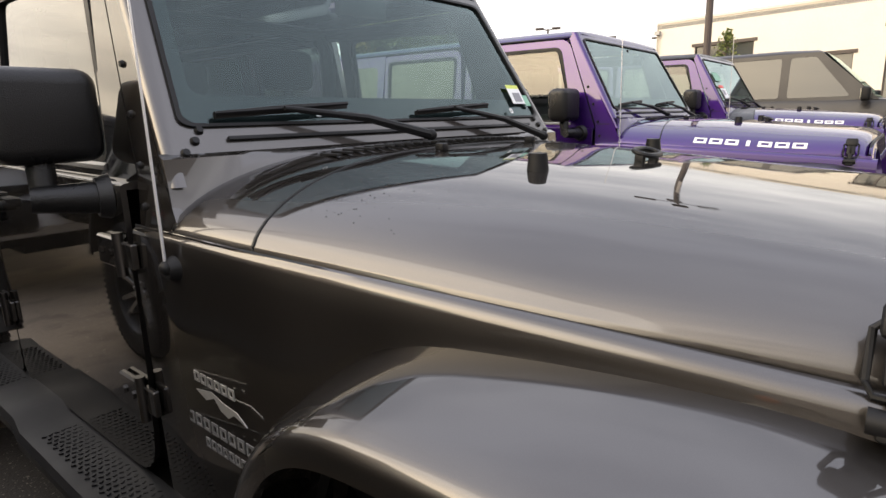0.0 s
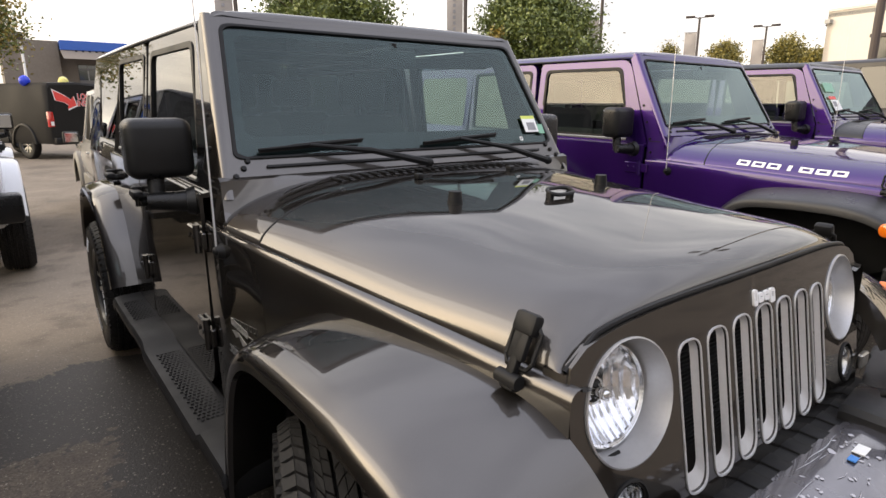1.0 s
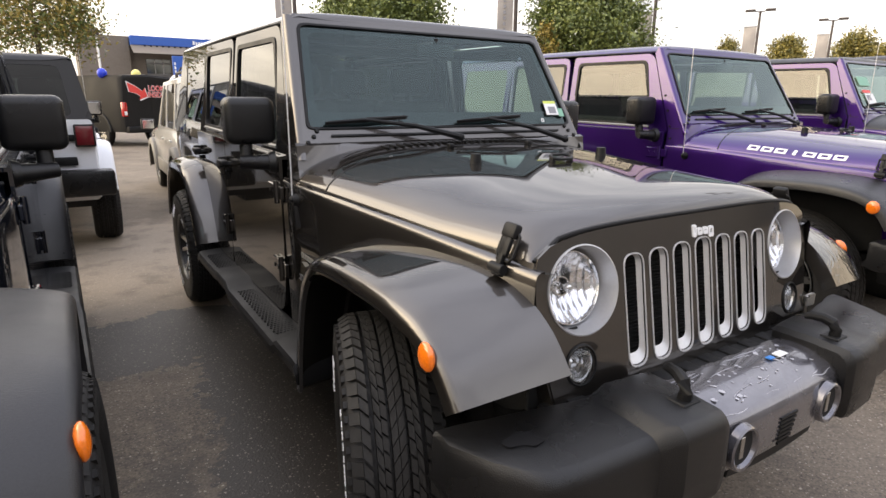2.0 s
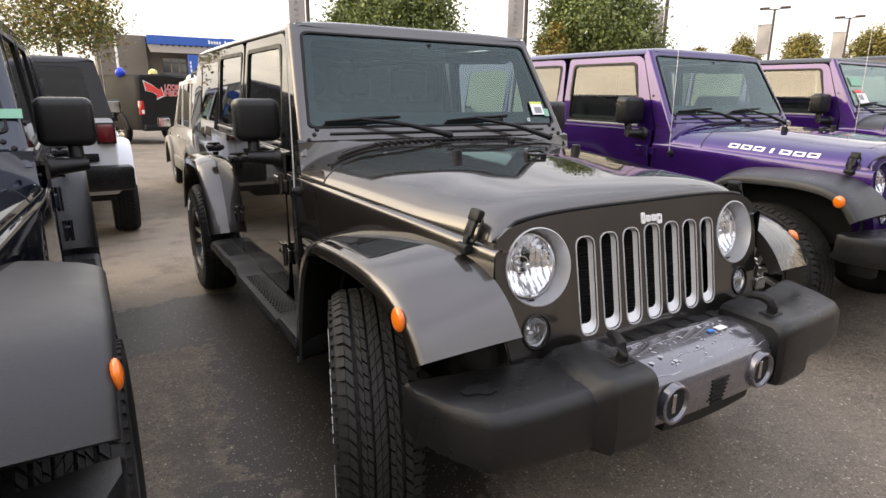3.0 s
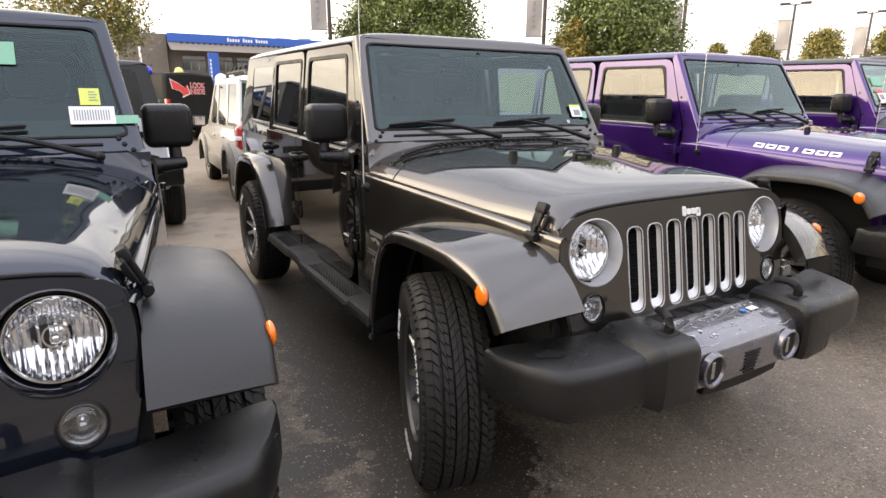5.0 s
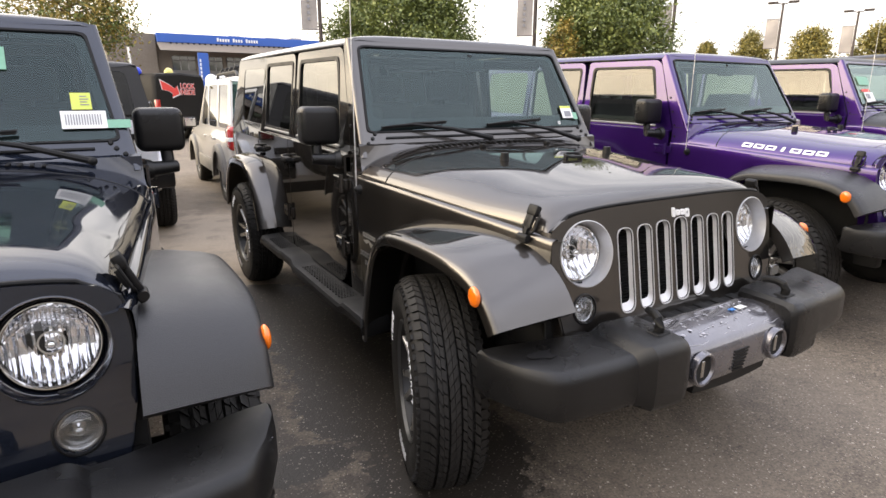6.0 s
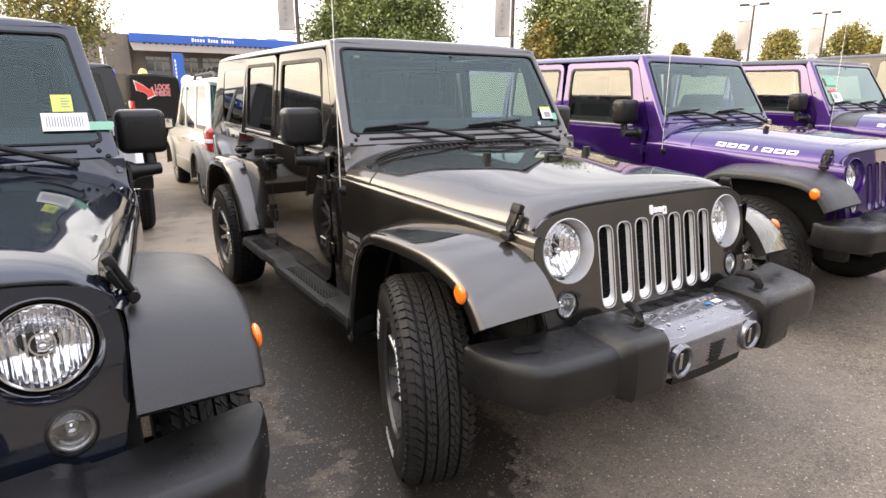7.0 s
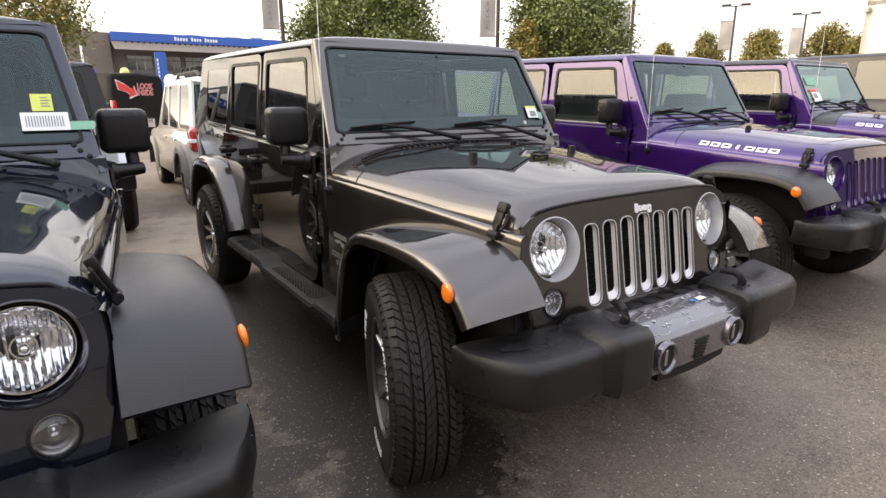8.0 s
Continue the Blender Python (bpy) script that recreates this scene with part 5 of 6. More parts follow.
        rings.append([(x, -0.39, 0.672), (x, -0.44, 0.680), (x, -0.50, 0.674), (x, yf + 0.03, 0.655), (x, yf + 0.01, 0.638), (x, yf, 0.61), (x, yf, 0.555), (x, yf + 0.006, 0.525), (x, yf + 0.03, 0.508)])
    loft(bm, rings)
    cen = part("bumper_centre", bm, FILM if chrome_centre else PLASTIC, bump, "silver cover wrapped in scuffed clear film" if chrome_centre else "", sharp=0.9)
    bm = bmesh.new()
    loft(bm, [[(x, -0.565, 0.512), (x, -0.560, 0.486 - 0.012 * (1 - (x / 0.2) ** 2)), (x, -0.50, 0.486), (x, -0.50, 0.512)] for x in [-0.2 + 0.04 * k for k in range(11)]], True, True)
    part("lower_lip", bm, TRIM, bump)
    bm = bmesh.new()
    box(bm, (-0.60, -0.42, 0.60), (0.60, -0.30, 0.668), 0.008)
    for k in range(11):
        x = -0.53 + k * 0.098
        box(bm, (x, -0.425, 0.664), (x + 0.052, -0.33, 0.673), 0.004, 2)
    part("bumper_step", bm, TRIM, bump)
    for s in (-1, 1):
        bm = bmesh.new()
        rot = Matrix.Translation((s * 0.205, -0.586, 0.583)) @ Matrix.Rotation(radians(90), 4, "Z")
        revolve(bm, [(0.004, 0.057), (-0.013, 0.055), (-0.017, 0.051), (-0.015, 0.046), (-0.005, 0.041)], rot, 32)
        fg = part("fog_lamp", bm, FILM if chrome_centre else TRIM, bump, "round fog lamp in ring")
        bm = bmesh.new()
        revolve(bm, [(-0.0062, 0.043), (-0.0050, 0.02), (-0.0045, 0.001)], rot, 28)
        part("lens", bm, DARK, fg)
        bm = bmesh.new()
        box(bm, (s * 0.205 - 0.009, -0.5935, 0.556), (s * 0.205 + 0.006, -0.5905, 0.610), 0.001, 1)
        part("bulb_shield", bm, ALLOY if chrome_centre else TRIM, fg)
        bm = bmesh.new()
        x = s * 0.352
        tube(bm, [(x, -0.520, 0.690), (x, -0.524, 0.728), (x - 0.004 * s, -0.514, 0.748), (x - 0.012 * s, -0.490, 0.757), (x - 0.022 * s, -0.462, 0.756), (x - 0.028 * s, -0.446, 0.750)], [0.016, 0.016, 0.0155, 0.014, 0.012, 0.008], 10)
        box(bm, (x - 0.03, -0.545, 0.704), (x + 0.03, -0.495, 0.7135), 0.003, 1)
        part("tow_hook", bm, TRIM, bump, "black tow hook")
    if chrome_centre:
        for k in range(7):
            bm = bmesh.new()
            box(bm, (-0.035, -0.592, 0.600 - k * 0.011), (0.045 - k * 0.004, -0.5865, 0.606 - k * 0.011))
            part("vent_slot", bm, TRIM, cen)
        bm = bmesh.new()
        rnd = random.Random(4)
        zf = lambda y: spline([(-0.575, 0.640), (-0.55, 0.659), (-0.50, 0.675), (-0.44, 0.681), (-0.39, 0.673)], y)
        for k in range(52):
            x, y = rnd.uniform(-0.25, 0.24), rnd.uniform(-0.545, -0.41)
            w, l2 = rnd.uniform(0.002, 0.007), rnd.uniform(0.002, 0.006)
            if k < 4:
                w, l2 = 0.011, 0.008
            ragged = [(q[0] * rnd.uniform(0.6, 1.2), q[1] * rnd.uniform(0.6, 1.2)) for q in circle(0, 0, 1, 9)]
            plate(bm, ragged, [], lambda u, v, d: pose(x, y, zf(y) + 0.0006 - d, 0, 0, k * 47 % 180) @ Vector((u * w, v * l2, 0)), 0.0005)
        # creases in the film
        for k in range(9):
            x, y = rnd.uniform(-0.26, 0.18), rnd.choice((rnd.uniform(-0.556, -0.530), rnd.uniform(-0.54, -0.42), rnd.uniform(-0.44, -0.41)))
            ln, tilt, sag = rnd.uniform(0.03, 0.12), rnd.uniform(-0.15, 0.15), rnd.uniform(-0.004, 0.004)
            pts = []
            for i in range(7):
                f = i / 6
                yy = min(-0.405, max(-0.565, y + tilt * ln * (f - 0.5) + sag * math.sin(f * 3.1)))
                pts.append((x + ln * f, yy, zf(yy) + 0.0004))
            tube(bm, pts, [0.0002, 0.0006, 0.0009, 0.0007, 0.0010, 0.0005, 0.0002], 5)
        for x0, x1, y, wv in ((-0.27, -0.10, -0.560, 0.003), (-0.06, 0.12, -0.556, 0.004), (0.15, 0.27, -0.562, 0.003), (-0.26, -0.14, -0.415, 0.002), (0.02, 0.2, -0.412, 0.003)):
            pts = [(lerp(x0, x1, i / 14), y + wv * math.sin(i * 0.6), zf(y + wv * math.sin(i * 0.6))) for i in range(15)]
            tube(bm, pts, [0.0002 + 0.0011 * math.sin(math.pi * i / 14) for i in range(15)], 5)
        part("scuffed_film", bm, FLAKE, cen, "white scuffs and creases")["kind"] = "stuff"
        bm = bmesh.new()
        box(bm, (0.10, -0.478, 0.680), (0.125, -0.462, 0.6825))
        part("film_label", bm, GREENBLUE, cen, "small blue label")
        bm = bmesh.new()
        box(bm, (0.128, -0.482, 0.680), (0.172, -0.458, 0.6823), m=pose(0.006, -0.002, 0, 0, 0, 1))
        part("film_label", bm, PAPER, cen, "small white label")

    # writing on the body, as plain shapes
    if decal:
        for s in (-1, 1):
            def dmap(u, v, d):
                x = 0.0 + spline(HOOD_KEYS_W, u)
                f = lerp(0.999, 0.93, v)
                xx = x * f
                return Vector((s * xx, u, hood_z(xx, u) + 0.004 - d))
            n = 7
            for k in range(n):
                a = lerp(0.545, 0.02, (k + 0.09) / n)
                b = lerp(0.545, 0.02, (k + 0.91) / n)
                bm = bmesh.new()
                if k == 3:
                    a, b = lerp(a, b, 0.36), lerp(a, b, 0.64)
                    plate(bm, [(a, 0.20), (a, 0.5), (a, 0.80), (b, 0.80), (b, 0.5), (b, 0.20)], [], dmap, 0.002)
                    part("hood_decal", bm, DECALWHITE, hood, "white block decal")
                    continue
                t = (b - a) * 0.22
                plate(bm, rpoly([(a, 0.20), (a, 0.80), (b, 0.80), (b, 0.20)], [abs(b - a) * 0.2] * 4, 3), [[(a + t, 0.34), (a + t, 0.66), (b - t, 0.66), (b - t, 0.34)]], dmap, 0.002)
                part("hood_decal", bm, DECALWHITE, hood, "white block decal")
    if badges:
        bm = bmesh.new()
        bar_lettering(bm, lambda u, v, d: Vector((-0.7755 + d, u, v)), 0.890, 0.745, 0.784, 0.802, 6)
        plate(bm, [(0.885, 0.768), (0.85, 0.757), (0.82, 0.768), (0.80, 0.752), (0.775, 0.746), (0.755, 0.757), (0.715, 0.748), (0.745, 0.764), (0.79, 0.768), (0.83, 0.777)], [], lambda u, v, d: Vector((-0.7755 + d, u, v)), 0.002)
        part("side_badge", bm, DECALSILVER, car, "silver badge with plain marks")["kind"] = "stuff"
        bm = bmesh.new()
        bar_lettering(bm, lambda u, v, d: Vector((-0.7755 + d, u, v)), 0.935, 0.700, 0.697, 0.719, 8)
        bar_lettering(bm, lambda u, v, d: Vector((-0.7755 + d, u, v)), 0.875, 0.690, 0.665, 0.683, 9)
        part("side_badge", bm, DECALGREY, car, "dark grey badge with plain marks")["kind"] = "stuff"

    # stickers behind the screen
    def sticker(name, mat, u0, u1, v0, v1, off, lab):
        bm = bmesh.new()
        plate(bm, [(u0, v0), (u1, v0), (u1, v1), (u0, v1)], [], screen_map(off), 0.001)
        return part(name, bm, mat, wsf, lab)
    if stickers == "main":
        sticker("label", PAPER, 0.555, 0.635, 0.20, 0.305, 0.010, "white printed label")
        sticker("label_head", YELLOW, 0.555, 0.635, 0.305, 0.33, 0.010, "yellow label edge")
        sticker("label_print", INKGREY, 0.575, 0.622, 0.215, 0.275, 0.0115, "")
        sticker("tape", GREENTAPE, 0.635, 0.668, 0.185, 0.26, 0.010, "green tape")
        for u in (-0.355, 0.505):
            bm = bmesh.new()
            plate(bm, rpoly([(u, 0.135), (u + 0.016, 0.135), (u + 0.016, 0.165), (u, 0.165)], 0.004, 2), [[(u + 0.004, 0.141), (u + 0.012, 0.141), (u + 0.012, 0.159), (u + 0.004, 0.159)]], screen_map(0.012), 0.001)
            part("screen_mark", bm, PAPER, wsf)
    elif stickers == "dark":
        sticker("label", PAPER, 0.505, 0.655, 0.20, 0.325, 0.010, "white printed label")
        for k in range(14):
            sticker("label_print", INKGREY, 0.519 + k * 0.0088, 0.5225 + k * 0.0088, 0.225, 0.30, 0.0115, "")
        sticker("label", YELLOW, 0.545, 0.612, 0.335, 0.455, 0.010, "yellow-green label")
        for k in range(4):
            sticker("label_print", INKGREY, 0.575, 0.604 - 0.006 * (k % 2), 0.365 + k * 0.02, 0.372 + k * 0.02, 0.0115, "")
        sticker("tape", GREENTAPE, 0.655, 0.735, 0.20, 0.26, 0.010, "green tape")
        sticker("label", GREENTAPE, 0.05, 0.36, 0.62, 0.78, 0.006, "pale green paper strip")

    elif stickers == "papers":
        sticker("label", PAPER, -0.56, -0.38, 0.17, 0.36, 0.008, "white printed sheet")
        sticker("label_print", INKGREY, -0.54, -0.46, 0.24, 0.33, 0.0095, "")
        sticker("label_edge", REDGRAPHIC, -0.58, -0.42, 0.37, 0.42, 0.008, "red strip")
        sticker("label", GREENTAPE, -0.58, -0.36, 0.50, 0.66, 0.008, "pale green sheet")

    # bright bracket behind the bumper, a damp patch on the bumper's end
    for s in ((1,) if stickers == "main" else ()):
        bm = bmesh.new()
        box(bm, (s * 0.585, -0.300, 0.715), (s * 0.640, -0.285, 0.755), 0.004, 1)
        tube(bm, [(s * 0.60, -0.29, 0.72), (s * 0.63, -0.28, 0.69), (s * 0.66, -0.24, 0.68)], 0.006, 6)
        part("wing_bracket", bm, ALLOY, car, "small bare metal bracket")
    if stickers == "main":
        bm = bmesh.new()
        plate(bm, rpoly([(-0.79, -0.405), (-0.74, -0.392), (-0.70, -0.405), (-0.715, -0.425), (-0.70, -0.445), (-0.735, -0.452), (-0.75, -0.435), (-0.785, -0.428)], 0.008, 3), [], lambda u, v, d: Vector((u, v, 0.6850 - d)), 0.0015)
        part("wet_patch", bm, FRIT, bump, "dark patch of water")
    # water standing in beads
    if stickers in ("main", "dark"):
        rnd = random.Random(9)
        bm = bmesh.new()
        spots = []
        if stickers == "main":
            for k in range(300):
                x, y = rnd.uniform(-0.66, 0.30), rnd.triangular(0.36, 0.74, 0.68)
                if abs(x) < spline(HOOD_KEYS_W, y) * 0.93:
                    spots.append((x, y, hood_z(x, y)))
        for k in range(260 if stickers == "dark" else 0):
            x = rnd.uniform(0.30, 0.86)
            y = rnd.uniform(-0.53, -0.35)
            if y > spline([(0.3, -0.58), (0.55, -0.53), (0.8, -0.46), (0.88, -0.40)], abs(x)):
                spots.append((x, y, spline([(0.29, 0.712), (0.455, 0.712), (0.49, 0.684), (0.55, 0.683), (0.80, 0.682), (0.9, 0.678)], abs(x))))
        for x, y, z in spots:
            r = rnd.uniform(0.0006, 0.0014) * (1.5 if stickers == "dark" else 1.0)
            top_ = bm.verts.new((x, y, z + r * 0.9))
            ring = [bm.verts.new((x + r * 1.3 * math.cos(q), y + r * 1.3 * math.sin(q), z - 0.0004)) for q in [math.pi * i / 3 for i in range(6)]]
            for i in range(6):
                bm.faces.new((ring[i], ring[(i + 1) % 6], top_))
        part("water_beads", bm, BEADS, hood, "small drops of water")["kind"] = "stuff"

    # wheels
    off = 0.787
    for s in (-1, 1):
        add_wheel(car, s * off, AXLES[0], TYRE_R * wide_tyres, steer, 20, stickers == "main", wide_tyres)
        add_wheel(car, s * off, AXLES[1], TYRE_R * wide_tyres, 0, 50, stickers == "main", wide_tyres)

    # the body stands with a slight rake; sills, steps and rear flares stay level
    for ob in car.children_recursive:
        if ob in level or ob.name.startswith("wheel") and ob.name[5:6] in ("", ".") or ob.parent.name.startswith("wheel") and ob.parent is not car:
            continue
        shift = (0.034, 0.022) if bump in (ob, ob.parent, ob.parent.parent) else (0.0, 0.0)
        for v in ob.data.vertices:
            v.co.y += shift[0]
            v.co.z += shift[1]
            v.co.z += (0.033 + 0.02 * v.co.y) * min(1.0, max(0.0, (v.co.z - 0.45) / 0.35))
    return car


main_car = offroader("dark grey four-door off-road car with hard top", pose(0, 0, 0), GREY, GREY, GREY, "parked off-road cars", stickers="main", steer=-19, chrome_centre=True, badges=True)
dark_car = offroader("blue-black off-road car with matt grey flares", pose(-2.395, 0.0, 0, 0, 0, 1.2), NAVY, FLARE, NAVY, "parked off-road cars", stickers="dark", steer=-3, silver_slots=False)
purple_car = offroader("glossy purple off-road car with black flares", pose(2.69, 0.25, ground_z(2.69)), PURPLE, FLARE, PURPLE, "parked purple off-road cars", decal=True, steer=-3, silver_slots=False, board=False)
purple_car_b = offroader("glossy purple off-road car with black hard top", pose(5.46, 0.34, ground_z(5.46)), PURPLE, FLARE, FLARE, "parked purple off-road cars", decal=True, stickers="papers", steer=-3, silver_slots=False, board=False, wide_tyres=1.02)
white_car = offroader("white off-road car with black hard top seen from behind", pose(-2.06, 8.95, 0, 0, 0, 180), WHITE, WHITE, FLARE, "parked off-road cars", rear_detail=True, silver_slots=False, board=False, wide_tyres=1.02)


# ---- other vehicles ----
def suv(label, m, body, lower, width=1.80, height=1.78, wheelbase=2.65, rack=False, waist=0.58, group="cars in the rows behind"):
    """A plain five-door estate-bodied car; front axle's middle is the origin, the nose looks to -y."""
    car = tagged(new("suv"), label, "car", group)
    car.matrix_world = m
    hw = width / 2
    wb = wheelbase
    belt, hood_h, sill = height * waist, height * (waist - 0.02), 0.36
    bm = bmesh.new()
    rings = []
    for y, zt, f in ((-0.80, 0.74, 0.86), (-0.76, hood_h - 0.16, 0.93), (-0.60, hood_h - 0.05, 0.98), (-0.3, hood_h - 0.01, 1.0), (0.55, belt, 1.0), (1.4, belt + 0.02, 1.0),
                     (wb, belt + 0.03, 1.0), (wb + 0.62, belt + 0.02, 0.99), (wb + 0.76, belt - 0.02, 0.95), (wb + 0.80, belt - 0.08, 0.92)):
        w = hw * f
        rings.append([(-w * 0.94, y, sill), (-w, y, sill + 0.10), (-w, y, zt - 0.22), (-w * 0.985, y, zt - 0.05), (-w * 0.94, y, zt), (-w * 0.5, y, zt + 0.015), (0, y, zt + 0.02),
                      (w * 0.5, y, zt + 0.015), (w * 0.94, y, zt), (w * 0.985, y, zt - 0.05), (w, y, zt - 0.22), (w, y, sill + 0.10), (w * 0.94, y, sill)])
    loft(bm, rings, True, True)
    part("body", bm, body, car, sharp=0.7)
    sx = lambda z: lerp(hw * 0.955, hw * 0.86, max(0.0, (z - belt) / (height - belt)))
    bm = bmesh.new()
    rings = []
    for y, dz in ((1.05, -0.05), (1.12, 0.0), (1.5, 0.03), (wb, 0.035), (wb + 0.45, 0.02), (wb + 0.58, -0.02), (wb + 0.61, -0.08)):
        w = hw * 0.86
        rings.append([(-w, y, height - 0.07), (-w * 0.98, y, height - 0.05 + dz * 0.3), (-w * 0.88, y, height - 0.025 + dz * 0.7), (0, y, height - 0.02 + dz), (w * 0.88, y, height - 0.025 + dz * 0.7), (w * 0.98, y, height - 0.05 + dz * 0.3), (w, y, height - 0.07)])
    loft(bm, rings)
    part("roof", bm, body, car, sharp=0.9)
    z0, z1 = belt - 0.01, height - 0.055
    for s in (-1, 1):
        mp = lambda u, v, d: Vector((s * (sx(v) - d), u, v))
        out = [(0.42, z0), (wb + 0.74, z0), (wb + 0.58, z1), (1.08, z1)]
        wins = [[(0.72, z0 + 0.05), (1.42, z0 + 0.05), (1.42, z1 - 0.05), (1.14, z1 - 0.05)], [(1.52, z0 + 0.05), (2.28, z0 + 0.05), (2.28, z1 - 0.05), (1.52, z1 - 0.05)],
                [(2.40, z0 + 0.06), (wb + 0.52, z0 + 0.06), (wb + 0.42, z1 - 0.06), (2.40, z1 - 0.06)]]
        wins = [rpoly(w, 0.04, 3) for w in wins]
        bm = bmesh.new()
        plate(bm, out, wins, mp, 0.03)
        fr_ = part("window_frame", bm, body, car)
        for w in wins:
            bm = bmesh.new()
            plate(bm, w, [], lambda u, v, d: mp(u, v, d + 0.008), 0.004)
            part("side_window", bm, TINTED, fr_, "dark tinted glass")
        for y in (0.0, wb):
            bm = bmesh.new()
            pts = [(y + 0.50 * math.cos(a), 0.34 + 0.50 * math.sin(a)) for a in [math.pi * k / 14 for k in range(15)]]
            arch(bm, pts, hw - 0.03, hw + 0.065, s, 0.10)
            part("wheel_arch", bm, lower, car)
            add_wheel(car, s * (hw - 0.12), y, TYRE_R * 0.88, 0, 0, False, 0.88)
        bm = bmesh.new()
        box(bm, (s * (hw - 0.02), 0.5, 0.36), (s * (hw + 0.02), wb - 0.46, 0.56), 0.015)
        part("side_cladding", bm, lower, car)
        bm = bmesh.new()
        box(bm, (min(s * (hw + 0.005), s * (hw + 0.21)), 0.50, belt - 0.03), (max(s * (hw + 0.005), s * (hw + 0.21)), 0.60, belt + 0.14), 0.03, 3)
        mirror = part("door_mirror", bm, TRIM, car)
        bm = bmesh.new()
        box(bm, (min(s * (hw + 0.03), s * (hw + 0.19)), 0.597, belt - 0.01), (max(s * (hw + 0.03), s * (hw + 0.19)), 0.603, belt + 0.12), 0.002, 1)
        part("mirror_glass", bm, CHROME, mirror)
        for y in (1.36, 2.2):
            bm = bmesh.new()
            box(bm, (s * (hw - 0.01), y - 0.08, belt - 0.14), (s * (hw + 0.025), y + 0.08, belt - 0.11), 0.008)
            part("door_handle", bm, body, car)
        bm = bmesh.new()
        box(bm, (s * (hw * 0.78), wb + 0.56, belt - 0.22), (s * (hw * 1.008), wb + 0.83, belt + 0.09), 0.06, 4)
        lamp_ = part("tail_lamp", bm, RED, car, "tall red tail lamp")
        bm = bmesh.new()
        box(bm, (s * (hw * 0.80), wb + 0.62, belt - 0.10), (s * (hw * 1.012), wb + 0.834, belt - 0.05), 0.006, 1)
        part("reversing_lens", bm, PAPER, lamp_)
        bm = bmesh.new()
        box(bm, (s * hw * 0.55, -0.80, 0.66), (s * hw * 0.90, -0.70, 0.80), 0.02)
        part("headlamp", bm, REFLECTOR, car)
    bm = bmesh.new()
    plate(bm, rpoly([(-hw * 0.86, 0.06), (hw * 0.86, 0.06), (hw * 0.72, 0.96), (-hw * 0.72, 0.96)], 0.05, 4), [], lambda u, v, d: Vector((u, lerp(0.42, 1.06, v) + d, lerp(z0, z1 + 0.02, v))), 0.006)
    part("windscreen", bm, SCREEN, car)
    bm = bmesh.new()
    plate(bm, rpoly([(-hw * 0.80, 0.02), (hw * 0.80, 0.02), (hw * 0.72, 0.95), (-hw * 0.72, 0.95)], 0.05, 4), [], lambda u, v, d: Vector((u, lerp(wb + 0.79, wb + 0.62, v) - d, lerp(z0, z1, v))), 0.01)
    part("rear_window", bm, SHOPGLASS, car, "dark tinted glass")
    bm = bmesh.new()
    box(bm, (-hw * 0.93, wb + 0.70, 0.38), (hw * 0.93, wb + 0.90, 0.62), 0.04, 3)
    part("rear_bumper", bm, lower, car)
    bm = bmesh.new()
    box(bm, (-hw * 0.93, -0.92, 0.36), (hw * 0.93, -0.70, 0.62), 0.05, 3)
    part("front_bumper", bm, lower, car)
    bm = bmesh.new()
    box(bm, (-hw * 0.5, -0.83, 0.64), (hw * 0.5, -0.74, 0.84), 0.02)
    part("grille", bm, TRIM, car)
    bm = bmesh.new()
    box(bm, (-hw * 0.8, 0.5, 0.40), (hw * 0.8, wb + 0.4, belt - 0.05))
    part("interior", bm, FABRIC, car)
    if rack:
        for s in (-1, 1):
            bm = bmesh.new()
            tube(bm, [(s * hw * 0.70, 1.35, height - 0.01), (s * hw * 0.70, 1.45, height + 0.06), (s * hw * 0.70, wb + 0.2, height + 0.06), (s * hw * 0.70, wb + 0.35, height - 0.01)], 0.022, 8)
            part("roof_rail", bm, TRIM, car)
        for y in (1.6, 1.95, 2.3, 2.65):
            bm = bmesh.new()
            tube(bm, [(-hw * 0.70, y, height + 0.05), (-hw * 0.66, y, height + 0.13), (hw * 0.66, y, height + 0.13), (hw * 0.70, y, height + 0.05)], 0.018, 8)
            part("rack_bar", bm, TRIM, car)
    return car


suv("silver estate car with grey cladding and a roof rack", pose(0.575, 9.72, 0, 0, 0, 179.4), SILVER, CLADDING, 1.82, 1.76, 2.65, True)
suv("dark grey estate car with tinted windows", pose(8.66, -0.15, ground_z(8.66)), DARKGREY, TRIM, 1.96, 1.92, 2.9, waist=0.655)


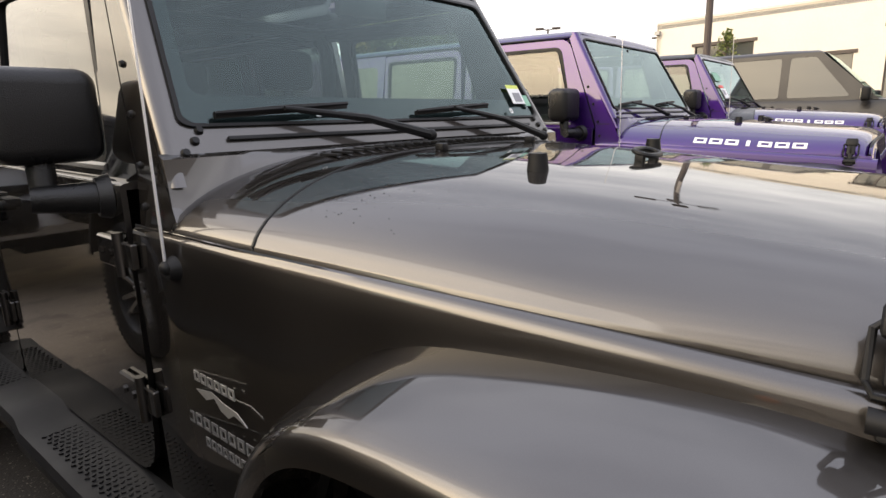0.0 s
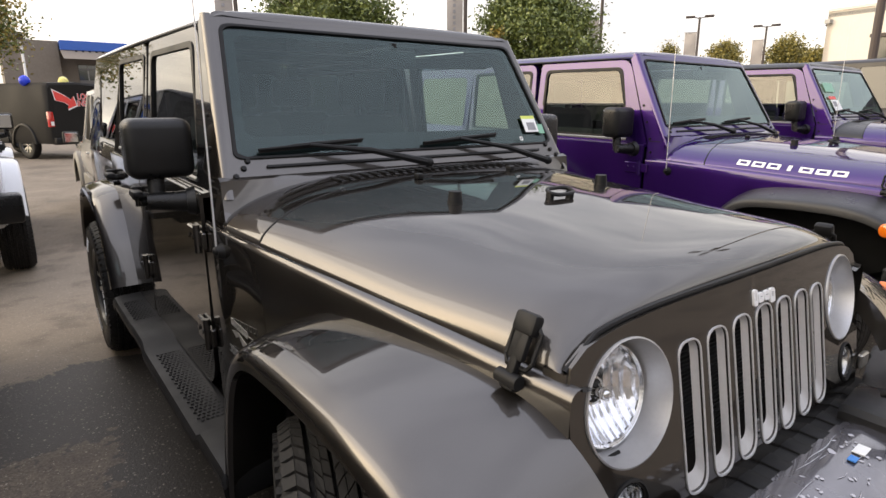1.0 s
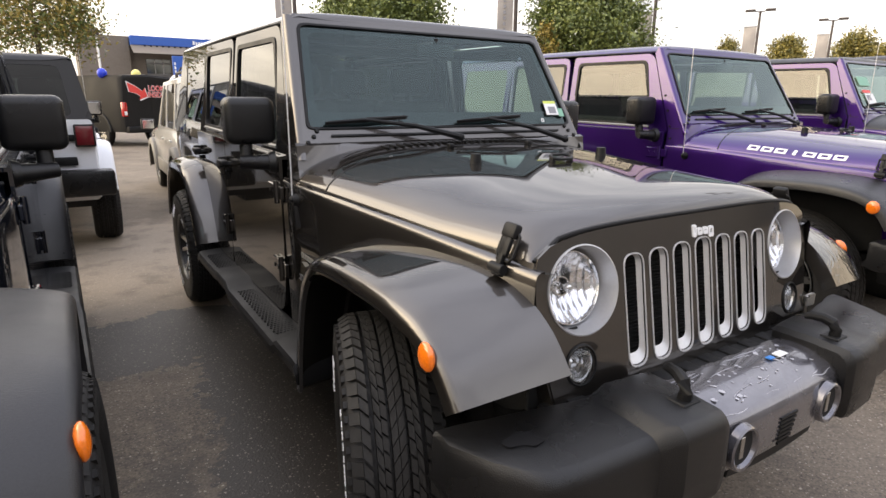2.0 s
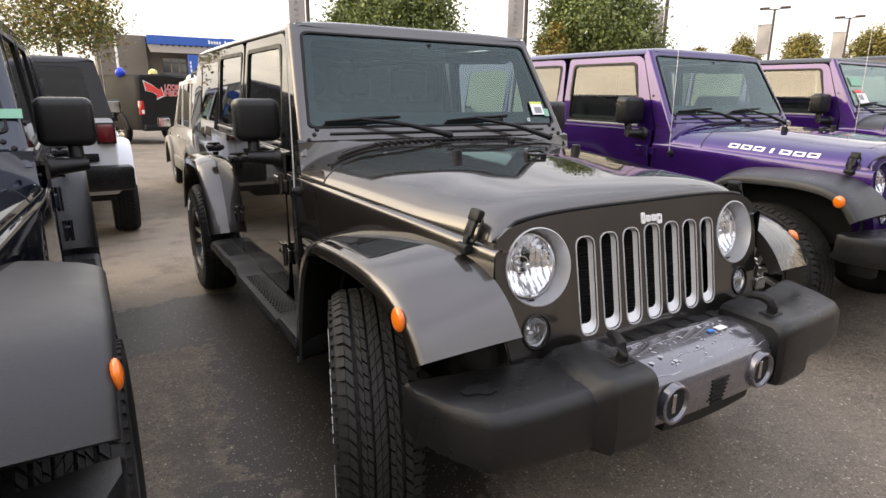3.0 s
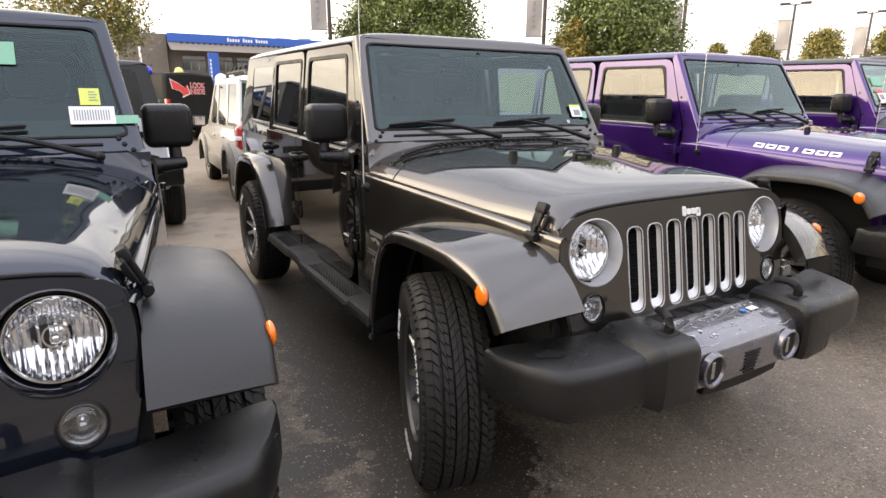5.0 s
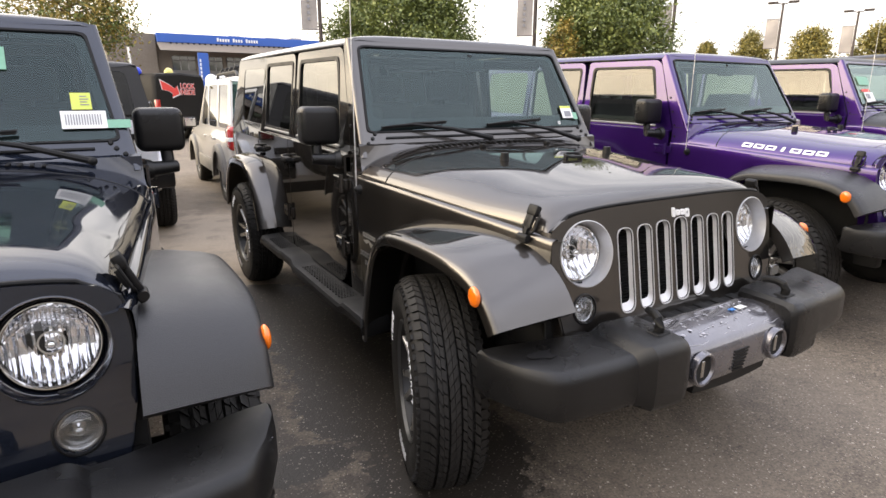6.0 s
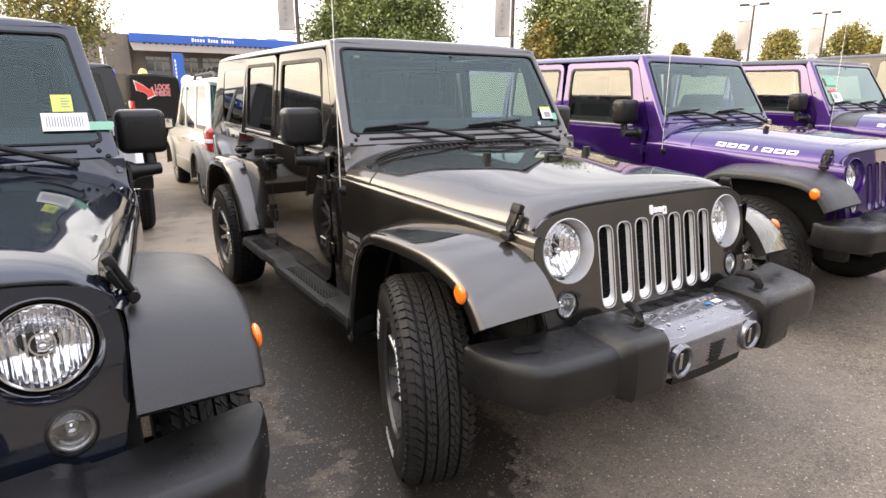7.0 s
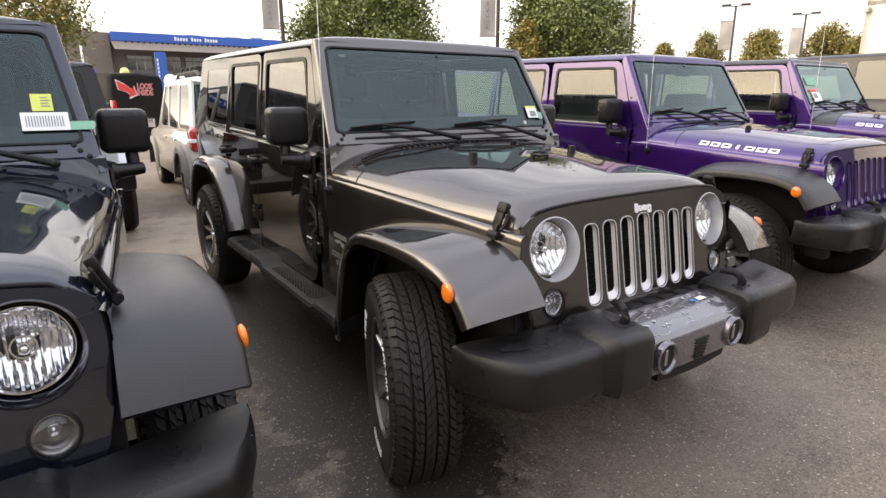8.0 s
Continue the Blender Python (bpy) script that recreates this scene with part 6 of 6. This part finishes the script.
def van(m):
    """A high black panel van; rear axle's middle is the origin, the nose looks to +y."""
    v = tagged(new("panel_van"), "black panel van with red arrow graphic on its rear door", "van", "cars in the rows behind")
    v.matrix_world = m
    hw, h = 0.93, 1.74
    bm = bmesh.new()
    rings = []
    for y, zt, f in ((-1.02, h - 0.06, 0.97), (-0.98, h - 0.01, 0.99), (-0.8, h, 1.0), (1.9, h, 1.0), (2.2, h - 0.06, 0.99), (2.9, 1.20, 0.97), (3.6, 0.98, 0.93), (3.75, 0.8, 0.88)):
        w = hw * f
        rings.append([(-w * 0.97, y, 0.36), (-w, y, 0.48), (-w, y, min(0.98, zt - 0.1)), (-w * 0.93, y, zt - 0.10), (-w * 0.86, y, zt - 0.02), (0, y, zt + 0.02), (w * 0.86, y, zt - 0.02), (w * 0.93, y, zt - 0.10), (w, y, min(0.98, zt - 0.1)), (w, y, 0.48), (w * 0.97, y, 0.36)])
    loft(bm, rings, True, True)
    part("body", bm, VANBLACK, v, sharp=0.6)
    for s in (-1, 1):
        bm = bmesh.new()
        box(bm, (s * 0.80, -1.045, 0.74), (s * 0.925, -0.94, 1.08), 0.015)
        part("tail_lamp", bm, RED, v, "tall red tail lamp")
        bm = bmesh.new()
        box(bm, (s * 0.815, -1.05, 0.77), (s * 0.90, -1.043, 0.86), 0.004, 1)
        part("reversing_lens", bm, PAPER, v)
        bm = bmesh.new()
        plate(bm, rpoly([(s * 0.02, 0.50), (s * 0.78, 0.50), (s * 0.76, 1.62), (s * 0.02, 1.62)], 0.04, 3), [], lambda u, w, d: Vector((u, -1.024 + d, w)), 0.012)
        part("rear_door", bm, VANBLACK, v)
        for y in (0.0, 2.75):
            bm = bmesh.new()
            pts = [(y + 0.47 * math.cos(a), 0.36 + 0.47 * math.sin(a)) for a in [math.pi * k / 14 for k in range(15)]]
            arch(bm, pts, hw - 0.03, hw + 0.03, s, 0.06)
            part("wheel_arch", bm, TRIM, v)
            add_wheel(v, s * (hw - 0.12), y, TYRE_R * 0.80, 0, 0, False, 0.80)
        bm = bmesh.new()
        box(bm, (s * (hw - 0.005), 0.6, 0.36), (s * (hw + 0.02), 2.2, 0.52), 0.01)
        part("side_cladding", bm, TRIM, v)
    bm = bmesh.new()
    box(bm, (-0.88, -1.13, 0.34), (0.88, -0.95, 0.50), 0.03)
    part("rear_bumper", bm, TRIM, v)
    arrow = [(-0.72, 1.55), (-0.67, 1.33), (-0.44, 1.29), (-0.33, 1.23), (-0.36, 1.14), (-0.10, 1.22), (-0.17, 1.42), (-0.25, 1.35), (-0.44, 1.45)]
    bm = bmesh.new()
    plate(bm, arrow, [], lambda u, w, d: Vector((u, -1.036 + d, w)), 0.006)
    red = part("arrow_graphic", bm, REDGRAPHIC, v, "red arrow with a white edge")
    bm = bmesh.new()
    plate(bm, arrow, [], lambda u, w, d: Vector((-0.42 + (u + 0.42) * 1.09, -1.031 + d, 1.345 + (w - 1.345) * 1.16)), 0.004)
    part("arrow_edge", bm, DECALWHITE, red)
    for word, x, z, size in (("LOOK", -0.05, 1.36, 0.19), ("INSIDE", -0.08, 1.205, 0.185)):
        for mat, off, y in ((DECALWHITE, 0.007, -1.032), (REDGRAPHIC, 0.0, -1.038)):
            cu = bpy.data.curves.new("word", "FONT")
            cu.body, cu.size, cu.extrude, cu.offset = word, size, 0.003, off
            ob = new("wording", cu)
            me = bpy.data.meshes.new_from_object(ob.evaluated_get(bpy.context.evaluated_depsgraph_get()))
            bpy.data.objects.remove(ob)
            me.materials.clear()
            me.materials.append(mat)
            o2 = new("wording", me)
            o2.parent = v
            o2.matrix_basis = Matrix.Translation((x, y, z)) @ Matrix.Rotation(radians(90), 4, "X")
            o2["label"] = "red wording with a white edge"
    return v


van(pose(0.19, 21.7, 0, 0, 0, 33) @ Matrix.Diagonal((1.15, 1.15, 1.32, 1)))
for x, y, mat, lab in ((-0.47, 21.0, BLUEBALL, "blue balloon tied to the van roof"), (0.53, 21.2, YELLOWBALL, "yellow balloon tied to the van roof"), (0.62, 13.2, WHITEBALL, "white balloon tied beside the silver car"), (0.84, 13.3, WHITEBALL, "white balloon tied beside the silver car")):
    bm = bmesh.new()
    zb_ = 1.85 if mat is WHITEBALL else 2.33
    ball(bm, (x, y, zb_), 0.15, 1, 1, 1.1)
    cyl(bm, (x, y, zb_ - 0.20), (x, y, zb_ - 0.14), 0.005, 0.02, 8)
    if mat is WHITEBALL:
        cyl(bm, (x, y, 0.0), (x, y, zb_ - 0.18), 0.003, seg=5)
    tagged(part("balloon", bm, mat), lab, "balloon", "balloons")


# ---- buildings ----
def shop_building():
    b = tagged(new("shop_building"), "brown-grey flat-roofed shop with a blue fascia", "building")
    y, x0, x1, h = 60.0, 0.0, 40.0, 7.1
    bm = bmesh.new()
    box(bm, (x0, y + 1.0, 0), (x1, y + 16, h))
    part("wall", bm, CONCRETE, b)
    bm = bmesh.new()
    box(bm, (x0 - 0.4, y + 0.2, 0), (3.7, y + 12, h + 0.15), 0.03, 1)
    part("side_block", bm, CONCRETE, b)
    bm = bmesh.new()
    box(bm, (3.75, y - 0.5, h - 0.60), (x1, y + 0.9, h + 0.20), 0.03, 1)
    fa = part("fascia", bm, SIGNBLUE, b, "blue sign fascia")
    bm = bmesh.new()
    for k in range(16):
        xx = 9.0 + k * 0.245
        if k in (5, 10):
            continue
        box(bm, (xx, y - 0.56, h - 0.36), (xx + 0.17, y - 0.50, h - 0.10 + 0.08 * (k in (0, 6, 11))), 0.02, 1)
    part("fascia_sign", bm, DECALWHITE, fa, "white sign marks")
    bm = bmesh.new()
    loft(bm, [[(3.75, y - 2.6, 5.65), (3.75, y - 0.4, 6.30), (3.75, y - 0.4, 6.50)], [(x1, y - 2.6, 5.65), (x1, y - 0.4, 6.30), (x1, y - 0.4, 6.50)]], True, True)
    aw = part("awning", bm, CONCRETE, b)
    for k in range(70):
        bm = bmesh.new()
        xx = 4.8 + k * 0.5
        box(bm, (xx, y - 0.75, 6.21), (xx + 0.16, y - 0.55, 6.49))
        part("bracket", bm, TRIM, aw)
    for k in range(14):
        bm = bmesh.new()
        xx = 5.0 + k * 2.5
        box(bm, (xx, y + 0.93, 0.5), (xx + 2.1, y + 0.99, 5.4), 0.02, 1)
        w = part("window", bm, SHOPGLASS, b, "dark shop window")
        for mx in (0.68, 1.38):
            bm = bmesh.new()
            box(bm, (xx + mx, y + 0.89, 0.5), (xx + mx + 0.09, y + 0.94, 5.4))
            part("mullion", bm, POLEGREY, w)
        for mz, mh in ((3.55, 0.55), (4.95, 0.12)):
            bm = bmesh.new()
            box(bm, (xx, y + 0.86, mz), (xx + 2.1, y + 0.935, mz + mh))
            part("transom", bm, GREYCLAD, w)
        bm = bmesh.new()
        box(bm, (xx + 2.1, y + 0.8, 0.0), (xx + 2.35, y + 1.0, 5.5))
        part("pier", bm, CONCRETE, b)
    for xx, w, hh in ((10.8, 1.3, 0.6), (14.6, 1.5, 0.6), (17.2, 1.2, 0.7), (0.6, 1.3, 0.5)):
        bm = bmesh.new()
        box(bm, (xx, y + 3, h), (xx + w, y + 4.2, h + hh), 0.04, 1)
        part("roof_unit", bm, POLEGREY, b)
    return b


shop_building()
bm = bmesh.new()
box(bm, (-0.40, -0.12, 0), (0.40, 0.12, 5.0), 0.03, 1)
pylon = tagged(part("pylon_sign", bm, SIGNBLUE), "tall blue pylon sign with pale marks", "sign")
pylon.matrix_world = pose(6.13, 50, 0)
bm = bmesh.new()
for k in range(6):
    box(bm, (-0.30, -0.135, 2.8 + k * 0.3), (-0.18, -0.115, 3.02 + k * 0.3), 0.01, 1)
part("sign_marks", bm, DECALWHITE, pylon)


def showroom():
    """Cream rendered showroom; its long wall runs from a far corner towards the viewer."""
    b = tagged(new("showroom"), "cream rendered showroom with large windows and roller door", "building")
    far, near, h = Vector((33.0, 11.95)), Vector((30.0, -12.0)), 6.2
    along = (near - far).normalized()
    out = Vector((along.y, -along.x))
    if out.x > 0:
        out = -out
    L = (near - far).length
    def place(u, z, d):
        p = far + along * u - out * d
        return Vector((p.x, p.y, z))
    bm = bmesh.new()
    holes = [[(2.2, 0.4), (5.2, 0.4), (5.2, 4.75), (2.2, 4.75)], [(5.9, 0.05), (9.5, 0.05), (9.5, 3.75), (5.9, 3.75)], [(10.7, 0.3), (14.5, 0.3), (14.5, 4.75), (10.7, 4.75)]]
    plate(bm, [(0, 0), (L, 0), (L, h), (0, h)], holes, place, 0.3)
    w = part("wall", bm, BEIGE, b)
    bm = bmesh.new()
    plate(bm, [(0, 0), (12, 0), (12, h), (0, h)], [], lambda u, z, d: Vector((*(far - out * u - along * d), z)), -0.3)
    part("end_wall", bm, BEIGE, b)
    bm = bmesh.new()
    plate(bm, [(0, h - 0.02), (L, h - 0.02), (L, h + 0.10), (0, h + 0.10)], [], lambda u, z, d: place(u, z, d - 0.06), 0.4)
    part("coping", bm, BEIGE, b)
    for hl in holes:
        bm = bmesh.new()
        (a, z0), (c, _), (_, z1), _ = hl
        plate(bm, hl, [], lambda u, z, d: place(u, z, d + 0.15), 0.02)
        g = part("window", bm, SHOPGLASS, b, "dark shop glass")
        bm = bmesh.new()
        n = 2 if c - a < 3.5 else 4
        for k in range(n + 1):
            u = lerp(a, c, k / n)
            plate(bm, [(u - 0.05, z0), (u + 0.05, z0), (u + 0.05, z1), (u - 0.05, z1)], [], lambda uu, z, d: place(uu, z, d + 0.08), 0.06)
        plate(bm, [(a - 0.15, z1), (c + 0.15, z1), (c + 0.15, z1 + 0.16), (a - 0.15, z1 + 0.16)], [], lambda uu, z, d: place(uu, z, d - 0.05), 0.2)
        part("window_frame", bm, POLEBROWN, g)
    bm = bmesh.new()
    plate(bm, [(0.0, 5.6), (0.25, 5.6), (0.25, 5.8), (0.0, 5.8)], [], lambda u, z, d: place(u, z, d - 0.3), 0.3)
    part("wall_lamp", bm, POLEGREY, b)
    bm = bmesh.new()
    plate(bm, [(0, 0), (L, 0), (L, 12), (0, 12)], [], lambda u, v, d: Vector((*(far + along * u - out * v), h - 0.1 - d)), 0.2)
    part("roof", bm, POLEGREY, b)
    return b


showroom()

# unseen plain block added behind the viewer, tall enough to darken grille and bumper
bm = bmesh.new()
box(bm, (-45, -24.0, 0), (45, -17.0, 7.6), 0.05, 1)
tagged(part("wall_south", bm, GREYCLAD), "plain grey wall added out of view across the yard", "wall", "", "structure")


# ---- poles, banners ----
def at_bearing(az, d):
    return (-1.8 + d * math.sin(radians(az)), -1.6 + d * math.cos(radians(az)))


def lamp_post(az, d, h, arms, mat, banner=0):
    x, y = at_bearing(az, d)
    p = tagged(new("street_lamp"), "tall brown lamp post with flat heads", "street lamp", "lamp posts")
    p.matrix_world = pose(x, y, 0, 0, 0, -az)
    bm = bmesh.new()
    tube(bm, [(0, 0, 0), (0, 0, h * 0.5), (0, 0, h)], [0.11, 0.09, 0.07], 10)
    part("pole", bm, mat, p)
    for a in arms:
        bm = bmesh.new()
        mm = Matrix.Rotation(radians(a), 4, "Z")
        tube(bm, [mm @ Vector((0, 0, h - 0.08)), mm @ Vector((0.35, 0, h))], 0.035, 8)
        box(bm, (0.28, -0.17, h - 0.03), (0.86, 0.17, h + 0.10), 0.03, 2, mm)
        part("lamp_head", bm, POLEBROWN, p)
    if banner:
        bm = bmesh.new()
        z0, z1 = h * 0.63, h * 0.87
        rings = []
        for k in range(9):
            t = k / 8
            rings.append([(banner * (0.09 + w * 0.72), 0.05 * math.sin(5 * t + 3 * w), lerp(z0, z1, t)) for w in (0, 0.25, 0.5, 0.75, 1.0)])
        loft(bm, rings)
        bn = part("banner", bm, CANVAS, p, "grey cloth banner")
        sol = bn.modifiers.new("thickness", "SOLIDIFY")
        sol.thickness = 0.01
        for zz in (z0 - 0.02, z1 + 0.02):
            bm = bmesh.new()
            tube(bm, [(0, 0, zz), (banner * 0.86, 0, zz)], 0.018, 6)
            part("banner_rod", bm, mat, p)
    return p


lamp_post(59.6, 44, 7.25, (0, 180), POLEBROWN, -1)
lamp_post(64.8, 50, 7.17, (0, 180), POLEBROWN, -1)
lamp_post(69.8, 56, 7.6, (0, 180), POLEBROWN)


def banner_pole(az, d, h, z0, z1, side=-1):
    x, y = at_bearing(az, d)
    p = tagged(new("banner_pole"), "dark pole carrying a grey cloth banner", "banner pole", "banner poles")
    p.matrix_world = pose(x, y, 0, 0, 0, -az)
    bm = bmesh.new()
    tube(bm, [(0, 0, 0), (0, 0, h)], [0.085, 0.075], 10)
    part("pole", bm, POLEBROWN, p)
    bm = bmesh.new()
    rings = []
    for k in range(9):
        t = k / 8
        rings.append([(side * (0.10 + w * 0.60), 0.05 * math.sin(4 * t + 3 * w), lerp(z0, z1, t)) for w in (0, 0.25, 0.5, 0.75, 1.0)])
    loft(bm, rings)
    bn = part("banner", bm, CANVAS, p, "grey cloth banner")
    sol = bn.modifiers.new("thickness", "SOLIDIFY")
    sol.thickness = 0.01
    for k in range(7):
        bm = bmesh.new()
        zz = lerp(z0 + 0.3, z1 - 0.3, k / 7)
        box(bm, (side * 0.42 - 0.05, -0.07, zz), (side * 0.42 + 0.05, -0.06, zz + 0.12), 0.004, 1)
        part("banner_print", bm, INKGREY, bn)
    for zz in (z0 - 0.02, z1 + 0.02):
        bm = bmesh.new()
        tube(bm, [(0, 0, zz), (side * 0.74, 0, zz)], 0.018, 6)
        part("banner_rod", bm, POLEBROWN, p)
    return p


banner_pole(19.15, 24, 7.4, 4.05, 6.2)
banner_pole(39.15, 24, 7.4, 3.85, 5.9)
banner_pole(51.3, 30, 7.0, 3.9, 5.55)

# tall post close behind the purple cars, four heads on a cross
px_, py_ = 17.2, 4.9
post = tagged(new("street_lamp"), "tall brown post with four lamp heads and a banner", "street lamp", "lamp posts")
post.matrix_world = pose(px_, py_, 0, 0, 0, 20)
bm = bmesh.new()
tube(bm, [(0, 0, 0), (0, 0, 9.8)], [0.11, 0.085], 10)
part("pole", bm, POLEBROWN, post)
for a in (0, 90, 180, 270):
    bm = bmesh.new()
    mm = Matrix.Rotation(radians(a), 4, "Z")
    tube(bm, [mm @ Vector((0, 0, 9.7)), mm @ Vector((0.7, 0, 9.8))], 0.04, 8)
    box(bm, (0.6, -0.22, 9.74), (1.25, 0.22, 9.90), 0.03, 2, mm)
    part("lamp_head", bm, POLEBROWN, post)
bm = bmesh.new()
loft(bm, [[(-0.12 - 0.75 * w, 0.04 * math.sin(6 * w + t), lerp(5.6, 7.6, t)) for w in (0, 0.25, 0.5, 0.75, 1.0)] for t in (0, 0.25, 0.5, 0.75, 1.0)])
bn = part("banner", bm, CANVAS, post, "grey cloth banner")
sol = bn.modifiers.new("thickness", "SOLIDIFY")
sol.thickness = 0.01

# low lamp on a white post by the shop
lp = tagged(new("street_lamp"), "white post with one square lamp head", "street lamp", "lamp posts")
lp.matrix_world = pose(0.25, 38.2, 0)
bm = bmesh.new()
tube(bm, [(0, 0, 0), (0, 0, 5.0), (-0.6, 0, 5.05)], 0.06, 8)
part("pole", bm, DECALWHITE, lp)
bm = bmesh.new()
box(bm, (-0.75, -0.3, 5.08), (0.15, 0.3, 5.5), 0.08, 2)
part("lamp_head", bm, POLEBROWN, lp)


# ---- trees ----
def tree(name, label, x, y, h, r, low, seed, leaves=9000, size=0.11, mats=(LEAF,), group="trees", gap=0.5, kind_="tree"):
    rnd = random.Random(seed)
    t = tagged(new(name), label, kind_, group)
    t.matrix_world = pose(x, y, 0)
    bm = bmesh.new()
    tube(bm, [(0, 0, 0), (0.03 * h / 5, 0, low), (0, 0.04, h * 0.6), (0.03, 0, h * 0.93)], [0.036 * h / 2.2, 0.027 * h / 2.2, 0.05, 0.012], 9)
    for k in range(26):
        a, z = rnd.uniform(0, 6.28), rnd.uniform(low, h * 0.85)
        q = (z - low) / (h - low)
        ln = r * (0.55 + 0.35 * math.sin(math.pi * min(1, q * 0.9 + 0.15))) * rnd.uniform(0.7, 1.0)
        e = Vector((ln * math.cos(a), ln * math.sin(a), z + ln * 0.55))
        tube(bm, [(0, 0, z), (e.x * 0.5, e.y * 0.5, z + ln * 0.2), e], [0.045, 0.03, 0.008], 6)
    part("trunk", bm, BARK, t)
    clumps = []
    while len(clumps) < 120:
        a, q = rnd.uniform(0, 6.28), rnd.random()
        z = lerp(low, h, q)
        prof = math.sin(math.pi * min(1.0, 0.12 + q * 0.88) ** 0.85) ** 0.7
        rr = r * max(0.12, prof) * math.sqrt(rnd.uniform(0.15, 1.0)) * rnd.uniform(0.85, 1.08)
        clumps.append((Vector((rr * math.cos(a), rr * math.sin(a), z)), rnd.uniform(0.16, 0.30) * r))
    for ci, mat in enumerate(mats):
        verts, faces = [], []
        for k in range(leaves // len(mats)):
            c, cr = clumps[rnd.randrange(len(clumps))]
            if len(mats) > 1 and ci == 1 and c.z > lerp(low, h, 0.35):
                continue
            p = c + Vector((rnd.gauss(0, 1), rnd.gauss(0, 1), rnd.gauss(0, 0.9))) * cr * gap
            s = size * rnd.uniform(0.6, 1.3)
            u = Vector((rnd.uniform(-1, 1), rnd.uniform(-1, 1), rnd.uniform(-1, 0.3))).normalized()
            w = u.cross(Vector((rnd.uniform(-1, 1), rnd.uniform(-1, 1), rnd.uniform(-1, 1)))).normalized()
            i = len(verts)
            verts += [p - u * s * 0.6, p + w * s * 0.32, p + u * s * 0.6, p - w * s * 0.32]
            faces.append((i, i + 1, i + 2, i + 3))
        me = bpy.data.meshes.new("crown")
        me.from_pydata([tuple(v) for v in verts], [], faces)
        me.materials.append(mat)
        cr_ = new("crown", me)
        cr_.parent = t
        cr_["label"] = "dense leafy crown"
        cr_["kind"] = "stuff"
    return t


tx, ty = at_bearing(26.5, 25)
tree("tree", "dense green street tree", tx, ty, 6.6, 2.75, 2.0, 3, 62000, 0.125, gap=0.58)
tx, ty = at_bearing(45.3, 25)
tree("tree", "dense green street tree with yellowing lower leaves", tx, ty, 6.4, 2.4, 1.9, 5, 62000, 0.125, gap=0.58)
tx, ty = at_bearing(41.8, 23)
tree("bush", "yellow-green bush beside the street tree", tx, ty, 4.1, 1.1, 0.6, 8, 5000, 0.10, (LEAFYELLOW,), "bushes", 0.5, "bush")
tx, ty = at_bearing(-0.9, 27)
tree("tree", "sparse young green tree", tx, ty, 7.0, 2.2, 3.5, 11, 16000, 0.13, (LEAFYELLOW, LEAF), gap=0.7)
for k, (az, d, h, r) in enumerate(((54.2, 70, 6.9, 1.6), (57.6, 75, 8.2, 2.3), (62.0, 62, 7.1, 2.4), (66.6, 66, 7.5, 2.9), (68.8, 64, 6.2, 2.0), (35.6, 80, 7.4, 3.0))):
    tx, ty = at_bearing(az, d)
    tree("tree", "distant rounded green tree", tx, ty, h, r, 0.9, 20 + k, 16000, 0.22, (LEAFOLIVE,), gap=0.66)
tx, ty = at_bearing(73.8, 30)
tree("bush", "tall green bush by the showroom wall", tx, ty, 4.7, 0.7, 0.8, 31, 2000, 0.12, (LEAF,), "bushes", 0.5, "bush")

for ob in WHEEL.values():
    bpy.data.objects.remove(ob)
